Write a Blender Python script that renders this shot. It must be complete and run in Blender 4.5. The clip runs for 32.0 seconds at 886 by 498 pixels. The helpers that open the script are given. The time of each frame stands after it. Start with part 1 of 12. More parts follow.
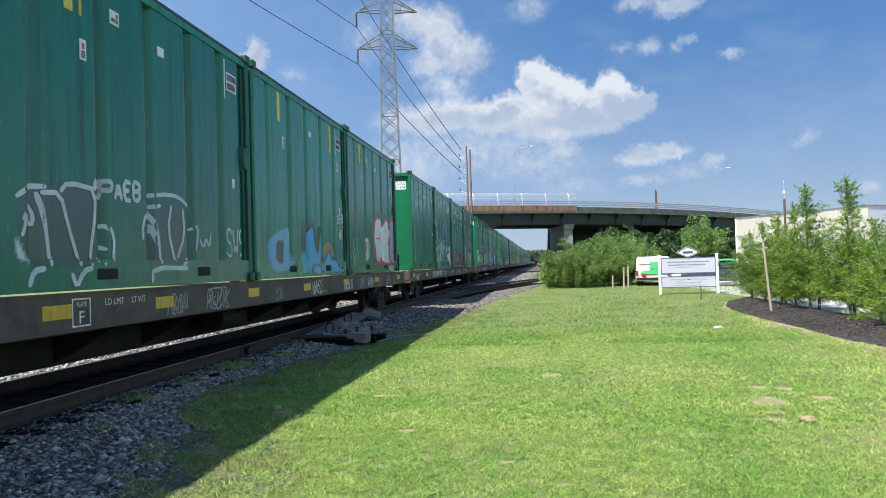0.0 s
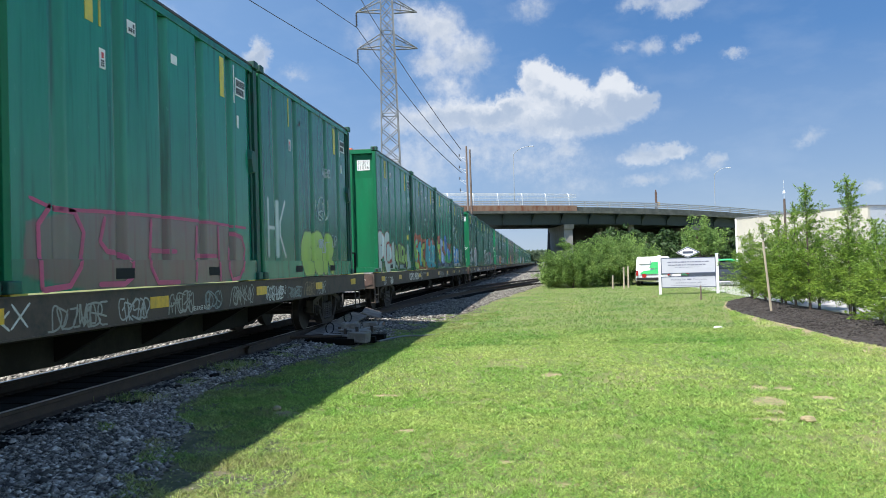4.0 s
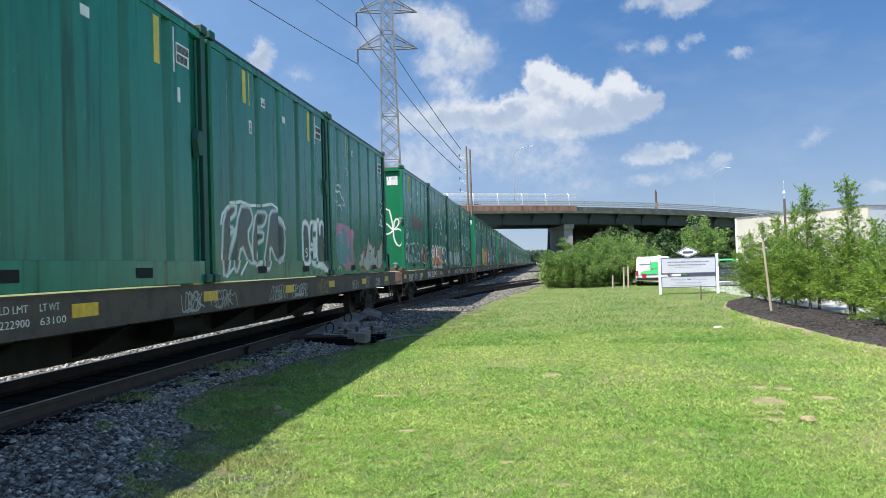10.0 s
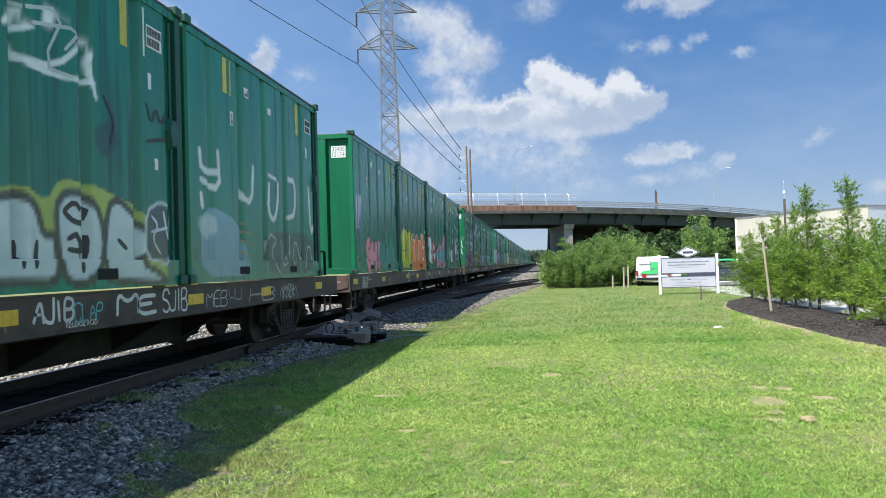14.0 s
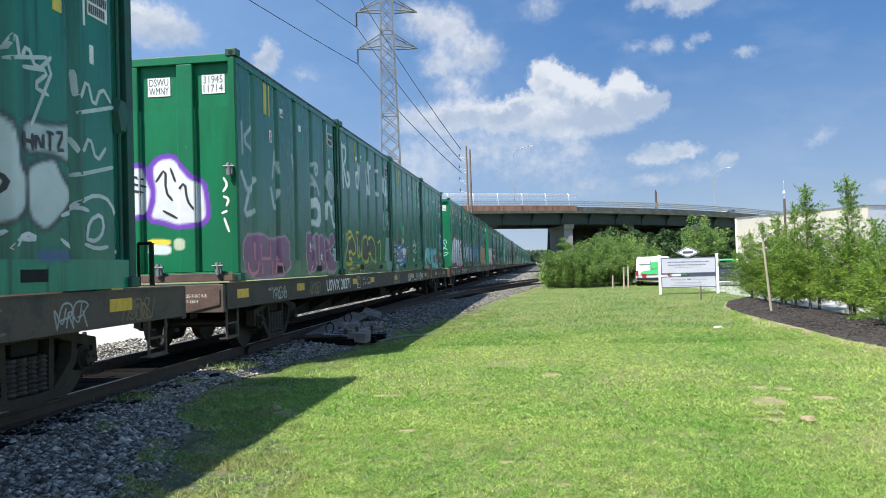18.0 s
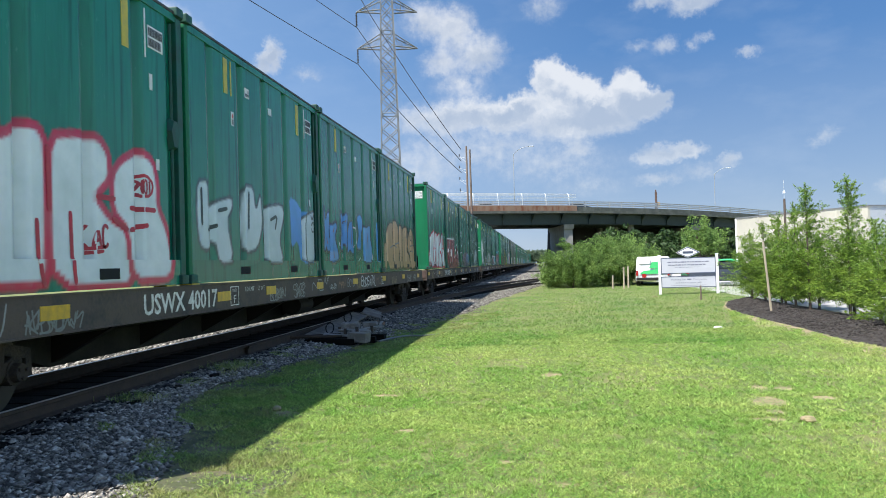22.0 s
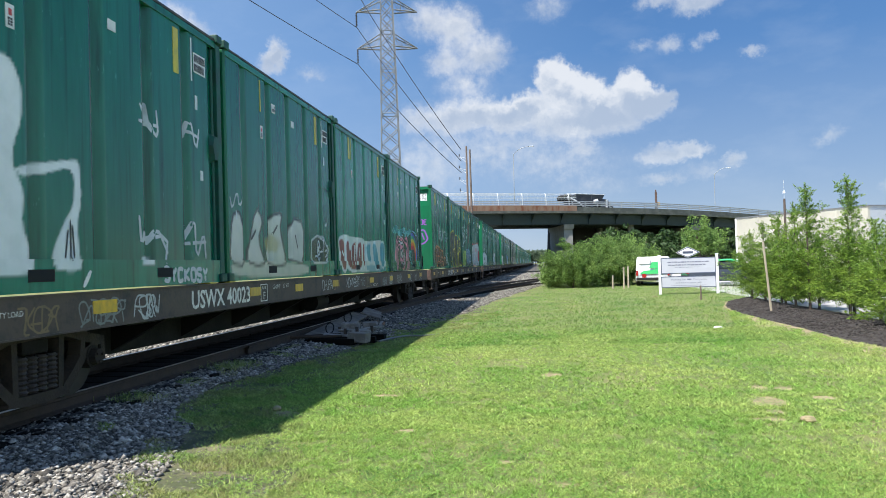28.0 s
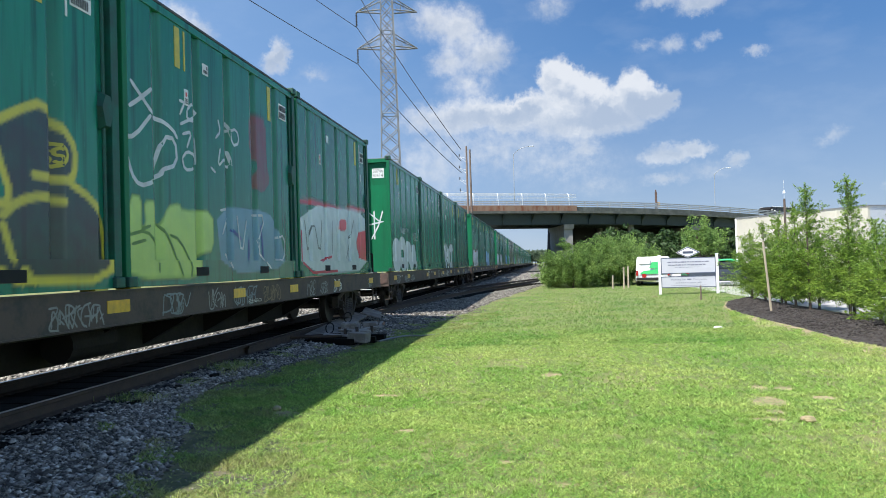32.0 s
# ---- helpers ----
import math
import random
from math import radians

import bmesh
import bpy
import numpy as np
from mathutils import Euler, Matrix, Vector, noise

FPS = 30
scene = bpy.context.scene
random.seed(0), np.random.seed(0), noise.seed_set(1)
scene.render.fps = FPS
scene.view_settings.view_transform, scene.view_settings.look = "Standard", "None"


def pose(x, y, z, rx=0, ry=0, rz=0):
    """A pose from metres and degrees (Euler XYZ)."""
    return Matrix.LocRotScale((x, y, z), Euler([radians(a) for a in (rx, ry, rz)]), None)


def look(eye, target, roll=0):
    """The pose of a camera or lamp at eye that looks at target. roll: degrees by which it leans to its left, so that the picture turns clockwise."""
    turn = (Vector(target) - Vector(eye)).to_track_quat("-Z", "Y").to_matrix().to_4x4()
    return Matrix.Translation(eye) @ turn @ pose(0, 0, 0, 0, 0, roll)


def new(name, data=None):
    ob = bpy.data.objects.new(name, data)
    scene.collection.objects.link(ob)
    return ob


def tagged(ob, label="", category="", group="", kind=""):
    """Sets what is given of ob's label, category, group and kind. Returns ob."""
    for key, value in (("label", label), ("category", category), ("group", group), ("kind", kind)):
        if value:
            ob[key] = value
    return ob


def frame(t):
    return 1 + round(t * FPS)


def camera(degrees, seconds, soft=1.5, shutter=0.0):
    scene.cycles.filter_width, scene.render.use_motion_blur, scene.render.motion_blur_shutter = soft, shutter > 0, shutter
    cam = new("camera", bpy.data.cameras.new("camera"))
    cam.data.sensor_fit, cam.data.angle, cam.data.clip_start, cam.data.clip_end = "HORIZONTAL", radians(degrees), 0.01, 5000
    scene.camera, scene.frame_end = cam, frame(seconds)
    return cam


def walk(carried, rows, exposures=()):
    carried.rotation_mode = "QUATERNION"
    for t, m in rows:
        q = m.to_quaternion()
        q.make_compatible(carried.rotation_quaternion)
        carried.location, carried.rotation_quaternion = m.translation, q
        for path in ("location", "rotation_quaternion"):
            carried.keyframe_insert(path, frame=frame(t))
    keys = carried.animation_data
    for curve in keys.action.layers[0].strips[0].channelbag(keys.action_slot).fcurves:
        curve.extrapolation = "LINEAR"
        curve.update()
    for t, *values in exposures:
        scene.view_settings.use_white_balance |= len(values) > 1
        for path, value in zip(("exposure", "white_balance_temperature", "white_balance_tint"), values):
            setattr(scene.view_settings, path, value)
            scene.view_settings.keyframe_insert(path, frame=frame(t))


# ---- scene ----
cam = camera(59.64, 32.0, soft=0.5, shutter=0.05)
EYE = Vector((0.0, 0.0, 1.6))
AIM = EYE + Vector((-0.12703, 0.99166, 0.0210)) * 10
walk(cam, [(0.0, look(EYE, AIM, -1.73)), (32.0, look(EYE, AIM, -1.73))])

# ---- light ----
SUN_TO = Vector((-0.406, -0.50, 1.0)).normalized()
sun_data = bpy.data.lights.new("sun", "SUN")
sun_data.energy, sun_data.angle, sun_data.color = 4.1, radians(0.53), (1.0, 0.95, 0.87)
sun = new("sun", sun_data)
sun.matrix_world = look(SUN_TO * 50, (0, 0, 0))
world = bpy.data.worlds.new("sky")
scene.world = world
world.use_nodes = True
wn = world.node_tree
sky = wn.nodes.new("ShaderNodeTexSky")
sky.sky_type, sky.sun_disc = "NISHITA", False
sky.sun_elevation = math.asin(SUN_TO.z)
sky.sun_rotation = math.atan2(SUN_TO.x, SUN_TO.y)
sky.air_density, sky.dust_density, sky.ozone_density = 1.0, 0.15, 3.5
wn.nodes["Background"].inputs["Strength"].default_value = 0.10
wn.links.new(sky.outputs[0], wn.nodes["Background"].inputs["Color"])
scene.view_settings.exposure = 1.17


# ---- materials ----
def mat(name, col, rough=0.7, metal=0.0, col2=None, scale=6.0, amount=0.5, bump=0.0, bscale=40.0, vary=0.0,
        island=False, spec=0.5, stretch=None, coat=0.0):
    """Two scales of colour variation and fine relief, in metres."""
    m = bpy.data.materials.new(name)
    m.use_nodes = True
    nt = m.node_tree
    b = nt.nodes["Principled BSDF"]
    b.inputs["Roughness"].default_value, b.inputs["Metallic"].default_value = rough, metal
    b.inputs["Specular IOR Level"].default_value = spec
    b.inputs["Coat Weight"].default_value = coat
    c2 = col2 or tuple(c * 0.72 for c in col)
    tc = nt.nodes.new("ShaderNodeTexCoord")
    mp = nt.nodes.new("ShaderNodeMapping")
    if stretch:
        mp.inputs["Scale"].default_value = stretch
    nt.links.new(tc.outputs["Object"], mp.inputs["Vector"])
    n1, n2 = nt.nodes.new("ShaderNodeTexNoise"), nt.nodes.new("ShaderNodeTexNoise")
    n1.inputs["Scale"].default_value, n2.inputs["Scale"].default_value = scale, scale * 7.3
    n1.inputs["Detail"].default_value, n2.inputs["Detail"].default_value = 4, 3
    for n in (n1, n2):
        nt.links.new(mp.outputs[0], n.inputs["Vector"])
    mm = nt.nodes.new("ShaderNodeMath")
    mm.operation = "MULTIPLY_ADD"
    mm.inputs[1].default_value = 0.45
    nt.links.new(n2.outputs[0], mm.inputs[0])
    nt.links.new(n1.outputs[0], mm.inputs[2])
    rg = nt.nodes.new("ShaderNodeMapRange")
    rg.inputs["From Min"].default_value, rg.inputs["From Max"].default_value = 0.5, 0.95
    rg.inputs["To Max"].default_value = amount * 2
    nt.links.new(mm.outputs[0], rg.inputs["Value"])
    mx = nt.nodes.new("ShaderNodeMix")
    mx.data_type = "RGBA"
    mx.inputs["A"].default_value, mx.inputs["B"].default_value = (*col, 1), (*c2, 1)
    nt.links.new(rg.outputs[0], mx.inputs["Factor"])
    out = mx.outputs["Result"]
    if vary:
        src = nt.nodes.new("ShaderNodeNewGeometry") if island else nt.nodes.new("ShaderNodeObjectInfo")
        hs = nt.nodes.new("ShaderNodeHueSaturation")
        r2 = nt.nodes.new("ShaderNodeMapRange")
        r2.inputs["To Min"].default_value, r2.inputs["To Max"].default_value = 1 - vary, 1 + vary
        nt.links.new(src.outputs["Random Per Island" if island else "Random"], r2.inputs["Value"])
        nt.links.new(r2.outputs[0], hs.inputs["Value"])
        nt.links.new(out, hs.inputs["Color"])
        out = hs.outputs[0]
    nt.links.new(out, b.inputs["Base Color"])
    if bump:
        bt = nt.nodes.new("ShaderNodeTexNoise")
        bt.inputs["Scale"].default_value, bt.inputs["Detail"].default_value = bscale, 4
        nt.links.new(mp.outputs[0], bt.inputs["Vector"])
        bp = nt.nodes.new("ShaderNodeBump")
        bp.inputs["Strength"].default_value, bp.inputs["Distance"].default_value = bump, 0.02
        nt.links.new(bt.outputs[0], bp.inputs["Height"])
        nt.links.new(bp.outputs[0], b.inputs["Normal"])
    return m


def leafy(name, col, col2, vary=0.35, through_light=0.3, scale=1.2):
    m = mat(name, col, 0.55, 0, col2, scale, 0.6, vary=vary, island=True, spec=0.3)
    nt = m.node_tree
    b = nt.nodes["Principled BSDF"]
    tr, ad = nt.nodes.new("ShaderNodeBsdfTranslucent"), nt.nodes.new("ShaderNodeMixShader")
    src = b.inputs["Base Color"].links[0].from_socket
    nt.links.new(src, tr.inputs["Color"])
    ad.inputs[0].default_value = through_light
    nt.links.new(b.outputs[0], ad.inputs[1])
    nt.links.new(tr.outputs[0], ad.inputs[2])
    nt.links.new(ad.outputs[0], nt.nodes["Material Output"].inputs["Surface"])
    return m


def streaked(m, grime, amount, dust, chalk):
    """Rain-washed enamel: narrow dark runs down the sheet, chalky bloom and pale scuffs."""
    nt = m.node_tree
    b = nt.nodes["Principled BSDF"]
    tc = nt.nodes.new("ShaderNodeTexCoord")
    info = nt.nodes.new("ShaderNodeObjectInfo")
    far = nt.nodes.new("ShaderNodeMath")
    far.operation = "MULTIPLY"
    far.inputs[1].default_value = 37.0
    nt.links.new(info.outputs["Random"], far.inputs[0])

    def layer(scale, stretch, lo, hi, top, colour, detail=5):
        mp = nt.nodes.new("ShaderNodeMapping")
        mp.inputs["Scale"].default_value = stretch
        nt.links.new(tc.outputs["Object"], mp.inputs["Vector"])
        n = nt.nodes.new("ShaderNodeTexNoise")
        n.noise_dimensions = "4D"
        n.inputs["Scale"].default_value, n.inputs["Detail"].default_value, n.inputs["Roughness"].default_value = scale, detail, 0.6
        nt.links.new(mp.outputs[0], n.inputs["Vector"])
        nt.links.new(far.outputs[0], n.inputs["W"])
        r = nt.nodes.new("ShaderNodeMapRange")
        r.interpolation_type = "SMOOTHSTEP"
        r.inputs["From Min"].default_value, r.inputs["From Max"].default_value, r.inputs["To Max"].default_value = lo, hi, top
        nt.links.new(n.outputs[0], r.inputs["Value"])
        mx = nt.nodes.new("ShaderNodeMix")
        mx.data_type = "RGBA"
        mx.inputs["B"].default_value = (*colour, 1)
        nt.links.new(r.outputs[0], mx.inputs["Factor"])
        nt.links.new(b.inputs["Base Color"].links[0].from_socket, mx.inputs["A"])
        nt.links.new(mx.outputs["Result"], b.inputs["Base Color"])
    layer(3.2, (1, 2.4, 0.10), 0.50, 0.72, amount, grime)
    layer(0.8, (1, 1.0, 0.55), 0.48, 0.74, dust, chalk)
    layer(16.0, (1, 1.3, 0.35), 0.66, 0.74, 0.35, tuple(2.2 * c + 0.02 for c in chalk), 3)
    return m


GREEN = streaked(mat("green_enamel", (0.004, 0.142, 0.088), 0.27, 0, (0.011, 0.182, 0.118), 1.4, 0.6, 0.05, 9.0, vary=0.24, stretch=(1, 1.6, 0.22), spec=0.45), (0.002, 0.040, 0.028), 0.8, 0.4, (0.024, 0.145, 0.105))
GREEN_END = streaked(mat("green_enamel_end", (0.003, 0.135, 0.056), 0.5, 0, (0.008, 0.105, 0.050), 1.6, 0.5, 0.05, 9.0, vary=0.12, stretch=(1, 1, 0.35), spec=0.2), (0.004, 0.070, 0.032), 0.5, 0.3, (0.03, 0.14, 0.075))
GREEN_DARK = mat("worn_green_frame", (0.005, 0.100, 0.068), 0.5, 0, (0.018, 0.060, 0.046), 4, 0.6, 0.08, 30, vary=0.15, spec=0.3)
TARP = mat("black_tarpaulin", (0.03, 0.032, 0.034), 0.6, 0, (0.07, 0.07, 0.07), 3, 0.5, 0.3, 12)
WHITE = mat("white_sticker", (0.72, 0.74, 0.73), 0.5, 0, (0.55, 0.57, 0.56), 8, 0.4)
INK = mat("black_print", (0.03, 0.03, 0.032), 0.6, 0, (0.08, 0.08, 0.08), 30, 0.4)
RED_INK = mat("red_print", (0.55, 0.06, 0.06), 0.5)
YELLOW = mat("yellow_tape", (0.62, 0.50, 0.05), 0.5, 0, (0.42, 0.36, 0.08), 9, 0.5, vary=0.12)
REFLECT = mat("yellow_reflector", (0.72, 0.42, 0.02), 0.35, 0, (0.45, 0.28, 0.04), 12, 0.5, vary=0.12)
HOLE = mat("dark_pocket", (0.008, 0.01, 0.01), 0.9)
ORANGE_LID = mat("orange_hatch", (0.62, 0.12, 0.05), 0.5)
STEEL_BROWN = mat("rusty_brown_steel", (0.034, 0.031, 0.029), 0.7, 0.0, (0.080, 0.057, 0.044), 3.0, 0.85, 0.15, 30, vary=0.25)
# Grimy steel; deep shade beneath the flatcars is put into its near-black colour.
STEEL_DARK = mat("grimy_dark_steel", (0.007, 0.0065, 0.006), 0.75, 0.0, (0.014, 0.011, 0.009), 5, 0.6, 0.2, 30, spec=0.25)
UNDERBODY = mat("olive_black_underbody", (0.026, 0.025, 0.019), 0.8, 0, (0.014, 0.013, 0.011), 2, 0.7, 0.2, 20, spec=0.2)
CAST_GRIME = mat("greasy_cast_steel", (0.016, 0.0145, 0.012), 0.75, 0.0, (0.040, 0.030, 0.022), 7, 0.8, 0.4, 40, vary=0.2, spec=0.25)
WHEEL_STEEL = mat("wheel_steel", (0.024, 0.020, 0.017), 0.55, 0.3, (0.04, 0.03, 0.025), 8, 0.5)
SPRING = mat("spring_steel", (0.10, 0.085, 0.07), 0.55, 0.3, (0.04, 0.03, 0.025), 9, 0.5)
PINK_STEEL = mat("faded_primer_steel", (0.13, 0.078, 0.060), 0.65, 0, (0.07, 0.045, 0.038), 4, 0.6, 0.1, 30)
STENCIL = mat("white_stencil", (0.85, 0.84, 0.78), 0.6, 0, (0.55, 0.52, 0.46), 14, 0.6)
RAIL_TOP = mat("polished_rail", (0.32, 0.31, 0.30), 0.28, 0.9, (0.20, 0.19, 0.18), 6, 0.5)
RAIL_RUST = mat("rusty_rail", (0.046, 0.038, 0.032), 0.8, 0.0, (0.066, 0.048, 0.037), 7, 0.7, 0.2, 50, spec=0.2)
# Weathered wood, its colour taken near black for the shade under the train.
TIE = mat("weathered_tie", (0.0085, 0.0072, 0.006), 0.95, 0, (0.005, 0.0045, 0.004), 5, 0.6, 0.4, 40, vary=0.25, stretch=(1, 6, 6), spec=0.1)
STONE = mat("ballast_stone", (0.35, 0.335, 0.30), 0.9, 0, (0.105, 0.096, 0.084), 20, 0.7, 0.3, 80, vary=0.8, island=True)
BALLAST = mat("ballast_bed", (0.17, 0.156, 0.136), 0.95, 0, (0.045, 0.041, 0.036), 9, 0.95, 0.8, 30)
# Ballast between the rails: the train's shade is put into this colour.
SHADED_BED = mat("oily_ballast", (0.006, 0.0054, 0.0048), 0.95, 0, (0.010, 0.009, 0.0075), 20, 0.7, 0.8, 30, spec=0.1)
CONCRETE = mat("grey_concrete", (0.25, 0.25, 0.24), 0.85, 0, (0.17, 0.168, 0.16), 0.7, 0.5, 0.15, 15)
OLD_CONCRETE = mat("weathered_block", (0.34, 0.32, 0.295), 0.9, 0, (0.14, 0.13, 0.12), 5, 0.6, 0.4, 30)
COVER = mat("grey_brown_cast_cover", (0.24, 0.215, 0.185), 0.8, 0, (0.125, 0.11, 0.098), 4, 0.7, 0.25, 25)
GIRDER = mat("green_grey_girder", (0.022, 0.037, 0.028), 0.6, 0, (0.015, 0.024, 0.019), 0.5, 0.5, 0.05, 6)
RUST_FASCIA = mat("rust_red_fascia", (0.150, 0.040, 0.014), 0.8, 0, (0.22, 0.14, 0.095), 1.6, 0.8, 0.15, 8, stretch=(1, 1, 0.18))
BRIDGE_EDGE = mat("stained_bridge_concrete", (0.118, 0.126, 0.108), 0.85, 0, (0.066, 0.072, 0.062), 1.2, 0.7, 0.15, 9, stretch=(1, 1, 0.4))
PYLON_STEEL = mat("pylon_steel", (0.17, 0.18, 0.19), 0.6, 0.15, (0.14, 0.15, 0.155), 2, 0.4)
RAIL_GREY = mat("weathered_rail", (0.33, 0.345, 0.36), 0.5, 0.1, (0.24, 0.25, 0.265), 5, 0.4)
GALV = mat("galvanised_rail", (0.60, 0.62, 0.64), 0.45, 0.15, (0.48, 0.50, 0.52), 5, 0.4)
WIRE = mat("dark_wire", (0.03, 0.03, 0.035), 0.6)
WOODPOLE = mat("weathered_pole", (0.20, 0.15, 0.12), 0.85, 0, (0.12, 0.09, 0.075), 3, 0.5, 0.3, 25, stretch=(5, 5, 0.4))
STAKE_WOOD = mat("pale_stake_wood", (0.43, 0.37, 0.27), 0.8, 0, (0.30, 0.26, 0.19), 4, 0.5, 0.2, 30, stretch=(8, 8, 0.6))
WHITE_PAINT = mat("white_paint", (0.78, 0.79, 0.80), 0.45, 0, (0.66, 0.67, 0.68), 2.5, 0.4)
WHITE_WALL = mat("white_warehouse_wall", (0.47, 0.45, 0.37), 0.7, 0, (0.39, 0.37, 0.31), 0.4, 0.5, 0.05, 8)
GREY_WALL = mat("grey_warehouse_wall", (0.42, 0.45, 0.48), 0.7, 0, (0.34, 0.37, 0.40), 0.4, 0.5)
SIGN_PANEL = mat("pale_lavender_panel", (0.47, 0.48, 0.54), 0.5, 0, (0.42, 0.43, 0.48), 2.5, 0.4)
SOIL = mat("weedy_soil", (0.170, 0.150, 0.085), 0.95, 0, (0.060, 0.072, 0.030), 2.6, 0.7, 0.7, 30)
SIGN_INK = mat("grey_blue_lettering", (0.15, 0.16, 0.22), 0.6, 0, (0.20, 0.21, 0.26), 9, 0.4)
NAVY = mat("navy_print", (0.07, 0.085, 0.14), 0.6)
MULCH = mat("dark_mulch", (0.023, 0.020, 0.0185), 0.95, 0, (0.040, 0.034, 0.031), 14, 0.7, 0.9, 35)
CHIP = mat("mulch_chip", (0.046, 0.039, 0.035), 0.9, 0, (0.026, 0.0225, 0.0205), 9, 0.5, vary=0.5, island=True)
BARK = mat("grey_bark", (0.14, 0.11, 0.085), 0.9, 0, (0.08, 0.06, 0.05), 9, 0.6, 0.5, 40, stretch=(3, 3, 0.6))
LEAF_A = leafy("young_cypress_leaf", (0.250, 0.375, 0.052), (0.095, 0.180, 0.028), 0.6, 0.36)
TRUCK_BODY = mat("worn_blue_black_steel", (0.035, 0.037, 0.048), 0.6, 0.0, (0.08, 0.08, 0.09), 1.2, 0.6, 0.1, 9)
PANEL_TAN = mat("tan_painted_steel", (0.50, 0.36, 0.20), 0.6, 0, (0.36, 0.25, 0.15), 2.0, 0.5, 0.05, 10)
LEAF_B = leafy("bush_leaf", (0.245, 0.360, 0.095), (0.130, 0.225, 0.058), 0.4, 0.45)
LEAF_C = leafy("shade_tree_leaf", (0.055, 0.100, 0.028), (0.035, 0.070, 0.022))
BLADE = leafy("grass_blade", (0.195, 0.385, 0.070), (0.430, 0.520, 0.160), 0.5, 0.45, 0.5)
# Blades of the far lawn, a darker green than BLADE.
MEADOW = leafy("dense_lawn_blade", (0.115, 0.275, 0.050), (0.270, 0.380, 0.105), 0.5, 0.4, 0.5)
CLOVER = leafy("clover_leaf", (0.070, 0.200, 0.030), (0.200, 0.350, 0.070), 0.5, 0.35)
WEED = leafy("trackside_weed", (0.17, 0.32, 0.065), (0.30, 0.31, 0.12), 0.55, 0.35)
# Far trees: pale, even green with the haze of distance mixed into the colour.
HAZE_TINTED_LEAF = leafy("hazy_far_leaf", (0.17, 0.23, 0.13), (0.12, 0.17, 0.11), 0.2, 0.5)
GLASS_DARK = mat("tinted_glass", (0.02, 0.025, 0.03), 0.08, 0, (0.03, 0.035, 0.04), 3, 0.3)
TYRE = mat("black_tyre", (0.02, 0.02, 0.02), 0.85)
CAR_GREEN = mat("bright_green_wrap", (0.06, 0.50, 0.16), 0.35, 0, (0.05, 0.42, 0.13), 2, 0.3, coat=0.5)
CAR_DARK = mat("charcoal_car_paint", (0.035, 0.04, 0.05), 0.3, 0.2, (0.05, 0.055, 0.065), 2, 0.3, coat=0.6)
CAR_BLUE = mat("blue_car_paint", (0.05, 0.14, 0.27), 0.3, 0.2, (0.04, 0.11, 0.22), 2, 0.3, coat=0.6)
CAR_RED = mat("red_lens", (0.40, 0.02, 0.02), 0.25)
SILVER = mat("silver_car_paint", (0.36, 0.37, 0.38), 0.3, 0.4, (0.30, 0.31, 0.32), 2, 0.3, coat=0.5)
RUBBER = mat("black_rubber", (0.015, 0.015, 0.015), 0.8)
DIRT = mat("bare_sandy_soil", (0.40, 0.31, 0.19), 0.95, 0, (0.20, 0.18, 0.09), 6, 0.6, 0.5, 30)
LOT = mat("pale_concrete_lot", (0.43, 0.42, 0.395), 0.9, 0, (0.34, 0.33, 0.31), 0.3, 0.5, 0.1, 10)
ASPHALT = mat("asphalt", (0.055, 0.055, 0.057), 0.9, 0, (0.08, 0.08, 0.08), 0.6, 0.5, 0.2, 40)


def ground_material():
    """Grass soil: green turf with yellow and sandy patches, going over to weeds and stone by the track."""
    m = mat("turf", (0.090, 0.140, 0.035), 0.95, 0, (0.170, 0.175, 0.065), 0.55, 0.7, 0.7, 25)
    nt = m.node_tree
    b = nt.nodes["Principled BSDF"]
    src = b.inputs["Base Color"].links[0].from_socket
    tc = nt.nodes.new("ShaderNodeTexCoord")
    n = nt.nodes.new("ShaderNodeTexNoise")
    n.inputs["Scale"].default_value, n.inputs["Detail"].default_value = 0.75, 6
    nt.links.new(tc.outputs["Object"], n.inputs["Vector"])
    r = nt.nodes.new("ShaderNodeMapRange")
    r.inputs["From Min"].default_value, r.inputs["From Max"].default_value = 0.66, 0.80
    nt.links.new(n.outputs[0], r.inputs["Value"])
    mx = nt.nodes.new("ShaderNodeMix")
    mx.data_type = "RGBA"
    mx.inputs["B"].default_value = (0.27, 0.21, 0.11, 1)
    nt.links.new(r.outputs[0], mx.inputs["Factor"])
    nt.links.new(src, mx.inputs["A"])
    nt.links.new(mx.outputs["Result"], b.inputs["Base Color"])
    return m


TURF = ground_material()
PAINTS = {}


def paint(r, g, b, rough=0.5):
    """Spray paint, a little thin and cloudy."""
    key = (r, g, b)
    if key not in PAINTS:
        PAINTS[key] = mat("spray_paint", key, rough, 0, tuple(0.68 * c + 0.012 for c in key), 3.2, 0.55, 0.04, 30)
    return PAINTS[key]


# ---- building blocks ----
def box(bm, x0, x1, y0, y1, z0, z1, bevel=0.0):
    before = set(bm.verts)
    r = bmesh.ops.create_cube(bm, size=1.0)
    for v in r["verts"]:
        v.co = Vector(((x0 + x1) / 2 + v.co.x * (x1 - x0), (y0 + y1) / 2 + v.co.y * (y1 - y0), (z0 + z1) / 2 + v.co.z * (z1 - z0)))
    if bevel:
        ed = [e for e in bm.edges if e.verts[0] not in before]
        bmesh.ops.bevel(bm, geom=ed, offset=bevel, segments=2, affect="EDGES", profile=0.6)
    return bm


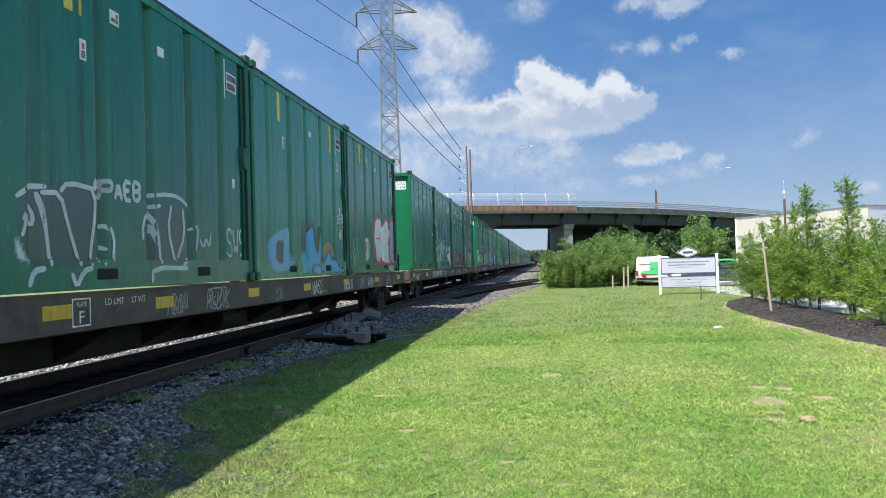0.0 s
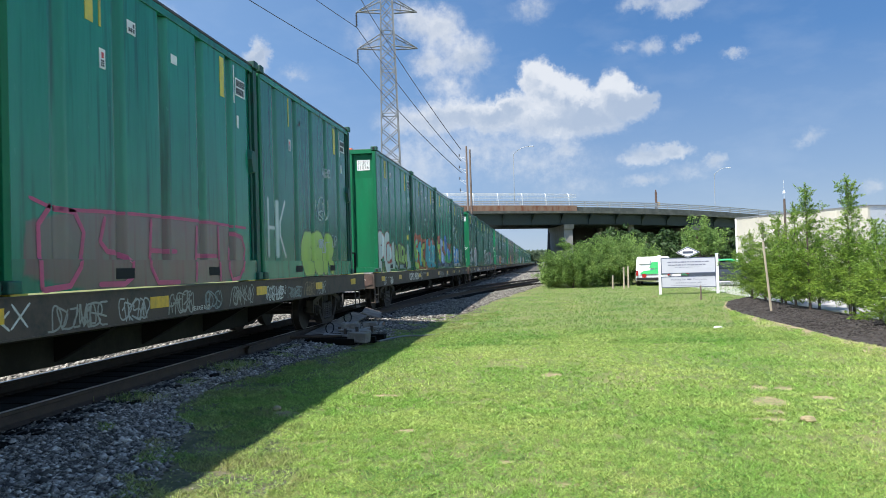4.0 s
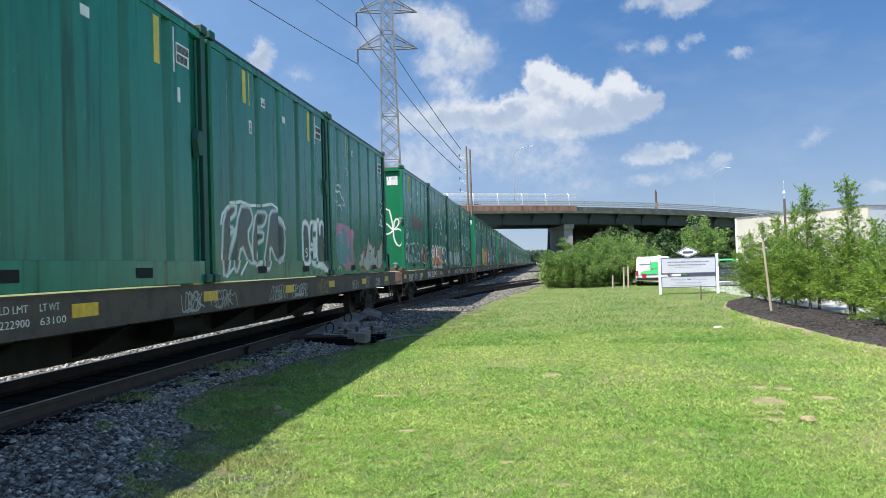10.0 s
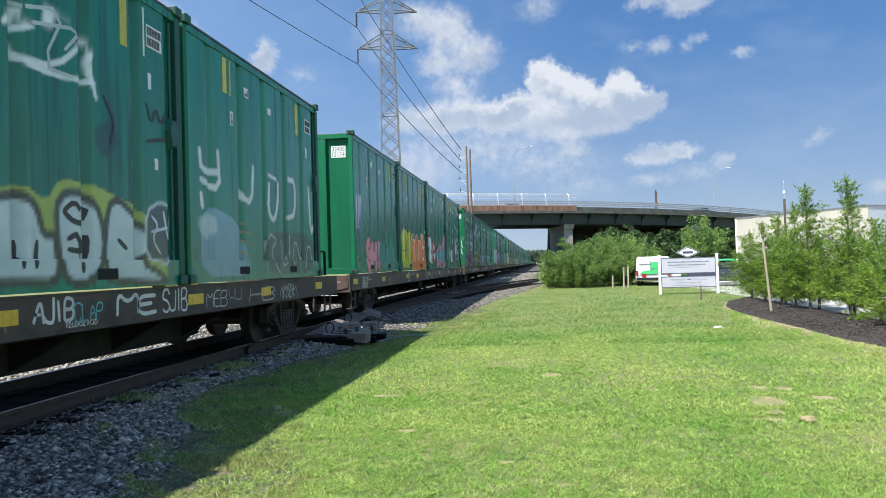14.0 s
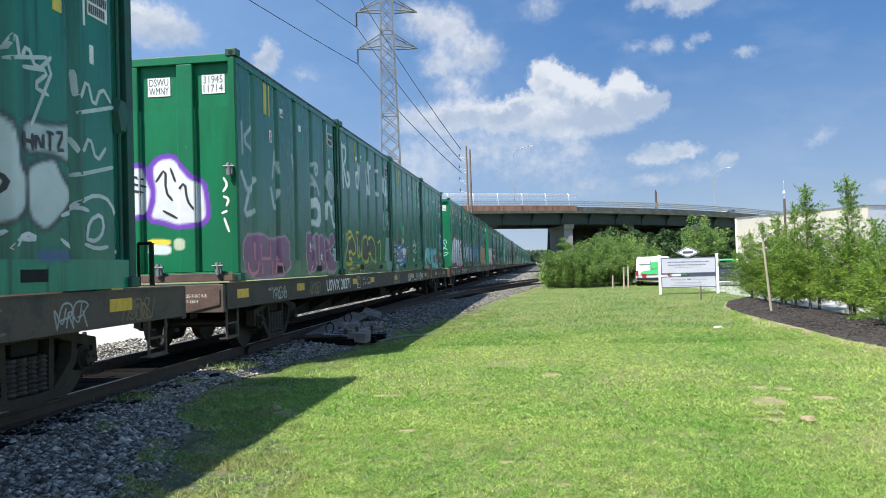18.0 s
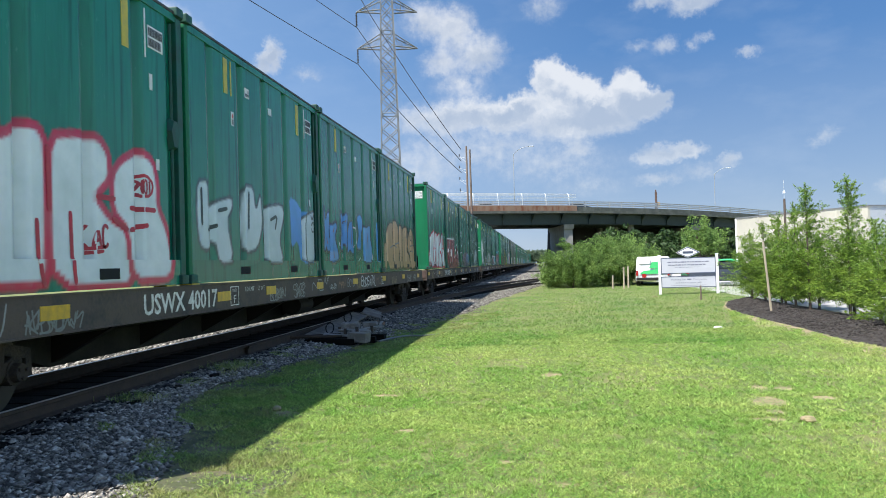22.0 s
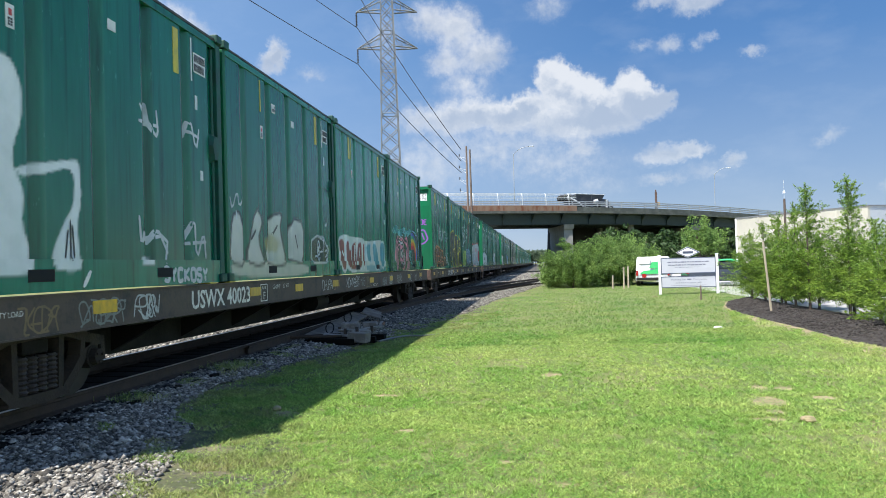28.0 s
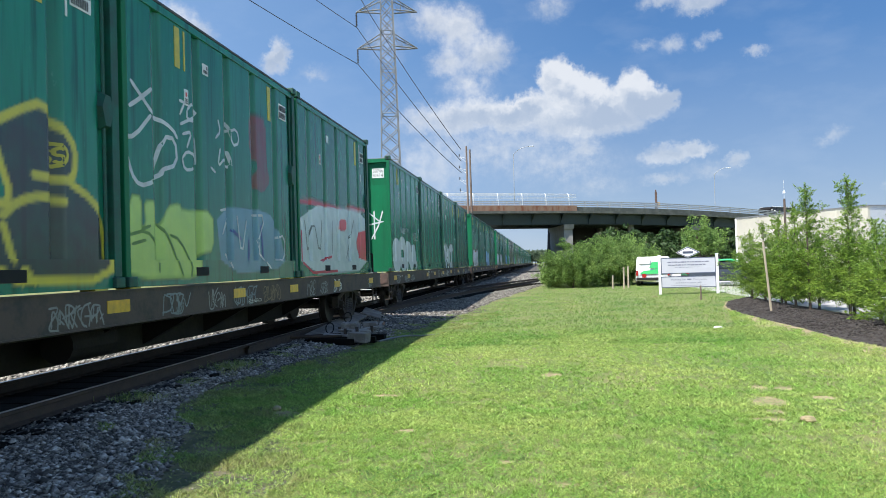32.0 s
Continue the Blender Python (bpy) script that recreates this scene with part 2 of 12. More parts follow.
def rod(bm, a, b, r0, r1=None, n=8):
    a, b = Vector(a), Vector(b)
    d = b - a
    m = Matrix.Translation((a + b) / 2) @ d.to_track_quat("Z", "Y").to_matrix().to_4x4()
    bmesh.ops.create_cone(bm, cap_ends=True, segments=n, radius1=r0, radius2=r0 if r1 is None else r1, depth=d.length, matrix=m)
    return bm


def tube(bm, pts, r, n=6):
    """One bent rod through the points."""
    pts = [Vector(q) for q in pts]
    rings = []
    for i, q in enumerate(pts):
        d = (pts[min(i + 1, len(pts) - 1)] - pts[max(i - 1, 0)]).normalized()
        u = d.cross(Vector((0.31, 0.17, 0.94)) if abs(d.z) < 0.9 else Vector((1, 0, 0))).normalized()
        v = d.cross(u)
        rings.append([bm.verts.new(q + (u * math.cos(6.2832 * k / n) + v * math.sin(6.2832 * k / n)) * r) for k in range(n)])
    for a, b in zip(rings, rings[1:]):
        for k in range(n):
            bm.faces.new((a[k - 1], a[k], b[k], b[k - 1]))
    bm.faces.new(rings[0])
    bm.faces.new(rings[-1][::-1])
    return bm


def B():
    return bmesh.new()


def mesh_of(name, bm, material, smooth=False):
    me = bpy.data.meshes.new(name)
    bm.to_mesh(me)
    bm.free()
    me.materials.append(material)
    if smooth:
        me.polygons.foreach_set("use_smooth", [True] * len(me.polygons))
    return me


def part(name, bm, material, parent, label="", smooth=False):
    me = bm if isinstance(bm, bpy.types.Mesh) else mesh_of(name, bm, material, smooth)
    ob = new(name, me)
    ob.parent = parent
    if label:
        tagged(ob, label)
    return ob


def soup(name, verts, faces, material):
    me = bpy.data.meshes.new(name)
    me.from_pydata(verts, [], faces)
    me.materials.append(material)
    return me


def tri_soup(name, v, material, per=3):
    """A mesh of loose facets from an array of corners, per corners each."""
    n = len(v) // per
    me = bpy.data.meshes.new(name)
    me.vertices.add(n * per)
    me.vertices.foreach_set("co", np.asarray(v, dtype=np.float32).ravel())
    me.loops.add(n * per)
    me.loops.foreach_set("vertex_index", np.arange(n * per, dtype=np.int32))
    me.polygons.add(n)
    me.polygons.foreach_set("loop_start", np.arange(0, n * per, per, dtype=np.int32))
    me.update(calc_edges=True)
    me.materials.append(material)
    return me


def empty(name, m=None):
    ob = new(name)
    ob.empty_display_size = 0.3
    if m is not None:
        ob.matrix_basis = m
    return ob


def letters(text, size, material, name="lettering", bold=0.0):
    """Built-in font, lying in the x-z plane, reading along +x, seen from -y; as (vertices, faces)."""
    cu = bpy.data.curves.new("text", "FONT")
    cu.body, cu.size, cu.resolution_u, cu.offset = text, size, 2, bold
    ob = bpy.data.objects.new("text", cu)
    me = ob.to_mesh()
    vs = [(v.co.x, v.co.y) for v in me.vertices]
    fs = [tuple(p.vertices) for p in me.polygons]
    ob.to_mesh_clear()
    bpy.data.objects.remove(ob)
    bpy.data.curves.remove(cu)
    return vs, fs

# ---- ground, track ----
XC, RAIL_Z = -6.0, 0.30


TURF_AT = ((4.0, -2.85), (5.3, -3.0), (6.6, -3.35), (7.6, -3.8), (8.6, -4.5), (10.2, -4.65), (12.0, -4.5), (13.5, -4.25), (15.8, -3.75), (18.3, -3.3), (24.7, -2.6), (32.3, -2.2), (40.6, -1.4), (52.0, -0.3), (63.0, 0.4), (120.0, 3.8))


def turf_edge(y):
    """Where turf gives way to ballast, along the track."""
    e = float(np.interp(y, [a for a, _ in TURF_AT], [b for _, b in TURF_AT]))
    return e + 0.16 * noise.noise((0, y * 0.55, 3.1)) + 0.10 * noise.noise((5, y * 1.9, 0))


def ballast_top(x, y):
    e = turf_edge(y)
    k = (x + 4.75) / max(0.3, e + 4.75)
    z = 0.13 if k < 0 else 0.13 - 0.11 * min(1.0, k)
    if x < -8.0:
        z = 0.13 - 0.11 * min(1.0, (-8.0 - x) / 1.2)
    return z


def build_ground():
    xs = [-3000, -800, -200, -60, -20, -9.2, 30, 90, 300, 900, 3000]
    ys = [-3000, -800, -200, -40, 0, 30, 60, 120, 300, 900, 3000]
    vs = [(x, y, 0.0) for y in ys for x in xs]
    n = len(xs)
    fs = [(j * n + i, j * n + i + 1, (j + 1) * n + i + 1, (j + 1) * n + i) for j in range(len(ys) - 1) for i in range(n - 1)]
    g = new("ground", soup("ground", vs, fs, TURF))
    tagged(g, "flat mown grass field reaching to the horizon", "grass", kind="structure")
    ys = [-300 + 10 * i for i in range(30)] + [0.5 * i for i in range(140)] + [70 + 10 * i for i in range(80)]
    vs, fs, m = [], [], 9
    for y in ys:
        e = turf_edge(y)
        for k in range(m):
            x = (-9.3, -8.0, -7.0, -6.0, -5.0, -4.75, -4.75 + (e + 4.75) * 0.4, -4.75 + (e + 4.75) * 0.8, e + 0.1)[k]
            vs.append((x, y, ballast_top(x, y) if k < m - 1 else -0.01))
    for j in range(len(ys) - 1):
        for k in range(m - 1):
            a = j * m + k
            fs.append((a, a + 1, a + m + 1, a + m))
    bed = new("ballast_bed", soup("ballast_bed", vs, fs, BALLAST))
    tagged(bed, "grey crushed stone ballast under the railway track", "ballast", kind="structure")
    # strip between the rails, coloured near-black in place of the train's shade
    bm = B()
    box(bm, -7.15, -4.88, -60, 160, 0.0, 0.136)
    tagged(new("oily_bed", mesh_of("oily_bed", bm, SHADED_BED)), "ballast between the rails, coloured near-black for the train's shade", "ballast", kind="structure")
    # thin soil between the stones and the lawn
    ys = [4.0 + 0.4 * i for i in range(60)]
    vs, fs = [], []
    for y in ys:
        e = turf_edge(y)
        w = max(0.5, 1.25 - 0.07 * abs(y - 8)) + 0.3 * noise.noise((2, y * 0.9, 0)) + .15 * noise.noise((6, y * 3.1, 0))
        vs += [(e - 0.12, y, 0.016), (e + w * 0.5, y, 0.010), (e + w, y, 0.004)]
    for j in range(len(ys) - 1):
        for k in range(2):
            a = j * 3 + k
            fs.append((a, a + 1, a + 4, a + 3))
    tagged(new("soil_strip", soup("soil_strip", vs, fs, SOIL)), "thin brown soil between ballast and lawn", "soil", kind="structure")
    # light gravel yard on the sunny side of the train
    bm = box(B(), -30, -9.1, -60, 400, -0.1, 0.03)
    tagged(new("gravel_yard", mesh_of("gravel_yard", bm, LOT)), "pale sunlit gravel strip beyond the track", "gravel", kind="structure")


def rail_profile(bm, pts):
    """A rail of head, web and foot swept along points of its running edge (top centre)."""
    prof = [(-.075, -.17), (.075, -.17), (.075, -.155), (.014, -.13), (.014, -.045), (.036, -.035), (.036, -.004), (.03, 0),
            (-.03, 0), (-.036, -.004), (-.036, -.035), (-.014, -.045), (-.014, -.13), (-.075, -.155)]
    rings = [[bm.verts.new((x + px, y, z + pz)) for px, pz in prof] for x, y, z in pts]
    for a, b in zip(rings, rings[1:]):
        for i in range(len(prof)):
            j = (i + 1) % len(prof)
            bm.faces.new((a[i], a[j], b[j], b[i]))
    return bm


def build_track():
    track = empty("railway_track")
    tagged(track, "straight railway track with rusty rails and polished running surface", "railway track", kind="structure")
    for x in (XC + 0.755, XC - 0.755):
        pts = [(x, y, RAIL_Z) for y in (-330, -40, 0, 20, 60, 200, 900)]
        part("rail", rail_profile(B(), pts), RAIL_RUST, track)
        bm = B()
        box(bm, x - 0.028, x + 0.028, -330, 900, RAIL_Z + 0.0005, RAIL_Z + 0.003)
        part("running_surface", bm, RAIL_TOP, track, "polished steel top of the rail")
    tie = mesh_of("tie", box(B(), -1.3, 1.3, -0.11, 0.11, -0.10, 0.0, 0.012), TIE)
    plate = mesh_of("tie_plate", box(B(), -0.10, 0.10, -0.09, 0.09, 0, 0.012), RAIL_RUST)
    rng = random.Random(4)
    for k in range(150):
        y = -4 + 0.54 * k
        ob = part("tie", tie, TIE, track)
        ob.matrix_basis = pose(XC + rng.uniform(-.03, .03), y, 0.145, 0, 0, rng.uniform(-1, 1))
        if 4 < y < 40:
            for sx in (-0.755, 0.755):
                p = part("tie_plate", plate, RAIL_RUST, track)
                p.matrix_basis = pose(XC + sx, y, 0.145)
    # a siding leaves to the right
    side = empty("siding_track")
    tagged(side, "rusty siding rails curving away from the main track", "railway track", kind="structure")

    def dx(y):
        return 0.0026 * max(0.0, y - 15) ** 2
    part("rail", rail_profile(B(), [(XC + 0.83 + dx(y), y, RAIL_Z - 0.01) for y in range(13, 96, 3)]), RAIL_RUST, side)
    part("rail", rail_profile(B(), [(XC - 0.68 + dx(y), y, RAIL_Z - 0.01) for y in range(43, 96, 3)]), RAIL_RUST, side)
    for k in range(46):
        y = 34 + 0.6 * k
        t = part("tie", tie, TIE, side)
        t.matrix_basis = pose(XC + 0.1 + dx(y), y, 0.135, 0, 0, -rng.uniform(5, 12))
    # cable along the rail foot
    bm = B()
    last = None
    for k in range(60):
        y = 3 + k * 0.5
        p = (XC + 0.755 + 0.30 + 0.05 * noise.noise((1, y * 0.5, 0)), y, 0.145 + 0.02 * noise.noise((3, y, 0)))
        if last:
            rod(bm, last, p, 0.014, n=6)
        last = p
    tagged(new("trackside_cable", mesh_of("trackside_cable", bm, RUBBER)), "thin black cable lying along the rail foot", "cable")
    bm = B()
    last = None
    for k in range(14):
        u = k / 13
        p = (-3.4 + 1.0 * u, 15.7 + 2.2 * u + 0.1 * math.sin(u * 6), 0.07 - 0.03 * u + 0.03 * math.sin(u * 5))
        if last:
            rod(bm, last, p, 0.018, n=6)
        last = p
    tagged(new("grey_hose", mesh_of("grey_hose", bm, PYLON_STEEL)), "pale grey pipe lying in the grass by the ballast", "pipe")


def build_switch_stuff():
    """Switch machine at the turnout: a long cover board by the rail, plates, boxes and lifting rings on timbers."""
    sw = empty("switch_machine", pose(-4.3, 16.0, 0.10, 0, 0, 0))
    tagged(sw, "grey weathered switch machine on timbers with lifting rings", "switch machine")

    def slab(name, cx, cy, cz, lx, ly, lz, turn=0, tip=0, lean=0, material=OLD_CONCRETE, label="", bevel=.015):
        bm = box(B(), -lx / 2, lx / 2, -ly / 2, ly / 2, -lz / 2, lz / 2, bevel)
        for v in bm.verts:
            v.co += Vector((.012, .012, .008)) * noise.noise(v.co * 6 + Vector((cx, cy, 0)))
        ob = part(name, bm, material, sw, label)
        ob.matrix_basis = pose(cx, cy, cz, tip, lean, turn)
        return ob
    slab("cover_board", -.62, 2.3, .14, .42, 4.9, .05, 2.5, 2.2, 16, COVER, "long sloping grey cover board")
    slab("cover_end", -.42, 4.95, .24, .5, .55, .05, 6, 14, 18, COVER)
    slab("timber", .0, -.75, .02, 1.05, .2, .13, -4, 0, 0, TIE)
    slab("timber", .18, -.42, .02, 1.35, .2, .13, 3, 0, 0, TIE)
    slab("timber", .30, .35, .0, 1.2, .22, .13, -2, 0, 0, TIE)
    slab("base_plate", .05, -.1, .12, .72, .75, .045, 12, 2, 3)
    slab("base_plate", .30, .20, .16, .55, .6, .04, -18, -3, 4)
    slab("case", .08, .55, .22, .38, .5, .13, 6, 0, 0, COVER, "grey cast case", .03)
    slab("lid", .08, .55, .30, .34, .44, .03, 6)
    slab("motor_box", .58, -.72, .10, .40, .30, .19, -8, 0, 4, COVER)
    slab("motor_box", .42, .95, .20, .30, .42, .17, 14, 0, 0, COVER)
    slab("link_plate", .35, -.35, .19, .16, .42, .05, 38, 0, 8)
    slab("link_plate", .55, .62, .17, .5, .12, .06, 24, 0, -6)
    for cx, cy in ((.2, -.35), (.35, .05), (-.05, .15), (.5, -.55), (.62, .3)):
        part("bolt", rod(B(), (cx, cy, .12), (cx, cy, .25), .035, n=7), RAIL_RUST, sw)
    part("crank_rod", rod(B(), (-.95, -.72, .12), (.2, -.62, .12), .03), RAIL_RUST, sw)
    part("crank_rod", rod(B(), (-.95, -.35, .10), (.1, -.30, .14), .022), RAIL_RUST, sw)
    for cx, cy, cz, tilt in ((-.18, -.15, .16, .3), (-.02, .75, .32, .1)):
        ring = [(cx + .085 * math.cos(2 * math.pi * k / 16), cy + tilt * .09 * math.sin(2 * math.pi * k / 16), cz + .09 + .11 * math.sin(2 * math.pi * k / 16)) for k in range(17)]
        part("lifting_ring", tube(B(), ring, .014, 5), STEEL_DARK, sw, "dark steel lifting ring")
    rr = random.Random(9)
    for k in range(11):
        bm = box(B(), -.06, .06, -.04, .04, -.03, .03, .01)
        ob = part("broken_piece", bm, (WHITE, OLD_CONCRETE, COVER, RUST_FASCIA)[k % 4], sw)
        ob.matrix_basis = pose(.42 + rr.uniform(-.12, .3), 1.25 + rr.uniform(-.25, .3), .17 + rr.uniform(0, .1), rr.uniform(-40, 40), rr.uniform(-40, 40), rr.uniform(0, 180))


def ico_stones(n, rng, place, smin, smax):
    """Angular stones as loose low-poly lumps."""
    base = np.array([(1, 0, 0), (-1, 0, 0), (0, 1, 0), (0, -1, 0), (0, 0, 1), (0, 0, -1)], float)
    tri = np.array([(0, 2, 4), (2, 1, 4), (1, 3, 4), (3, 0, 4), (2, 0, 5), (1, 2, 5), (3, 1, 5), (0, 3, 5)])
    p = np.array([place(rng) for _ in range(n)])
    s = (smin + (smax - smin) * rng.random((n, 1, 1)) ** 1.8 * 1.5) * (0.6 + 0.8 * rng.random((n, 6, 1))) * np.array([1, 1, 0.55]).reshape(1, 1, 3)
    v = base[None] * s + rng.normal(0, 0.18, (n, 6, 3)) * rng.uniform(smin, smax, (n, 1, 1))
    a = rng.uniform(0, 6.28, n)
    c, sn = np.cos(a)[:, None], np.sin(a)[:, None]
    x, y = v[:, :, 0] * c - v[:, :, 1] * sn, v[:, :, 0] * sn + v[:, :, 1] * c
    v = np.stack([x, y, v[:, :, 2]], 2) + p[:, None, :]
    idx = (np.arange(n)[:, None, None] * 6 + tri[None]).reshape(-1, 3)
    return v.reshape(-1, 3), idx


def indexed(name, v, idx, material):
    me = bpy.data.meshes.new(name)
    me.vertices.add(len(v))
    me.vertices.foreach_set("co", np.asarray(v, np.float32).ravel())
    me.loops.add(idx.size)
    me.loops.foreach_set("vertex_index", idx.astype(np.int32).ravel())
    me.polygons.add(len(idx))
    me.polygons.foreach_set("loop_start", np.arange(0, idx.size, idx.shape[1], dtype=np.int32))
    me.update(calc_edges=True)
    me.materials.append(material)
    return me


def build_stones():
    rng = np.random.default_rng(11)

    def near(r):
        y = 4.3 + 11.0 * r.random() ** 1.4
        e = turf_edge(y)
        x = -5.15 + (e + 5.15 + 0.15) * r.random() ** 0.9
        return x, y, ballast_top(x, y) + 0.005

    def far(r):
        y = 14 + 52 * r.random()
        e = turf_edge(y)
        x = -5.1 + (e + 5.2) * r.random()
        return x, y, ballast_top(x, y) + 0.01

    def beyond(r):
        y = 3 + 45 * r.random() ** 1.3
        x = -9.3 + 1.9 * r.random()
        return x, y, 0.135
    def crumbs(r):
        y = 4.6 + 9.5 * r.random() ** 1.2
        x = turf_edge(y) - .1 + 1.3 * r.random() ** 1.6
        return x, y, .014

    def along(r):
        y = 55 + 75 * r.random()
        return -5.0 + (turf_edge(y) + 5.0) * r.random(), y, ballast_top(-4.9, y)
    parts = [ico_stones(21000, rng, near, 0.006, 0.026), ico_stones(500, rng, near, 0.030, 0.055), ico_stones(3500, rng, crumbs, .004, .012), ico_stones(7000, rng, along, .05, .10), ico_stones(16000, rng, far, 0.016, 0.042), ico_stones(9000, rng, beyond, 0.025, 0.05)]
    v, i, o = [], [], 0
    for a, b in parts:
        v.append(a)
        i.append(b + o)
        o += len(a)
    st = new("ballast_stones", indexed("ballast_stones", np.concatenate(v), np.concatenate(i), STONE))
    tagged(st, "loose grey angular ballast stones beside the rails", "stones", kind="stuff")


def blades(n, rng, place, h0, h1, w, lean=0.5):
    p = np.array([place(rng) for _ in range(n)])
    a = rng.uniform(0, 2 * np.pi, n)
    h = rng.uniform(h0, h1, n)
    w = w * rng.uniform(0.6, 1.4, n)
    d = np.stack([np.cos(a), np.sin(a), np.zeros(n)], 1)
    l = rng.normal(0, lean, (n, 2)) * h[:, None]
    tip = p + np.concatenate([l, h[:, None]], 1)
    mid = p + np.concatenate([l * 0.3, h[:, None] * 0.6], 1)
    q = np.stack([p, mid + d * w[:, None], tip, mid - d * w[:, None]], 1)
    return q.reshape(-1, 3)


def build_grass():
    rng = np.random.default_rng(5)

    def bed(x, y):
        return x > bed_edge(y) - .08 + 0.1 * math.sin(y) and 11 < y < 29

    def bare(x, y):
        v = noise.noise((x * 0.75, y * 0.75, 2.0)) + 0.4 * noise.noise((x * 2.3, y * 2.3, 0))
        return v > 0.55

    def spot(y0, y1, r, power=1.0):
        for _ in range(40):
            y = y0 + (y1 - y0) * r.random() ** power
            e = turf_edge(y)
            x = e + (2.2 + 0.55 * y - e) * r.random()
            if any(r.random() < 1.25 - .75 * (((x - a) / c) ** 2 + ((y - b) / d) ** 2) for a, b, c, d in PATCHES):
                continue
            tuft = noise.noise((x * 7.5, y * 5.0, 4)) + .7 * noise.noise((x * 17, y * 11, 1)) + .5 * noise.noise((x * .9, y * .6, 8))
            if tuft < -.06 and r.random() < .82:
                continue
            if bed(x, y) or bed(x + sand_width(y) * (1 + .4 * noise.noise((x * 3, y * 3, 6))), y) and r.random() < .70 or bed(x + .3 + 1.5 * sand_width(y), y) and r.random() < .35 or bare(x, y) and r.random() < 0.75 or x < e + 1.3 and r.random() < 0.93 - 0.62 * (x - e) - .35 * noise.noise((x * 1.6, y * 1.1, 5)):
                continue
            return x, y, 0.0
        return x, y, -0.05
    q = [blades(270000, rng, lambda r: spot(4.6, 9.6, r, 1.15), 0.010, 0.038, 0.0029, 0.95),
         blades(150000, rng, lambda r: spot(7.4, 18, r, 1.1), 0.016, 0.048, 0.0056, 0.95)]

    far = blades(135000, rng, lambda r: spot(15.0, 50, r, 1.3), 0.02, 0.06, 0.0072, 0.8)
    tagged(new("far_lawn_grass", tri_soup("far_lawn_grass", far, MEADOW, 4)), "darker green grass of the far lawn", "grass", kind="stuff")

    def by_the_bed(r):
        while True:
            y = 11 + 13 * r.random()
            x = bed_edge(y) - .04 - 1.7 * sand_width(y) * r.random() ** .7
            if noise.noise((x * 4.5, y * 2.6, 2)) + .5 * noise.noise((x * 11, y * 8, 5)) > .02:
                return x, y, .006
    q.append(blades(6500, rng, by_the_bed, .02, .06, .0065, .9))
    g = new("lawn_grass", tri_soup("lawn_grass", np.concatenate(q), BLADE, 4))
    tagged(g, "short sunlit green lawn blades with thin patches", "grass", kind="stuff")

    def clover_spot(r):
        for _ in range(60):
            y = 4.6 + 15.0 * r.random() ** 1.5
            e = turf_edge(y)
            x = e + .5 + (1.6 + 0.55 * y - e) * r.random()
            if noise.noise((x * 1.3, y * .9, 12)) + .8 * noise.noise((x * 6.1, y * 4.0, 3)) + r.uniform(-.7, .7) > .1 and not bed(x, y):
                return x, y, r.uniform(.006, .030)
        return x, y, -.05

    def leaflets(n, rng):
        """Small broad leaves held flat just over the turf."""
        p = np.array([clover_spot(rng) for _ in range(n)])
        a = rng.uniform(0, 2 * np.pi, n)
        s = rng.uniform(.004, .0115, n)[:, None]
        u = np.stack([np.cos(a), np.sin(a), rng.normal(0, .25, n)], 1)
        v = np.stack([-np.sin(a), np.cos(a), rng.normal(0, .25, n)], 1)
        return np.stack([p - u * s, p + v * s * .8, p + u * s, p - v * s * .8], 1).reshape(-1, 3)
    tagged(new("clover", tri_soup("clover", leaflets(140000, rng), CLOVER, 4)), "low clover and broad weeds in the lawn", "clover", kind="stuff")

    def weedy(r):
        while True:
            y = 4.8 + 20 * r.random() ** 1.3
            e = turf_edge(y)
            x = e + 1.35 - 2.1 * r.random()
            if noise.noise((x * 2.2, y * 1.7, 9)) > (0.0 if x > e else 0.2 + 0.4 * (e - x)):
                return x, y, ballast_top(x, y) - 0.01 if x < e else 0.0

    def rail_weed(r):
        y = 4.5 + 9 * r.random()
        x = -4.75 + 0.18 * r.normal()
        if noise.noise((0, y * 1.1, 4)) < 0.1:
            return x, y, -0.3
        return x, y, 0.12
    q = [blades(60000, rng, weedy, 0.012, 0.06, 0.0034, 0.8), blades(4500, rng, rail_weed, 0.04, 0.13, 0.004, 0.6)]

    tagged(new("trackside_weeds", tri_soup("trackside_weeds", np.concatenate(q), WEED, 4)), "taller weeds growing into the ballast shoulder", "weeds", kind="stuff")


# ---- bridge ----
def bridge_y(x):
    x = max(-60.0, x)
    return 113.6 + 0.55 * x + 0.0030 * x * x


def bridge_z(x):
    """Top of the railing."""
    return 10.5 - (0.0009 * (x - 3) ** 2 if x > 3 else 0.0)


def bridge_frame(x):
    """A place on the near edge, the way along it and the way to its far side."""
    t = Vector((1, 0.55 + 0.006 * x, 0)).normalized()
    return Vector((x, bridge_y(x), 0)), t, Vector((-t.y, t.x, 0))


def sweep(bm, x0, x1, step, cut):
    """Sweep a closed cut of (across, height below the railing's top) along the bridge."""
    rings = []
    n = max(2, int(round((x1 - x0) / step)) + 1)
    for k in range(n):
        x = x0 + (x1 - x0) * k / (n - 1)
        p, t, a = bridge_frame(x)
        z = bridge_z(x)
        rings.append([bm.verts.new((p.x + a.x * u, p.y + a.y * u, z + v)) for u, v in cut])
    m = len(cut)
    for a, b in zip(rings, rings[1:]):
        for i in range(m):
            bm.faces.new((a[i], a[(i + 1) % m], b[(i + 1) % m], b[i]))
    bm.faces.new(rings[0][::-1])
    bm.faces.new(rings[-1])
    return bm


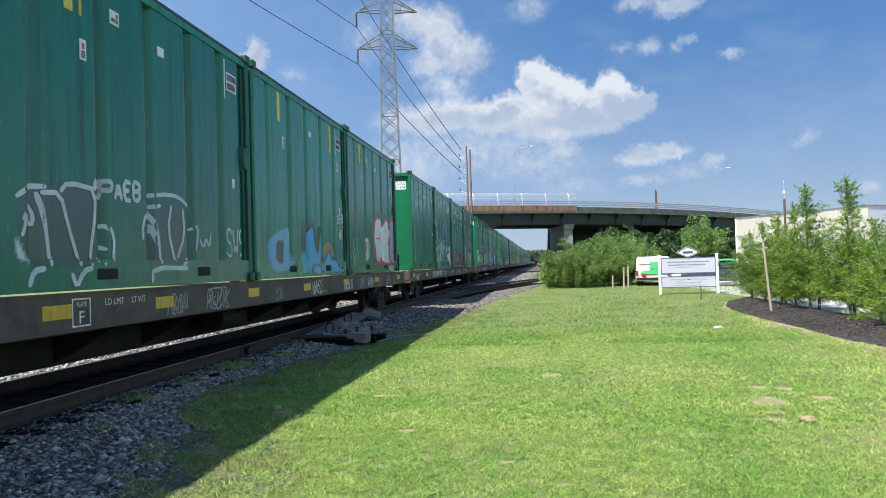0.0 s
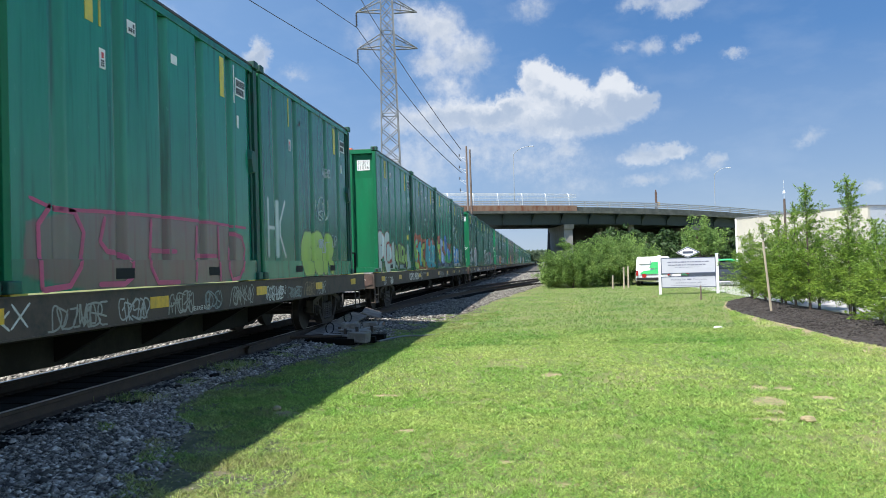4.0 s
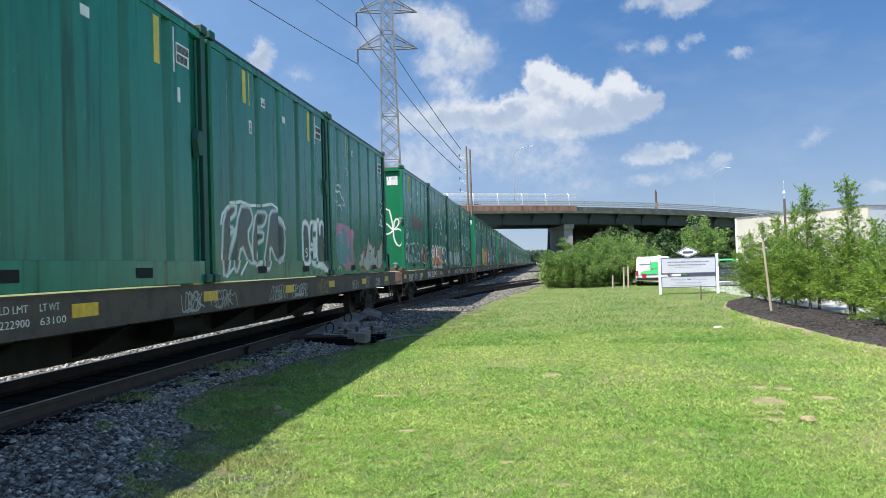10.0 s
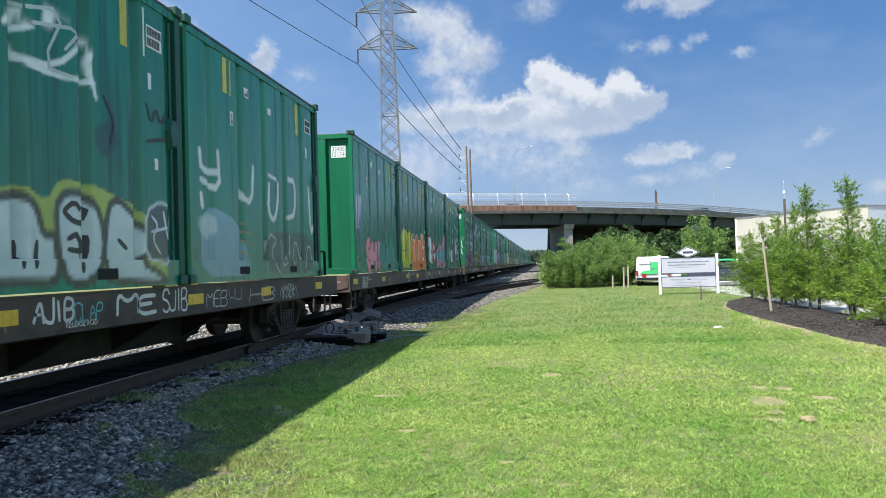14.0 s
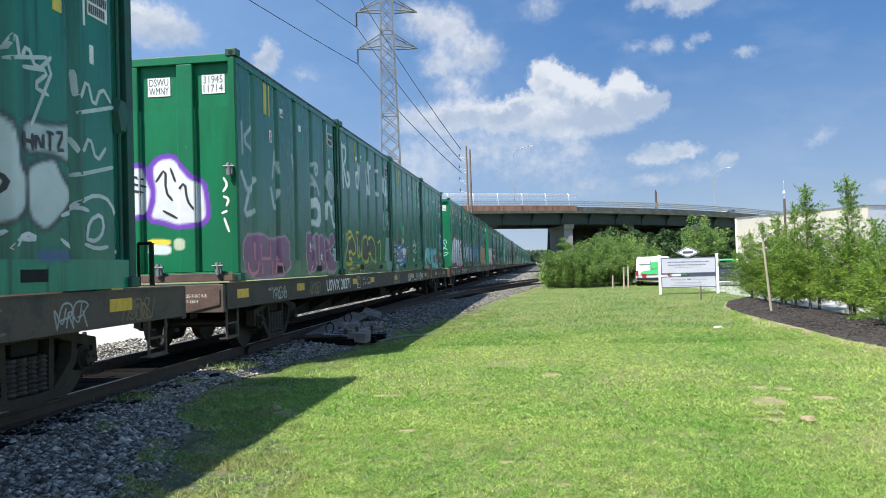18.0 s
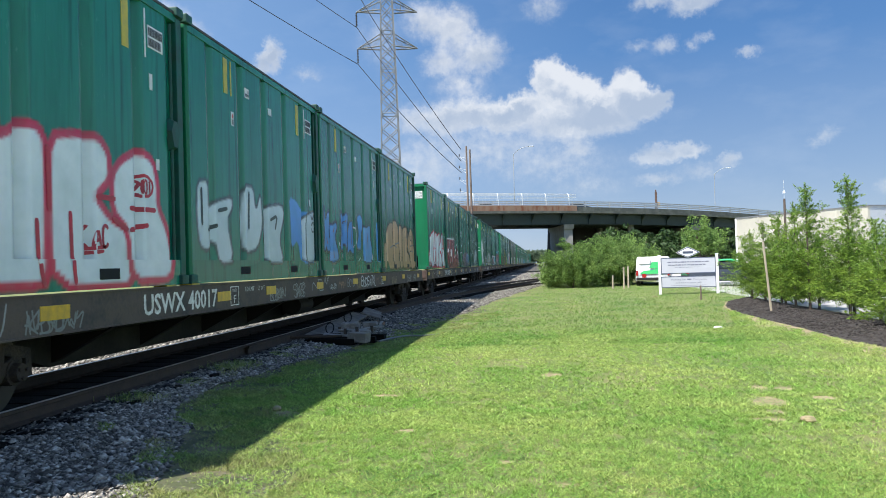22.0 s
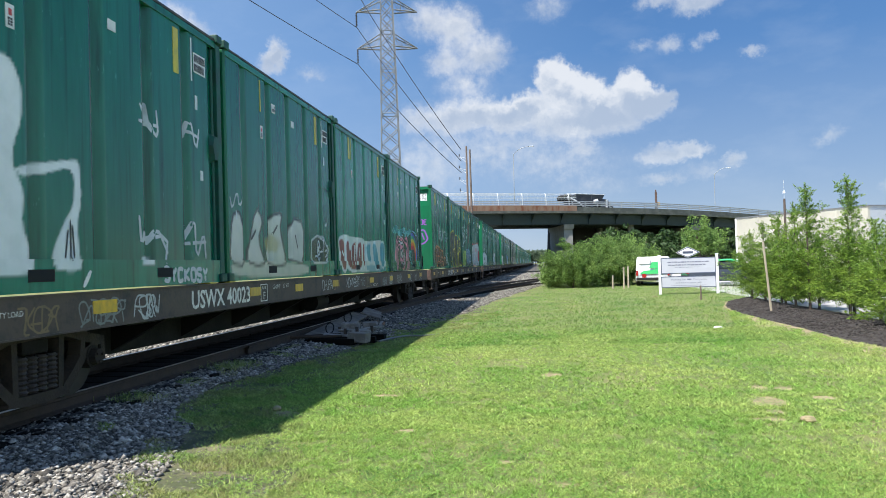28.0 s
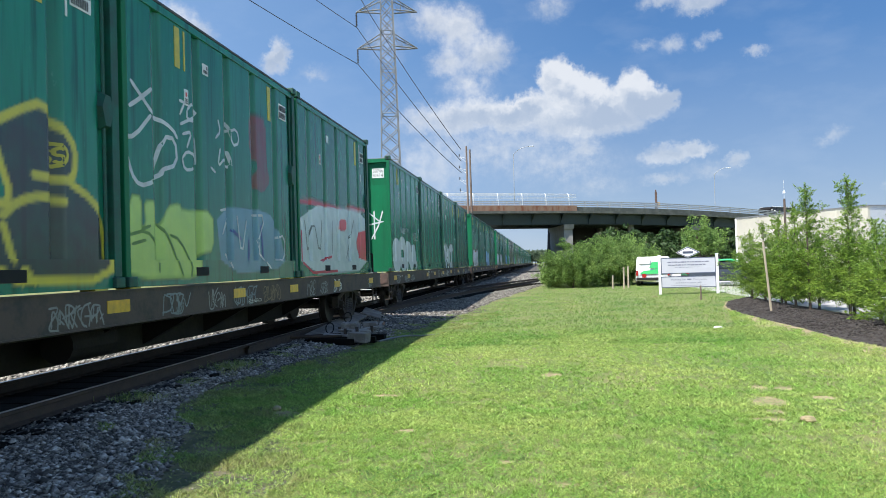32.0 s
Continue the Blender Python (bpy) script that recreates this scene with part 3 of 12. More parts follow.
def rect(u0, u1, v0, v1):
    return [(u0, v0), (u1, v0), (u1, v1), (u0, v1)]


def build_bridge():
    br = empty("road_bridge")
    tagged(br, "long concrete and steel road overpass with galvanised railings", "bridge", kind="structure")
    part("deck", sweep(B(), -125, 130, 4, rect(-.75, 12.5, -1.80, -1.45)), BRIDGE_EDGE, br)
    part("kerb", sweep(B(), 5.2, 130, 4, rect(-.30, .15, -1.45, -.86)), BRIDGE_EDGE, br, "pale concrete kerb of the bridge")
    part("road_surface", sweep(B(), -125, 130, 4, rect(.3, 12.3, -1.45, -1.38)), ASPHALT, br)
    part("rust_fascia", sweep(B(), -125, 5.15, 4, rect(-.42, .15, -1.45, -.66)), RUST_FASCIA, br, "rust-stained red-brown fascia panel")
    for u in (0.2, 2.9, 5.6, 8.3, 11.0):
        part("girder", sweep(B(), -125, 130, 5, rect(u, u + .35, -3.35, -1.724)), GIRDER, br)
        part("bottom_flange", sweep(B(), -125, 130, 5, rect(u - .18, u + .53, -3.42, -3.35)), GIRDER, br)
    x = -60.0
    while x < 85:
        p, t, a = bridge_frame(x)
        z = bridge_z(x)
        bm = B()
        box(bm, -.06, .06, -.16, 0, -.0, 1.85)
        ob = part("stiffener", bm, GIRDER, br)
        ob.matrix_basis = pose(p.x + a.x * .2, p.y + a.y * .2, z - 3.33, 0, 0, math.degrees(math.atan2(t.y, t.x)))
        x += 4.2
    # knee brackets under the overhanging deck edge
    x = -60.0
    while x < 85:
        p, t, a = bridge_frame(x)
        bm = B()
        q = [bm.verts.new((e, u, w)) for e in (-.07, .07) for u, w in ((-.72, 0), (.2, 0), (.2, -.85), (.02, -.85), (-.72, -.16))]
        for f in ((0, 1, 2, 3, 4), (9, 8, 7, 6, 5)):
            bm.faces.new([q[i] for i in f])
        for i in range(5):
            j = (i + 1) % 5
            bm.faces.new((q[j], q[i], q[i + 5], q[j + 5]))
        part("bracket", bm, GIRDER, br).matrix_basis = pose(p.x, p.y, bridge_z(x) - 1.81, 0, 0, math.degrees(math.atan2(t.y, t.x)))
        x += 4.2
    for v in (-.03, -.30, -.57):
        part("handrail", sweep(B(), -125, 130, 3, rect(-.06, .06, v - .075, v + .075)), RAIL_GREY, br)
        part("handrail", sweep(B(), -125, 130, 3, rect(12.2, 12.3, v - .05, v + .05)), GALV, br)
    post = mesh_of("rail_post", box(B(), -.07, .07, -.07, .07, -1.15, 0.0), RAIL_GREY)
    x = -58.0
    while x < 85:
        p, t, a = bridge_frame(x)
        ob = part("rail_post", post, RAIL_GREY, br)
        ob.matrix_basis = pose(p.x, p.y, bridge_z(x), 0, 0, math.degrees(math.atan2(t.y, t.x)))
        x += 1.9
    # curved safety fence over the railway
    x = -40.0
    while x <= 5.3:
        p, t, a = bridge_frame(x)
        z = bridge_z(x)
        q = [Vector((p.x, p.y, z)) + a * (1.5 * max(0, k / 8 - .45) ** 1.6) + Vector((0, 0, -.6 + 1.75 * math.sin(min(1.0, k / 8 * 1.05) * math.pi / 2))) for k in range(9)]
        part("fence_post", tube(B(), q, .07), GALV, br)
        x += 3.4
    for k in range(7):
        u = 0.35 + 0.65 * k / 6
        off = 1.5 * max(0, u - .45) ** 1.6
        v = -.6 + 1.75 * math.sin(min(1.0, u * 1.05) * math.pi / 2)
        part("fence_wire", sweep(B(), -40, 5.3, 4, rect(off - .03, off + .03, v - .03, v + .03)), GALV, br)
    for k in range(92):
        x = -40 + 0.49 * k
        p, t, a = bridge_frame(x)
        z = bridge_z(x)
        bm = rod(B(), Vector((p.x, p.y, z - .55)), Vector((p.x, p.y, z + .85)) + a * .2, .012, n=4)
        part("fence_wire", bm, GALV, br)
    # wall piers with caps
    for x, w in ((3.4, 1.25), (24, 1.3), (46, 1.3), (-24, 1.3)):
        p, t, a = bridge_frame(x)
        z = bridge_z(x)
        along = Vector((-.17, .985, 0))
        m = Matrix.Translation((p.x, p.y, 0)) @ Matrix(((along.y, along.x, 0), (-along.x, along.y, 0), (0, 0, 1))).to_4x4()
        bm = B()
        box(bm, 0, w, 0.3, 12.0, 0, z - 4.1)
        bm.transform(m)
        part("pier", bm, CONCRETE, br, "grey concrete wall pier")
        bm = B()
        vs = [bm.verts.new(q) for q in ((-.1, -.1, z - 4.1), (w + .1, -.1, z - 4.1), (w + .1, 12.4, z - 4.1), (-.1, 12.4, z - 4.1), (-.1, -.4, z - 3.43), (w + .1, -.4, z - 3.43), (w + .1, 12.8, z - 3.43), (-.1, 12.8, z - 3.43))]
        for f in ((3, 2, 1, 0), (0, 1, 5, 4), (1, 2, 6, 5), (2, 3, 7, 6), (3, 0, 4, 7), (4, 5, 6, 7)):
            bm.faces.new([vs[i] for i in f])
        bm.transform(m)
        part("pier_cap", bm, CONCRETE, br)
    for x in (15, 34):
        p, t, a = bridge_frame(x)
        for u in (2.0, 6.0, 10.0):
            q = p + a * u
            part("column", rod(B(), (q.x, q.y, 0), (q.x, q.y, bridge_z(x) - 3.4), .5, n=14), CONCRETE, br)
    # earth bank under the far side of the right spans
    bank = sweep(B(), 7.5, 130, 6, [(7.0, -10.4), (13.4, -10.4), (12.6, -3.3), (10.6, -3.3)])
    tagged(new("embankment", mesh_of("embankment", bank, MULCH)), "dark shaded earth bank beneath the overpass", "embankment", kind="structure")
    for x, h, arm in ((-3.5, 8.1, 2.4), (28.9, 6.6, 2.1), (56.5, 4.8, 2.0)):
        p, t, a = bridge_frame(x)
        z = bridge_z(x)
        lamp = empty("street_lamp", Matrix.Translation((p.x + a.x * .5, p.y + a.y * .5, z - .7)))
        tagged(lamp, "tall grey street lamp with a curved arm on the bridge", "street lamp")
        part("pole", rod(B(), (0, 0, 0), (0.05, 0, h - .6), .055, .04), RAIL_GREY, lamp)
        q = [(0.05 + arm * k * k / 49 * .4 + arm * k / 7 * .6, 0, h - .6 + 1.1 * math.sin(k / 7 * math.pi / 2)) for k in range(8)]
        part("arm", tube(B(), q, .038), RAIL_GREY, lamp)
        part("lamp_head", box(B(), arm - .1, arm + .6, -.14, .14, h + .42, h + .56, .04), GALV, lamp)
    p, t, a = bridge_frame(22.55)
    st = empty("rusty_post", Matrix.Translation((p.x + a.x * 6, p.y + a.y * 6, bridge_z(21) - 1.38)))
    tagged(st, "rust-brown steel post standing on the bridge", "post")
    part("post", box(B(), -.17, .17, -.15, .15, 0, 3.9, .03), PINK_STEEL, st)
    part("crown", box(B(), -.10, .10, -.10, .10, 3.9, 4.3, .02), PINK_STEEL, st)
    part("sign_panel", box(B(), .18, .62, -.05, .02, 1.5, 2.2, .01), PANEL_TAN, st, "small orange-yellow sign panel")


# ---- pylon, poles, wires ----
PYLON = Vector((-20.35, 105.0, 0.0))


def strand(bm, a, b, sag, r, n=22):
    a, b = Vector(a), Vector(b)
    tube(bm, [a.lerp(b, k / n) - Vector((0, 0, 4 * sag * k / n * (1 - k / n))) for k in range(n + 1)], r, 4)


def build_pylon():
    py = empty("lattice_pylon", Matrix.Translation(PYLON) @ pose(0, 0, 0, 0, 0, 12))
    tagged(py, "tall grey steel lattice transmission tower with crossarms", "transmission tower")

    def half(z):
        return 1.62 - 0.021 * z if z < 31 else 0.97 - 0.022 * (z - 31)
    zs = [0, 3.2, 6.2, 9, 11.6, 14, 16.3, 18.5, 20.6, 22.7, 24.8, 26.8, 28.8, 30.6, 32.4, 34.2, 36, 37.8, 39.6, 41.4, 43.2, 45]
    for sx in (-1, 1):
        for sy in (-1, 1):
            bm = B()
            for a, b in zip(zs, zs[1:]):
                rod(bm, (sx * half(a), sy * half(a), a), (sx * half(b), sy * half(b), b), .135, n=4)
            part("leg", bm, PYLON_STEEL, py)
    for f in range(4):
        bm = B()
        for i, (a, b) in enumerate(zip(zs, zs[1:])):
            for s in (-1, 1):
                pa, pb = (s * half(a), -half(a), a), (-s * half(b), -half(b), b)
                rod(bm, pa, pb, .065, n=4)
            if i % 3 == 0:
                rod(bm, (-half(a), -half(a), a), (half(a), -half(a), a), .065, n=4)
        bm.transform(Matrix.Rotation(math.pi / 2 * f, 4, "Z"))
        part("bracing", bm, PYLON_STEEL, py)
    for z, arm in ((32.0, 4.15), (37.1, 4.2), (42.2, 4.1)):
        for s in (-1, 1):
            bm = B()
            tip = (s * arm, 0, z - .1)
            for sy in (-1, 1):
                rod(bm, (s * half(z), sy * half(z), z), tip, .10, n=4)
                rod(bm, (s * half(z), sy * half(z), z + 1.7), tip, .08, n=4)
                for k in (1, 2):
                    u = k / 3
                    lo = Vector((s * half(z), sy * half(z), z)).lerp(Vector(tip), u)
                    hi = Vector((s * half(z), sy * half(z), z + 1.7)).lerp(Vector(tip), u)
                    rod(bm, lo, hi, .035, n=4)
                    hi2 = Vector((s * half(z), sy * half(z), z + 1.7)).lerp(Vector(tip), (k - 1) / 3)
                    rod(bm, lo, hi2, .035, n=4)
            part("crossarm", bm, PYLON_STEEL, py)
        bm = B()
        for k in range(9):
            rod(bm, (-arm, 0, z - .25 - .21 * k), (-arm, 0, z - .36 - .21 * k), .13, n=8)
        rod(bm, (-arm, 0, z - .1), (-arm, 0, z - 2.2), .03, n=5)
        part("insulator_string", bm, WIRE, py, "dark hanging insulator string")
    c = math.cos(radians(12))
    for z in (32.0, 37.1, 42.2):
        a = PYLON + Vector((-4.15 * c, -0.86, z - 2.25))
        for end, sag in ((a + Vector((-30, -150, 12)), 3.0), (Vector((-10.1, 100.2, 13.6 + (z - 32) * .3)), .6)):
            bm = B()
            strand(bm, a, end, sag, .045)
            tagged(new("power_line", mesh_of("power_line", bm, WIRE)), "thin dark power line sagging from the tower", "power line", "power lines")


def build_poles():
    for i, (x, y, h) in enumerate(((-9.36, 100.0, 17.0), (-9.0, 101.0, 16.7))):
        up = empty("utility_pole", Matrix.Translation((x, y, 0)))
        tagged(up, "weathered brown wooden utility pole with small brackets", "utility pole")
        part("pole", rod(B(), (0, 0, 0), (0, 0, h), .17, .11, 10), WOODPOLE, up)
        if i == 0:
            for z in (15.4, 13.9, 12.4, 10.9):
                bm = B()
                rod(bm, (0, 0, z), (-.95, 0, z + .25), .035, n=5)
                rod(bm, (0, 0, z - .5), (-.9, 0, z + .2), .025, n=5)
                part("bracket", bm, GALV, up)
                part("insulator", rod(B(), (-.95, 0, z + .25), (-.95, 0, z + .6), .07, n=6), WIRE, up)


# ---- greenery ----
def leaf_cloud(rng, centres, radii, n, size, flat=0.6):
    """n small pointed leaf facets scattered through clumps."""
    c = np.asarray(centres, float)
    r = np.asarray(radii, float)
    k = rng.choice(len(c), n, p=r ** 2 / np.sum(r ** 2))
    d = rng.normal(0, 1, (n, 3))
    d /= np.linalg.norm(d, axis=1)[:, None]
    p = c[k] + d * (r[k] * rng.random(n) ** 0.45)[:, None] * np.array([1, 1, 0.85])
    a = rng.normal(0, 1, (n, 3))
    a[:, 2] -= 0.25
    a /= np.linalg.norm(a, axis=1)[:, None]
    b = np.cross(a, rng.normal(0, 1, (n, 3)))
    b /= np.linalg.norm(b, axis=1)[:, None]
    s = size * rng.uniform(0.5, 1.5, n)[:, None]
    return np.stack([p - a * s, p + b * s * .45, p + a * s, p - b * s * .45], 1).reshape(-1, 3)


def sprig_cloud(rng, centres, length, n, size, fuzz=.035):
    """Feathery sprigs that fan outwards and up, of n small leaves."""
    c = np.asarray(centres, float)
    out = c * np.array([1, 1, 0])
    out /= np.linalg.norm(out, axis=1)[:, None] + 1e-6
    way = out * rng.uniform(.4, 1.1, (len(c), 1)) + np.array([0, 0, 1.0]) * rng.uniform(.2, 1.0, (len(c), 1)) + rng.normal(0, .25, c.shape)
    way /= np.linalg.norm(way, axis=1)[:, None]
    k = rng.integers(0, len(c), n)
    u = rng.uniform(-.5, .6, n)
    p = c[k] + way[k] * (u * length)[:, None] + rng.normal(0, 1, (n, 3)) * (fuzz * (1.3 - .6 * u))[:, None]
    a = way[k] + rng.normal(0, .55, (n, 3))
    a /= np.linalg.norm(a, axis=1)[:, None]
    b = np.cross(a, rng.normal(0, 1, (n, 3)))
    b /= np.linalg.norm(b, axis=1)[:, None]
    s = size * rng.uniform(.6, 1.5, n)[:, None]
    return np.stack([p - a * s, p + b * s * .35, p + a * s, p - b * s * .35], 1).reshape(-1, 3)


def limbs(bm, rng, base, top, r0, n, spread):
    rod(bm, base, top, r0, r0 * .25, 8)
    for _ in range(n):
        u = rng.uniform(0.15, 0.95)
        p = Vector(base).lerp(Vector(top), u)
        a = rng.uniform(0, 6.28)
        l = spread * (1.05 - u) * rng.uniform(.6, 1.1)
        rod(bm, p, p + Vector((math.cos(a) * l, math.sin(a) * l, l * .45)), r0 * .28 * (1.1 - u) + .004, .004, 5)


def young_tree(x, y, h, w, seed, low=0.35, n=5200):
    rng = np.random.default_rng(seed)
    rr = random.Random(seed)
    t = empty("young_cypress", Matrix.Translation((x, y, 0.02)))
    tagged(t, "slender young feathery green tree planted in dark mulch", "tree", "trees in the mulch bed")
    bm = B()
    top = Vector((rr.uniform(-.06, .06), rr.uniform(-.06, .06), h * .96))
    rod(bm, (0, 0, 0), top, .04, .008, 8)
    cs, ways = [], []
    count = int(38 * h)
    for k in range(count):
        u = (k + rr.random()) / count
        if u > .5 and rr.random() < .5:
            continue
        z = low + (h * .93 - low) * u
        a = k * 2.4 + rr.uniform(-.5, .5)
        wid = w * float(np.interp(u, (0, .15, .4, .62, .8, .92, 1), (.75, 1.15, 1.05, .55, .38, .32, .12))) * rr.uniform(.5, 1.15)
        base = top * (z / top.z)
        tip = base + Vector((math.cos(a) * wid, math.sin(a) * wid, wid * (rr.uniform(.2, .9) + .4 * (u > .5))))
        if k % 6 == 4:
            part("limb", rod(B(), base, tip, .011, .003, 5), BARK, t)
        m = max(2, int(13 * wid))
        for i in range(m):
            v = .2 + .85 * (i + rr.random()) / m
            q = base.lerp(tip, v) + Vector((rr.gauss(0, .05), rr.gauss(0, .05), rr.gauss(0, .05) - .12 * wid * v * v))
            cs.append(tuple(q))
            d = (tip - base).normalized()
            ways.append((d.x + rr.gauss(0, .4), d.y + rr.gauss(0, .4), d.z - .5 * v + rr.gauss(0, .4)))
    for i in range(8):
        cs.append((top.x, top.y, top.z - .05 * i))
        ways.append((rr.gauss(0, .3), rr.gauss(0, .3), 1))
    part("trunk", bm, BARK, t)
    part("crown", tri_soup("crown", spray_leaves(rng, cs, ways, n), LEAF_A, 4), LEAF_A, t)


def spray_leaves(rng, centres, ways, n, length=.27, size=.026):
    """Flat feathery sprays: small scale leaves along many little twigs."""
    c, way = np.asarray(centres, float), np.asarray(ways, float)
    way = way / np.linalg.norm(way, axis=1)[:, None]
    k = rng.integers(0, len(c), n)
    u = rng.uniform(-.5, .6, n)
    p = c[k] + way[k] * (u * length)[:, None] + rng.normal(0, 1, (n, 3)) * (.017 * (1.3 - u))[:, None]
    a = way[k] + rng.normal(0, .5, (n, 3))
    a /= np.linalg.norm(a, axis=1)[:, None]
    b = np.cross(a, rng.normal(0, 1, (n, 3)))
    b /= np.linalg.norm(b, axis=1)[:, None]
    s = size * rng.uniform(.6, 1.5, n)[:, None]
    return np.stack([p - a * s, p + b * s * .26, p + a * s, p - b * s * .26], 1).reshape(-1, 3)


def shrub(name, label, x, y, w, d, h, seed, n, leaf, material, ground=0.0, trunk=0.0):
    rng = np.random.default_rng(seed)
    rr = random.Random(seed)
    t = empty(name, Matrix.Translation((x, y, ground)))
    tagged(t, label, "tree" if trunk else "bush")
    bm = B()
    for _ in range(1):
        limbs(bm, rr, (rr.uniform(-.3, .3) if not trunk else 0, 0, 0), (rr.uniform(-.4, .4) * w, rr.uniform(-.2, .2), h * .8), .05 + .09 * bool(trunk) * h / 5, 12, w * .5)
    part("trunk" if trunk else "stem", bm, BARK, t)
    cs, rs = [], []
    for _ in range(int(70 + 14 * w)):
        a = rr.uniform(0, 6.28)
        e = rr.uniform(-.2, 1) if trunk else rr.uniform(-.95, 1)
        q = rr.random() ** .33
        k = math.sqrt(max(0, 1 - e * e)) if e > 0 else .75 + .25 * (1 + e)
        cz = trunk + (h - trunk) * ((.3 + .62 * e * q) if trunk else (.38 + (.55 if e > 0 else .36) * e * q))
        bump = 1 + .18 * math.sin(3 * a + seed) + .12 * math.sin(7 * a + 2 * seed)
        cs.append((math.cos(a) * k * w * .5 * q * bump, math.sin(a) * k * d * .5 * q, max(.08, cz * (1 + .10 * math.sin(5 * a + seed)))))
        rs.append(rr.uniform(.06, .15) * (h - trunk) * (.8 if h > 5 else 1))
    if trunk:
        q = leaf_cloud(rng, cs, rs, n, leaf)
    else:
        q = np.concatenate([sprig_cloud(rng, np.array(cs * 2) + rng.normal(0, .16, (len(cs) * 2, 3)), .95, int(n * 1.3), leaf * 1.05, .075), leaf_cloud(rng, cs, rs, n // 3, leaf)])
        q = q[np.repeat(q.reshape(-1, 4, 3)[:, :, 2].min(1) > 0, 4)]
    part("crown", tri_soup("crown", q, material, 4), material, t)
    return t


BED_AT = ((10, 5.8), (13.8, 5.60), (15, 5.46), (18, 5.45), (21.4, 5.42), (24, 5.52), (25.8, 5.76), (28.3, 6.4), (29.2, 7.1))
SAND_AT = ((10, .80), (12, .72), (13.2, .60), (14.4, .42), (15.7, .32), (16.8, .42), (17.6, .75), (19.5, .50), (21.2, .30), (23.4, .06), (30, .02))


def bed_edge(y):
    """The lawn-side edge of the mulch bed."""
    return float(np.interp(y, *zip(*BED_AT)))


def sand_width(y):
    """How far bare soil reaches out of the mulch bed into the lawn."""
    return float(np.interp(y, *zip(*SAND_AT)))


def build_greenery():
    # mulch bed and trees
    ys = [11 + 0.5 * i for i in range(37)] + [29.2]
    vs, fs = [], []
    for y in ys:
        x0, x1 = bed_edge(y) + .12 * noise.noise((0, y, 1)), 7.75 + .1 * noise.noise((4, y, 1))
        for u, z in ((0, .0), (.12, .05), (.35, .10), (.65, .11), (.9, .05), (1, 0.0)):
            vs.append((x0 + (x1 - x0) * u, y, z + .03 * noise.noise((u * 9, y * 2.2, 7)) * (0 < u < 1) + .004))
    for j in range(len(ys) - 1):
        for k in range(5):
            a = j * 6 + k
            fs.append((a, a + 1, a + 7, a + 6))
    sv, sf = [], []
    for i in range(150):
        y = 11.2 + i * .12
        e = bed_edge(y) + .12 * noise.noise((0, y, 1))
        wide = sand_width(y) * (1 + .9 * noise.noise((3, y * 1.7, 0)) + .7 * noise.noise((1, y * 5, 0)))
        sv += [(e - max(.02, wide), y, .008), (e + .12, y, .010)]
        if i:
            sf.append((2 * i - 2, 2 * i - 1, 2 * i + 1, 2 * i))
    tagged(new("bare_strip", soup("bare_strip", sv, sf, DIRT)), "strip of bare sandy soil beside the mulch bed", "soil", kind="structure")
    tagged(new("mulch_bed", soup("mulch_bed", vs, fs, MULCH)), "dark brown bark mulch bed along the lawn", "mulch bed", kind="structure")
    rng = np.random.default_rng(8)
    def mulch_spot(r):
        u, y = r.random(), 11.2 + 18 * r.random() ** 1.2
        x0 = bed_edge(y) + .05
        return x0 + (7.7 - x0) * u, y, float(np.interp(u, (0, .12, .35, .65, .9, 1), (.0, .05, .10, .11, .05, 0))) + .012
    v, i = ico_stones(9000, rng, mulch_spot, .014, .04)
    tagged(new("mulch_chips", indexed("mulch_chips", v, i, CHIP)), "loose dark bark chips on the mulch", "mulch", kind="stuff")
    rows = ((7.4, 28.8, 2.5, .60, .15), (7.75, 26.2, 2.4, .62, .1), (7.7, 23.0, 2.2, .6, .1), (7.85, 20.9, 2.1, .6, .1), (7.4, 27.2, 2.75, .60, .15), (7.4, 25.4, 2.9, .58, .2), (7.35, 23.9, 3.1, .55, .25), (7.2, 22.2, 3.55, .56, .4), (7.38, 19.9, 3.5, .56, .4), (7.3, 18.0, 2.3, .55, .05), (7.05, 16.4, 2.5, .55, .1), (7.0, 14.8, 2.5, .55, .2), (7.1, 13.2, 2.6, .55, .3))
    for k, (x, y, h, w, low) in enumerate(rows):
        young_tree(x, y, h, w * 1.42, 40 + k, low * .5 + .06, int(8400 * h))
    st = empty("tree_stake", Matrix.Translation((6.1, 21.88, 0)) @ pose(0, 0, 0, 0, -2.2, 0))
    tagged(st, "pale wooden stake leaning beside a young tree", "stake")
    part("stake", rod(B(), (0, 0, -.05), (-.08, 0, 1.98), .034, .030, 7), STAKE_WOOD, st)
    for x, y, h in ((3.85, 44, .75), (4.42, 43.6, 1.2), (4.66, 43.6, 1.25)):
        p = empty("wooden_stake", Matrix.Translation((x, y, 0)))
        tagged(p, "thin pale wooden stake at the lawn's edge", "stake", "stakes at the lawn edge")
        part("stake", rod(B(), (0, 0, -.05), (0.01, 0, h), .05, .045, 6), STAKE_WOOD, p)
    p = empty("fence_stub", Matrix.Translation((5.85, 30.0, 0)))
    tagged(p, "short thin brown post in front of the sign", "post")
    part("post", rod(B(), (0, 0, -.05), (0, 0, .55), .03, .03, 6), WOODPOLE, p)
    p = empty("aerial_mast", Matrix.Translation((17.33, 58.0, 0)))
    tagged(p, "slim aerial mast with dark red tube in the lot", "mast")
    part("tube", rod(B(), (0, 0, 0), (0, 0, 5.63), .11, .08, 8), STEEL_BROWN, p, "dark red tube")
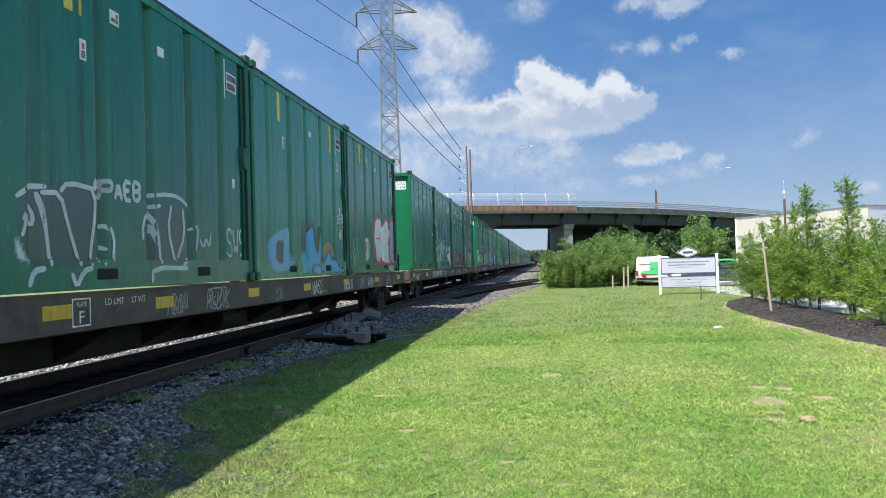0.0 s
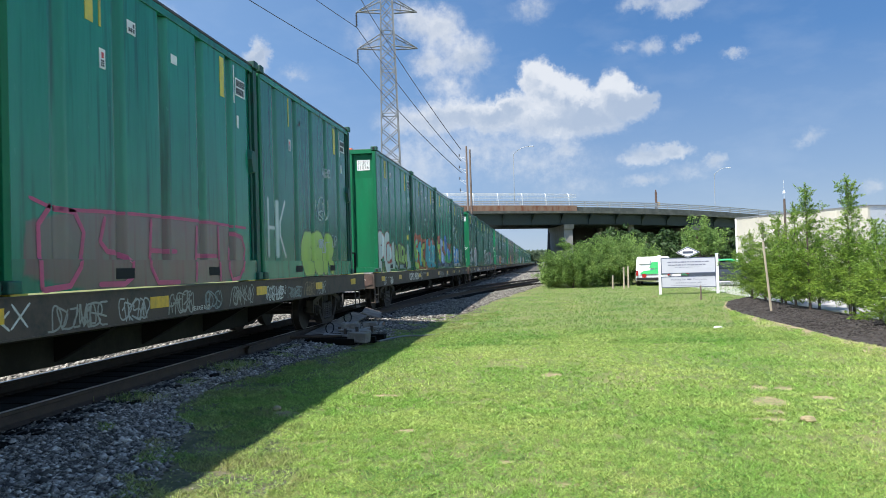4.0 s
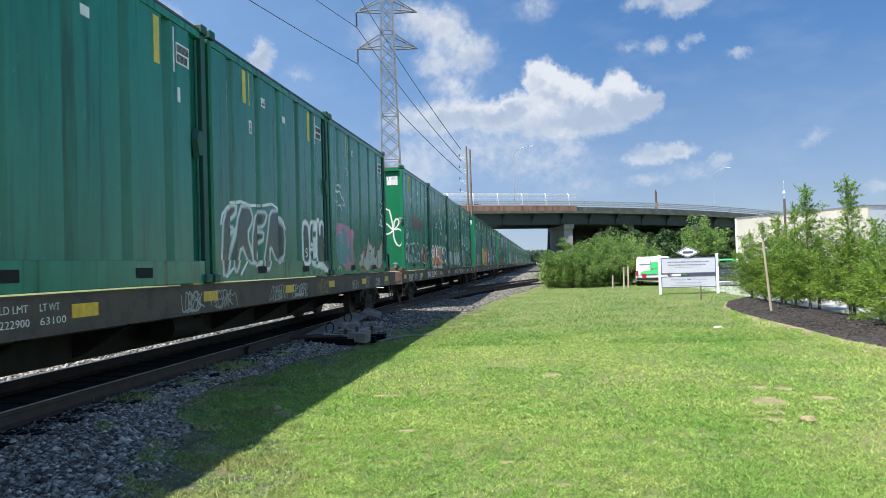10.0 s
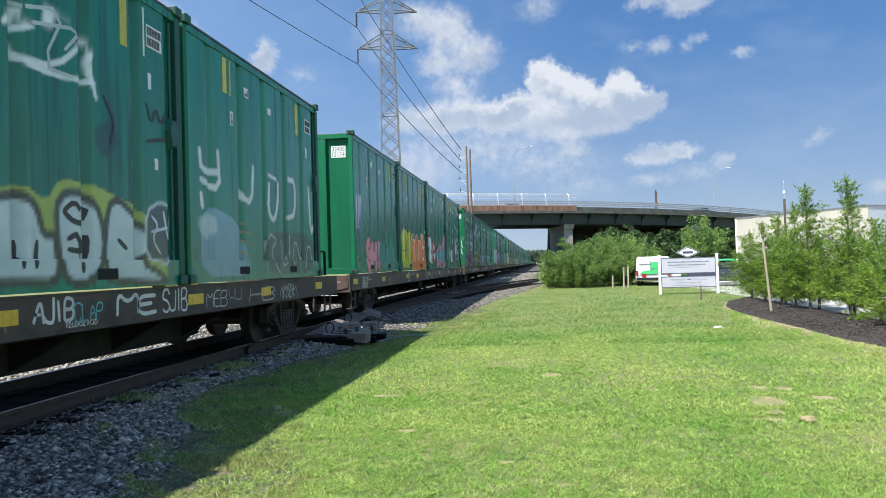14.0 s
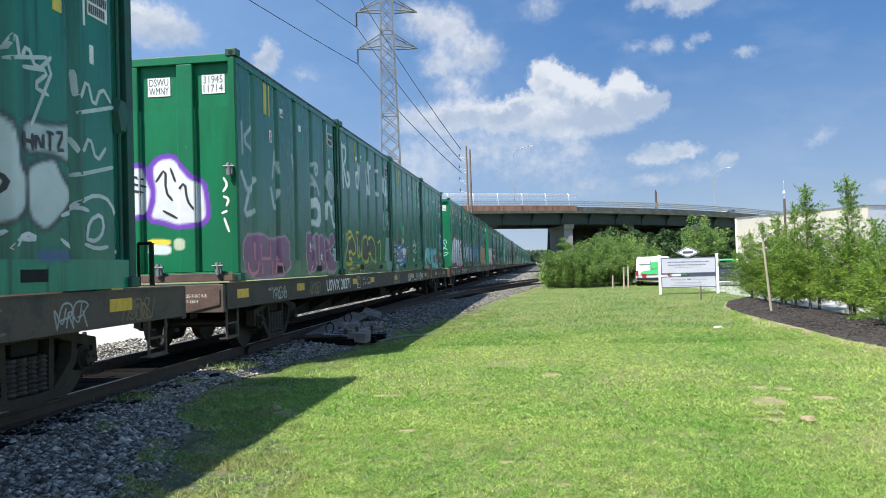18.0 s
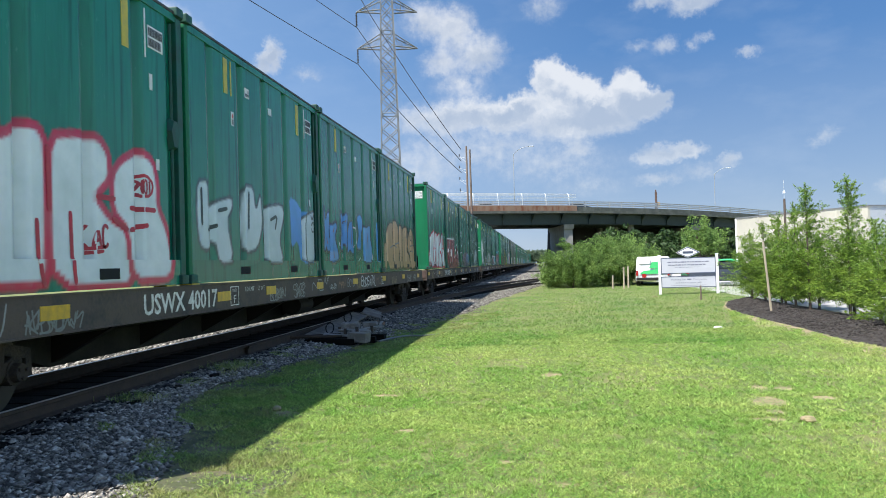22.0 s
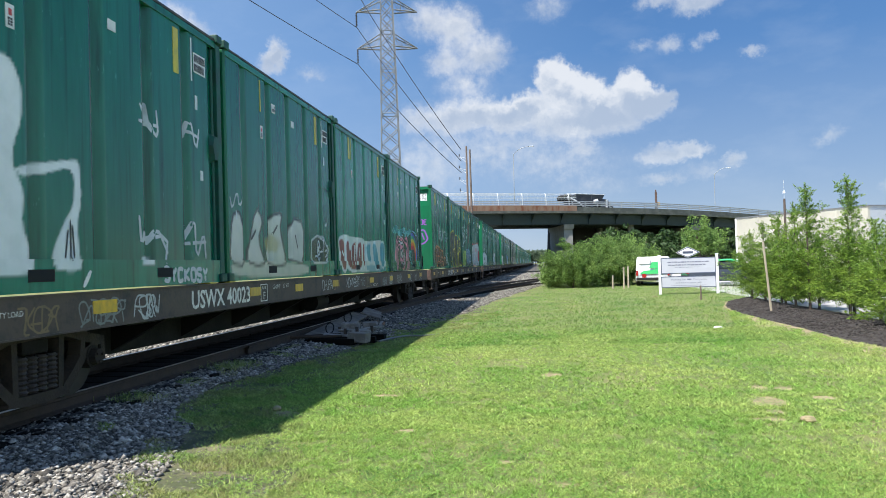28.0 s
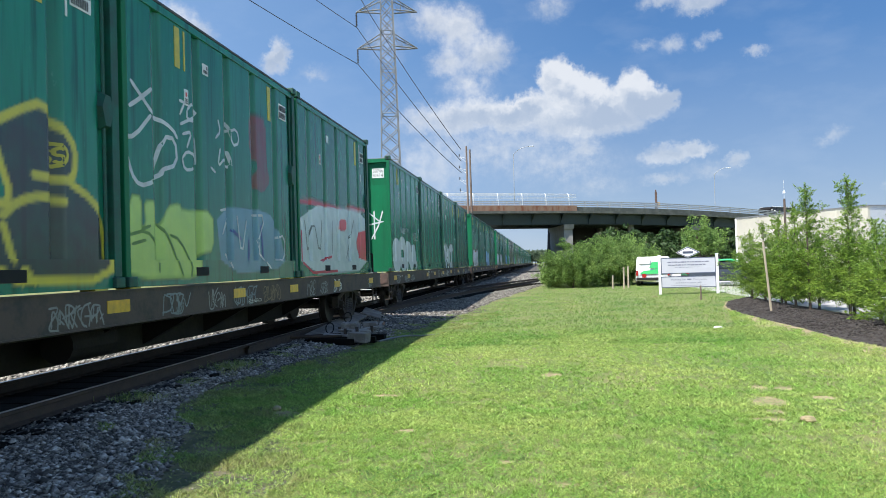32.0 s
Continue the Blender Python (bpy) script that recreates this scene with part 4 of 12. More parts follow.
    part("aerial", rod(B(), (0, 0, 5.63), (0, 0, 6.95), .014, .010, 6), GALV, p)
    part("tip", rod(B(), (0, 0, 6.02), (0, 0, 6.2), .10, .08, 8), WHITE_PAINT, p)
    # bushes by the siding
    for k, (x, y, w, h, n) in enumerate(((1.9, 47.5, 3.4, 2.6, 15000), (3.5, 49, 3.2, 2.9, 13000), (4.7, 50.5, 2.8, 3.45, 11000), (6.3, 53, 3.4, 2.8, 9000), (.9, 50.5, 1.8, 1.8, 5000))):
        shrub("bush", "dense green willow-like bush at the lawn's far edge", x, y, w, w * .8, h, 60 + k, int(n * 1.35), .058, LEAF_B)
    shrub("small_tree", "small green broadleaf tree behind the company sign", 9.4, 47, 2.6, 2.4, 4.0, 71, 5200, .07, LEAF_B, 0, 1.4)
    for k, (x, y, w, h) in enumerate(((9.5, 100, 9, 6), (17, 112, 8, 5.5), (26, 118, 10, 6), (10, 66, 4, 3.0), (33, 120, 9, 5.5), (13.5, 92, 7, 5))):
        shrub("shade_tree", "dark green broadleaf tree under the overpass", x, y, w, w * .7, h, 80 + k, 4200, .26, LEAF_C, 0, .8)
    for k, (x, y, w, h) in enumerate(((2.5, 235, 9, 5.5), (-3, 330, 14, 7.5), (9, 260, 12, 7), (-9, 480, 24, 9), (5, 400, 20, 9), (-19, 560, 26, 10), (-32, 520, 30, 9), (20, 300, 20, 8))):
        shrub("distant_tree", "distant green tree beyond the overpass, haze painted into its leaf colour", x, y, w, w * .6, h, 100 + k, 3200, .45, HAZE_TINTED_LEAF, 0, 1.0)


# ---- sign, vehicles, warehouse ----
def plate(bm_pts, th, axis_y):
    bm = B()
    a = [bm.verts.new((x, axis_y, z)) for x, z in bm_pts]
    b = [bm.verts.new((x, axis_y + th, z)) for x, z in bm_pts]
    bm.faces.new(a)
    bm.faces.new(b[::-1])
    n = len(a)
    for i in range(n):
        bm.faces.new((a[(i + 1) % n], a[i], b[i], b[(i + 1) % n]))
    return bm


def flat_text(text, size, material, parent, x, y, z, width=None, name="lettering"):
    vs, fs = letters(text, size, material)
    if not vs:
        return None
    x0, x1 = min(v[0] for v in vs), max(v[0] for v in vs)
    k = (width / (x1 - x0)) if width else 1.0
    me = soup(name, [(x + (v[0] - (x0 + x1) / 2) * k, y, z + v[1]) for v in vs], fs, material)
    return part(name, me, material, parent)


def build_sign():
    s = empty("company_sign", Matrix.Translation((6.36, 35.2, 0)) @ pose(0, 0, 0, 0, 0, -3))
    tagged(s, "white two-panel company sign with diamond crest on posts", "sign")
    for x in (-1.22, 1.22):
        part("post", box(B(), x - .055, x + .055, -.055, .055, -.05, 1.72, .01), WHITE_PAINT, s)
        part("cap", box(B(), x - .07, x + .07, -.07, .07, 1.72, 1.76, .01), WHITE_PAINT, s)
    for name, z0, z1 in (("upper_panel", .92, 1.62), ("lower_panel", .30, .80)):
        p = part(name, box(B(), -1.16, 1.16, -.03, .03, z0, z1, .006), SIGN_PANEL, s)
        for a, b, c, d in ((-1.16, 1.16, z0, z0 + .03), (-1.16, 1.16, z1 - .03, z1), (-1.16, -1.13, z0 + .03, z1 - .03), (1.13, 1.16, z0 + .03, z1 - .03)):
            part("border", box(B(), a, b, -.037, -.031, c, d), NAVY, p)
    part("diamond_crest", plate([(-.52, 1.84), (0, 1.60), (.52, 1.84), (0, 2.10)], .03, -.075), WHITE_PAINT, s, "white diamond crest with dark rim")
    bm = B()
    outer, inner = [(-.50, 1.84), (0, 1.615), (.50, 1.84), (0, 2.085)], [(-.42, 1.84), (0, 1.65), (.42, 1.84), (0, 2.05)]
    a = [bm.verts.new((x, -.08, z)) for x, z in outer]
    b = [bm.verts.new((x, -.08, z)) for x, z in inner]
    for i in range(4):
        j = (i + 1) % 4
        bm.faces.new((a[i], a[j], b[j], b[i]))
    part("rim", bm, NAVY, s)
    part("emblem_bar", box(B(), -.22, .22, -.083, -.077, 1.79, 1.89), NAVY, s)
    for z, w, h in ((1.43, 1.75, .075), (1.30, 1.70, .075), (1.19, 1.15, .018)):
        x = -w / 2
        rr = random.Random(int(z * 100))
        while x < w / 2 - .1:
            l = rr.uniform(.12, .32)
            l *= .5
            part("text_bar", box(B(), x, min(w / 2, x + l), -.036, -.0305, z - h / 2 * rr.uniform(.4, 1), z + h / 2 * rr.uniform(.35, .7)), SIGN_INK, s)
            x += l + .03
    flat_text("Parking for", .11, SIGN_INK, s, -.42, -.034, .62, .62)
    part("text_bar", box(B(), -.06, .12, -.036, -.0305, .625, .685), SIGN_INK, s)
    flat_text("Companies", .11, SIGN_INK, s, .47, -.034, .62, .58)
    flat_text("and their tenants only", .11, SIGN_INK, s, 0, -.034, .48, 1.1)
    part("text_bar", box(B(), -.75, .75, -.036, -.0305, .385, .398), SIGN_INK, s)


def wheel(parent, x, y, r=.33, w=.2):
    wh = part("wheel", rod(B(), (x - w / 2, y, r), (x + w / 2, y, r), r, n=20), TYRE, parent)
    part("rim", rod(B(), (x - w / 2 - .01, y, r), (x + w / 2 + .01, y, r), r * .62, n=14), SILVER, wh)
    return wh


def body_shell(bm, prof, w, tuck=.12):
    """A car body from its side outline (y along, z up), narrowed towards the roof."""
    top = max(z for _, z in prof)
    rings = []
    for s in (-1, 1):
        rings.append([bm.verts.new((s * (w / 2 - tuck * max(0, (z - .85)) / max(.1, top - .85)), y, z)) for y, z in prof])
    n = len(prof)
    bm.faces.new(rings[0][::-1])
    bm.faces.new(rings[1])
    for i in range(n):
        j = (i + 1) % n
        bm.faces.new((rings[0][i], rings[0][j], rings[1][j], rings[1][i]))
    bmesh.ops.recalc_face_normals(bm, faces=bm.faces)
    bmesh.ops.bevel(bm, geom=list(bm.edges), offset=.05, segments=2, affect="EDGES")
    return bm


def car(name, label, paintwork, m, l=4.5, w=1.8, h=1.45, glow=None):
    """A passenger car, its front to +y."""
    c = empty(name, m)
    tagged(c, label, "car")
    k = l / 4.5
    prof = [(-2.2 * k, .3), (2.2 * k, .3), (2.25 * k, .62), (2.1 * k, .78), (1.05 * k, .93), (-1.75 * k, .98), (-2.2 * k, .95), (-2.25 * k, .6)]
    part("body", body_shell(B(), prof, w, .05), paintwork, c)
    cab = [(-1.75 * k, .95), (1.05 * k, .92), (.45 * k, h - .03), (-.2 * k, h), (-1.1 * k, h - .03)]
    part("cabin", body_shell(B(), cab, w - .12, .22), paintwork, c)
    glass = [(-1.55 * k, .99), (.86 * k, .97), (.38 * k, h - .09), (-1.02 * k, h - .09)]
    for s in (-1, 1):
        bm = B()
        vs = [bm.verts.new((s * ((w - .12) / 2 - .22 * (z - .9) / (h - .85) + .035), y, z)) for y, z in glass]
        bm.faces.new(vs)
        part("side_window", bm, GLASS_DARK, c)
    for y in (-1.35 * k, 1.35 * k):
        for s in (-1, 1):
            wheel(c, s * (w / 2 - .1), y)
    part("headlight", box(B(), -w / 2 + .1, w / 2 - .1, 2.17 * k, 2.26 * k, .62, .74, .02), WHITE, c)
    for s in (-1, 1):
        part("tail_light", box(B(), s * (w / 2 - .2) - .14, s * (w / 2 - .2) + .14, -2.27 * k, -2.17 * k, .72, .88, .02), CAR_RED, c)
    return c


def build_lot():
    bm = box(B(), 7.9, 90, 8, 80, -.06, .015)
    tagged(new("concrete_lot", mesh_of("concrete_lot", bm, LOT)), "bright sunlit pale concrete parking lot", "parking lot", kind="structure")
    v = empty("cargo_van", Matrix.Translation((6.9, 49.5, 0)) @ pose(0, 0, 0, 0, 0, -10))
    tagged(v, "white cargo van with green and red wrap on its rear", "van")
    part("body", body_shell(B(), [(-2.6, .3), (2.7, .3), (2.75, .8), (2.5, 1.05), (1.9, 1.1), (1.35, 1.65), (.9, 1.74), (-2.55, 1.74), (-2.65, .8)], 2.0, .1), WHITE_PAINT, v)
    part("green_wrap", plate([(-.75, .72), (.9, .72), (.9, 1.05), (.35, 1.12), (.0, .95), (-.55, .9)], .01, -2.69), CAR_GREEN, v, "bright green wrap stripe")
    part("green_emblem", plate([(-.2, 1.05), (.55, 1.05), (.5, 1.45), (-.05, 1.4)], .01, -2.70), CAR_GREEN, v)
    for s in (-1, 1):
        part("tail_light", box(B(), s * .90 - .06, s * .90 + .06, -2.70, -2.62, .62, .92, .02), CAR_RED, v)
        part("rear_window", box(B(), s * .45 - .33, s * .45 + .33, -2.655, -2.6, 1.3, 1.6, .02), WHITE, v)
        for y in (-1.7, 1.8):
            wheel(v, s * .9, y, .34)
    part("red_flower_wrap", plate([(-.62, .52), (-.42, .50), (-.34, .62), (-.45, .74), (-.6, .70)], .01, -2.705), CAR_RED, v, "dark red printed fruit wrap")
    part("bumper", box(B(), -.95, .95, -2.76, -2.6, .35, .5, .03), RUBBER, v)
    c = car("parked_car", "dark car with a bright green roof stripe parked behind the sign", CAR_DARK, Matrix.Translation((9.9, 44.0, 0)) @ pose(0, 0, 0, 0, 0, -88), 4.4, 1.8, 1.3)
    part("roof_stripe", stripe(), CAR_GREEN, c, "bright green stripe along the roofline")
    car("blue_car", "blue car parked in the concrete lot beyond the trees", CAR_BLUE, Matrix.Translation((16.6, 37, 0)) @ pose(0, 0, 0, 0, 0, 80), 4.6, 1.85, 1.7)
    w = empty("warehouse")
    tagged(w, "long low white warehouse with flat roof and grey end", "building")
    # the bright face runs from the near corner to the far left
    a, b = Vector((24.5, 62, 0)), Vector((18.05, 75, 0))
    d = (b - a).normalized()
    nrm = Vector((-d.y, d.x, 0))
    ang = math.degrees(math.atan2(d.y, d.x))
    m = Matrix.Translation(a) @ pose(0, 0, 0, 0, 0, ang)
    L = (b - a).length

    def wp(name, x0, x1, y0, y1, z0, z1, mt, label=""):
        bm = box(B(), x0, x1, y0, y1, z0, z1)
        bm.transform(m)
        return part(name, bm, mt, w, label)
    wp("wall", 0, L, -.25, 0, 0, 5.1, WHITE_WALL)
    wp("wall", L - .25, L, -40, -.25, 0, 5.1, GREY_WALL)
    wp("wall", 0, .25, -40, -.25, 0, 5.1, GREY_WALL, "grey shaded end wall")
    wp("wall", 0, L, -40.25, -40, 0, 5.1, GREY_WALL)
    wp("roof", -.08, L + .08, -40.3, .06, 5.1, 5.2, PYLON_STEEL)
    wp("corner_trim", L - .06, L + .08, -.12, .08, 0, 5.08, WHITE_PAINT)
    for k in range(1, 5):
        wp("pilaster", L * k / 5 - .1, L * k / 5 + .1, 0, .06, 0, 5.05, WHITE_WALL)


def stripe():
    bm = B()
    pts = [(-1.3, 1.30), (-.9, 1.47), (.1, 1.48), (.6, 1.36), (1.25, 1.02), (2.1, .86)]
    for s in (-1, 1):
        top = [bm.verts.new((s * (.78 if y < 1 else .88), y, z + .01)) for y, z in pts]
        bot = [bm.verts.new((s * (.84 if y < 1 else .91), y, z - .07)) for y, z in pts]
        for i in range(len(pts) - 1):
            bm.faces.new((top[i], top[i + 1], bot[i + 1], bot[i]))
    return bm


# bare places in the lawn: centre and half-widths
PATCHES = ((-3.2, 8.3, .45, .25), (2.41, 8.85, .20, .32), (2.53, 9.79, .10, .15), (2.10, 7.88, .24, .07), (2.30, 8.25, .10, .12), (3.04, 9.03, .15, .16), (2.80, 9.65, .12, .15), (2.95, 8.31, .09, .11), (-1.36, 7.41, .12, .09), (-.34, 6.24, .07, .07), (.08, 11.03, .15, .2), (.12, 5.61, .09, .05), (-2.0, 9.4, .2, .12))


def build_litter():
    for k, (x, y, w, ln) in enumerate(((2.46, 7.77, .07, .10), (3.83, 17.9, .10, .06), (4.6, 33, .12, .08), (-3.05, 8.5, .05, .08))):
        bm = B()
        bmesh.ops.create_icosphere(bm, subdivisions=2, radius=1)
        for v in bm.verts:
            v.co = Vector((v.co.x * w, v.co.y * ln, v.co.z * .035)) * (1 + .25 * noise.noise(v.co * 2 + Vector((k, 0, 0))))
        ob = new("pale_stone" if k != 1 else "paper_scrap", mesh_of("stone", bm, DIRT if k != 1 else WHITE))
        ob.matrix_basis = pose(x, y, .03)
        tagged(ob, "pale sandy stone lying in the lawn" if k != 1 else "white scrap of paper on the lawn", "stone" if k != 1 else "paper")
    for k, (x, y, rx, ry) in enumerate(PATCHES):
        bm = B()
        vs = []
        for i in range(44):
            a = i * math.pi / 22
            q = 1 + .3 * noise.noise((math.cos(a) * 2.2, math.sin(a) * 2.2, k * 3.1)) + .25 * noise.noise((math.cos(a) * 5, math.sin(a) * 5, k))
            vs.append(bm.verts.new((x + rx * math.cos(a) * q, y + ry * math.sin(a) * q, .005)))
        bm.faces.new(vs)
        bmesh.ops.triangulate(bm, faces=bm.faces)
        bm.normal_update()
        tagged(new("bare_patch", mesh_of("bare_patch", bm, DIRT)), "bare sandy soil patch in the lawn", "soil", kind="structure")


# ---- clouds on a far sheet of sky ----
# azimuth and height in degrees, their half-widths, and density
CUMULUS = ((-0.16, 13.36, 1.69, 1.69, 1.70), (0.84, 12.30, 2.35, 1.97, 1.70), (2.04, 11.63, 2.25, 2.16, 1.60), (3.25, 11.07, 1.97, 1.69, 1.50), (5.33, 11.91, 1.69, 1.88, 1.70),
           (6.33, 11.08, 2.16, 1.50, 1.50), (7.52, 11.15, 1.31, 0.84, 1.20), (-1.97, 11.37, 1.97, 1.41, 1.40), (-3.58, 10.76, 2.44, 1.50, 1.20), (-5.66, 11.13, 2.58, 1.60, 1.00),
           (-7.78, 10.71, 2.81, 1.69, 0.95), (1.38, 10.22, 5.63, 1.88, 1.10), (4.22, 10.12, 2.81, 1.41, 0.90))
CLOUD_TOWER = ((-7.15, 17.06, 2.44, 2.16, 0.85), (-5.19, 15.27, 2.63, 1.97, 0.80), (-7.99, 14.73, 2.25, 1.50, 0.70), (-9.15, 17.73, 2.35, 1.88, 0.70), (-6.73, 13.10, 2.81, 1.69, 0.50),
               (-10.21, 10.77, 2.81, 1.50, 0.65), (-4.90, 8.56, 7.74, 2.81, 0.40), (-9.57, 7.14, 4.46, 3.52, 0.45), (-0.37, 7.13, 7.98, 2.35, 0.34), (-0.40, 18.19, 1.97, 1.31, 0.50))
HIGH_PUFFS = ((7.30, 17.90, 2.06, 0.70, 0.65), (10.08, 17.47, 2.16, 1.03, 0.95), (8.08, 14.88, 1.27, 0.94, 0.60), (6.20, 15.02, 1.41, 0.61, 0.40), (9.97, 14.68, 0.75, 0.56, 0.42),
              (10.75, 15.12, 1.03, 0.47, 0.42), (13.61, 13.85, 1.22, 0.52, 0.55), (1.72, 8.14, 1.69, 1.22, 0.60), (7.70, 7.45, 2.25, 0.94, 0.85), (9.44, 7.57, 1.69, 0.70, 0.90),
              (6.32, 7.22, 1.41, 0.75, 0.50), (12.13, 6.74, 1.08, 0.80, 0.75), (10.35, 6.12, 2.63, 0.94, 0.36))
LOW_PUFFS = ((7.33, 5.75, 2.44, 0.66, 0.50), (17.56, 7.47, 0.84, 0.56, 0.42), (18.39, 7.91, 1.03, 0.66, 0.42), (21.67, 4.24, 1.03, 0.66, 0.55), (-20.48, 15.29, 1.03, 1.50, 0.95),
             (-21.21, 14.73, 0.94, 1.13, 0.80), (-18.08, 14.09, 1.69, 0.75, 0.38), (-28.24, 16.89, 2.91, 1.97, 0.95), (-26.30, 16.47, 1.88, 1.22, 0.70), (-29.44, 17.52, 1.88, 1.41, 0.80),
             (2.44, 5.44, 4.22, 1.22, 0.30), (-12.64, 16.46, 2.35, 2.81, 0.35))
CLOUDS = CUMULUS + CLOUD_TOWER + HIGH_PUFFS + LOW_PUFFS


def build_clouds():
    R = 4200.0
    n, m = 64, 24
    vs, fs, uv = [], [], []
    for j in range(m + 1):
        el = -0.6 + 31.0 * j / m
        for i in range(n + 1):
            az = -48.0 + 88.0 * i / n
            vs.append((R * math.sin(radians(az)), R * math.cos(radians(az)), R * math.tan(radians(el))))
            uv.append((az, el))
    for j in range(m):
        for i in range(n):
            a = j * (n + 1) + i
            fs.append((a, a + 1, a + n + 2, a + n + 1))
    m_ = bpy.data.materials.new("cloud")
    m_.use_nodes = True
    nt = m_.node_tree
    nt.nodes.clear()
    L = nt.links.new

    def node(kind, **kw):
        nd = nt.nodes.new(kind)
        for k, v in kw.items():
            nd.inputs[k].default_value = v
        return nd

    def math_(op, a, b=None, c=None, clamp=False):
        nd = nt.nodes.new("ShaderNodeMath")
        nd.operation, nd.use_clamp = op, clamp
        for i, v in enumerate((a, b, c)):
            if v is None:
                continue
            if isinstance(v, (int, float)):
                nd.inputs[i].default_value = v
            else:
                L(v, nd.inputs[i])
        return nd.outputs[0]
    uvn = nt.nodes.new("ShaderNodeUVMap")
    uvn.uv_map = "sky"
    # warp the lookup for ragged, billowing edges
    w1 = node("ShaderNodeTexNoise", Scale=1.5, Detail=6.0, Roughness=0.62)
    L(uvn.outputs[0], w1.inputs["Vector"])
    wv = nt.nodes.new("ShaderNodeVectorMath")
    wv.operation = "MULTIPLY_ADD"
    wv.inputs[1].default_value = (1.5, 1.3, 0)
    wv.inputs[2].default_value = (-.75, -.65, 0)
    L(w1.outputs["Color"], wv.inputs[0])
    ad = nt.nodes.new("ShaderNodeVectorMath")
    ad.operation = "ADD"
    L(uvn.outputs[0], ad.inputs[0])
    L(wv.outputs[0], ad.inputs[1])

    def puffs(shift):
        total = None
        for az, el, ra, re, k in CLOUDS:
            k *= 1.2
            sb = nt.nodes.new("ShaderNodeVectorMath")
            sb.operation = "SUBTRACT"
            sb.inputs[1].default_value = (az + shift[0], el + shift[1], 0)
            L(ad.outputs[0], sb.inputs[0])
            ml = nt.nodes.new("ShaderNodeVectorMath")
            ml.operation = "MULTIPLY"
            ml.inputs[1].default_value = (1 / ra, 1 / re, 0)
            L(sb.outputs[0], ml.inputs[0])
            ln = nt.nodes.new("ShaderNodeVectorMath")
            ln.operation = "LENGTH"
            L(ml.outputs[0], ln.inputs[0])
            g = math_("MAXIMUM", math_("MULTIPLY_ADD", ln.outputs["Value"], -k, k), 0.0)
            total = g if total is None else math_("MULTIPLY_ADD", math_("MINIMUM", total, g), 0.3, math_("MAXIMUM", total, g))
        return total
    total = puffs((0, 0))
    n2 = node("ShaderNodeTexNoise", Scale=1.3, Detail=9.0, Roughness=0.58)
    L(uvn.outputs[0], n2.inputs["Vector"])
    here = math_("MULTIPLY", total, 3.0, clamp=True)
    rag = math_("MULTIPLY", math_("SUBTRACT", n2.outputs[0], 0.52), here)
    dens = math_("MULTIPLY_ADD", rag, 0.7, total)
    alpha = nt.nodes.new("ShaderNodeMapRange")
    alpha.interpolation_type = "SMOOTHSTEP"
    alpha.inputs["From Min"].default_value, alpha.inputs["From Max"].default_value = 0.0, 0.85
    alpha.inputs["To Max"].default_value = 0.98
    L(dens, alpha.inputs["Value"])
    # blue air, paler towards the horizon
    sep = nt.nodes.new("ShaderNodeSeparateXYZ")
    L(uvn.outputs[0], sep.inputs[0])
    ramp = nt.nodes.new("ShaderNodeValToRGB")
    ramp.color_ramp.elements[0].position, ramp.color_ramp.elements[0].color = 0.0, (0.185, 0.235, 0.300, 1)
    ramp.color_ramp.elements[1].position, ramp.color_ramp.elements[1].color = 1.0, (0.018, 0.062, 0.175, 1)
    for pos, colr in ((0.2, (0.112, 0.174, 0.280, 1)), (0.5, (0.042, 0.108, 0.242, 1))):
        e = ramp.color_ramp.elements.new(pos)
        e.color = colr
    L(math_("MULTIPLY", sep.outputs[1], 1 / 30.0), ramp.inputs[0])
    # thin drifting streaks
    st = node("ShaderNodeTexNoise", Scale=0.16, Detail=5.0, Roughness=0.55)
    mp = nt.nodes.new("ShaderNodeMapping")
    mp.inputs["Scale"].default_value = (1.0, 2.2, 1.0)
    mp.inputs["Rotation"].default_value = (0, 0, 0.35)
    L(uvn.outputs[0], mp.inputs["Vector"])
    L(mp.outputs[0], st.inputs["Vector"])
    streak = nt.nodes.new("ShaderNodeMapRange")
    streak.inputs["From Min"].default_value, streak.inputs["From Max"].default_value = 0.48, 0.78
    streak.inputs["To Max"].default_value = 0.16
    L(st.outputs[0], streak.inputs["Value"])
    air = nt.nodes.new("ShaderNodeMix")
    air.data_type = "RGBA"
    air.inputs["B"].default_value = (0.27, 0.31, 0.37, 1)
    L(streak.outputs[0], air.inputs["Factor"])
    L(ramp.outputs[0], air.inputs["A"])
    # the air brightens towards the sun's side
    glow = nt.nodes.new("ShaderNodeMapRange")
    glow.inputs["From Min"].default_value, glow.inputs["From Max"].default_value = 4.0, -32.0
    glow.inputs["To Max"].default_value = 0.62
    L(sep.outputs[0], glow.inputs["Value"])
    bright = nt.nodes.new("ShaderNodeMix")
    bright.data_type = "RGBA"
    bright.inputs["B"].default_value = (0.150, 0.240, 0.385, 1)
    L(glow.outputs[0], bright.inputs["Factor"])
    L(air.outputs["Result"], bright.inputs["A"])
    # lit tops, grey-blue undersides
    lit = math_("SUBTRACT", math_("MULTIPLY", total, 1.0), puffs((-0.6, 1.2)))
    shade = nt.nodes.new("ShaderNodeMapRange")
    shade.interpolation_type = "SMOOTHSTEP"
    shade.inputs["From Min"].default_value, shade.inputs["From Max"].default_value = -1.15, 0.52
    n3 = node("ShaderNodeTexNoise", Scale=1.1, Detail=6.0)
    L(ad.outputs[0], n3.inputs["Vector"])
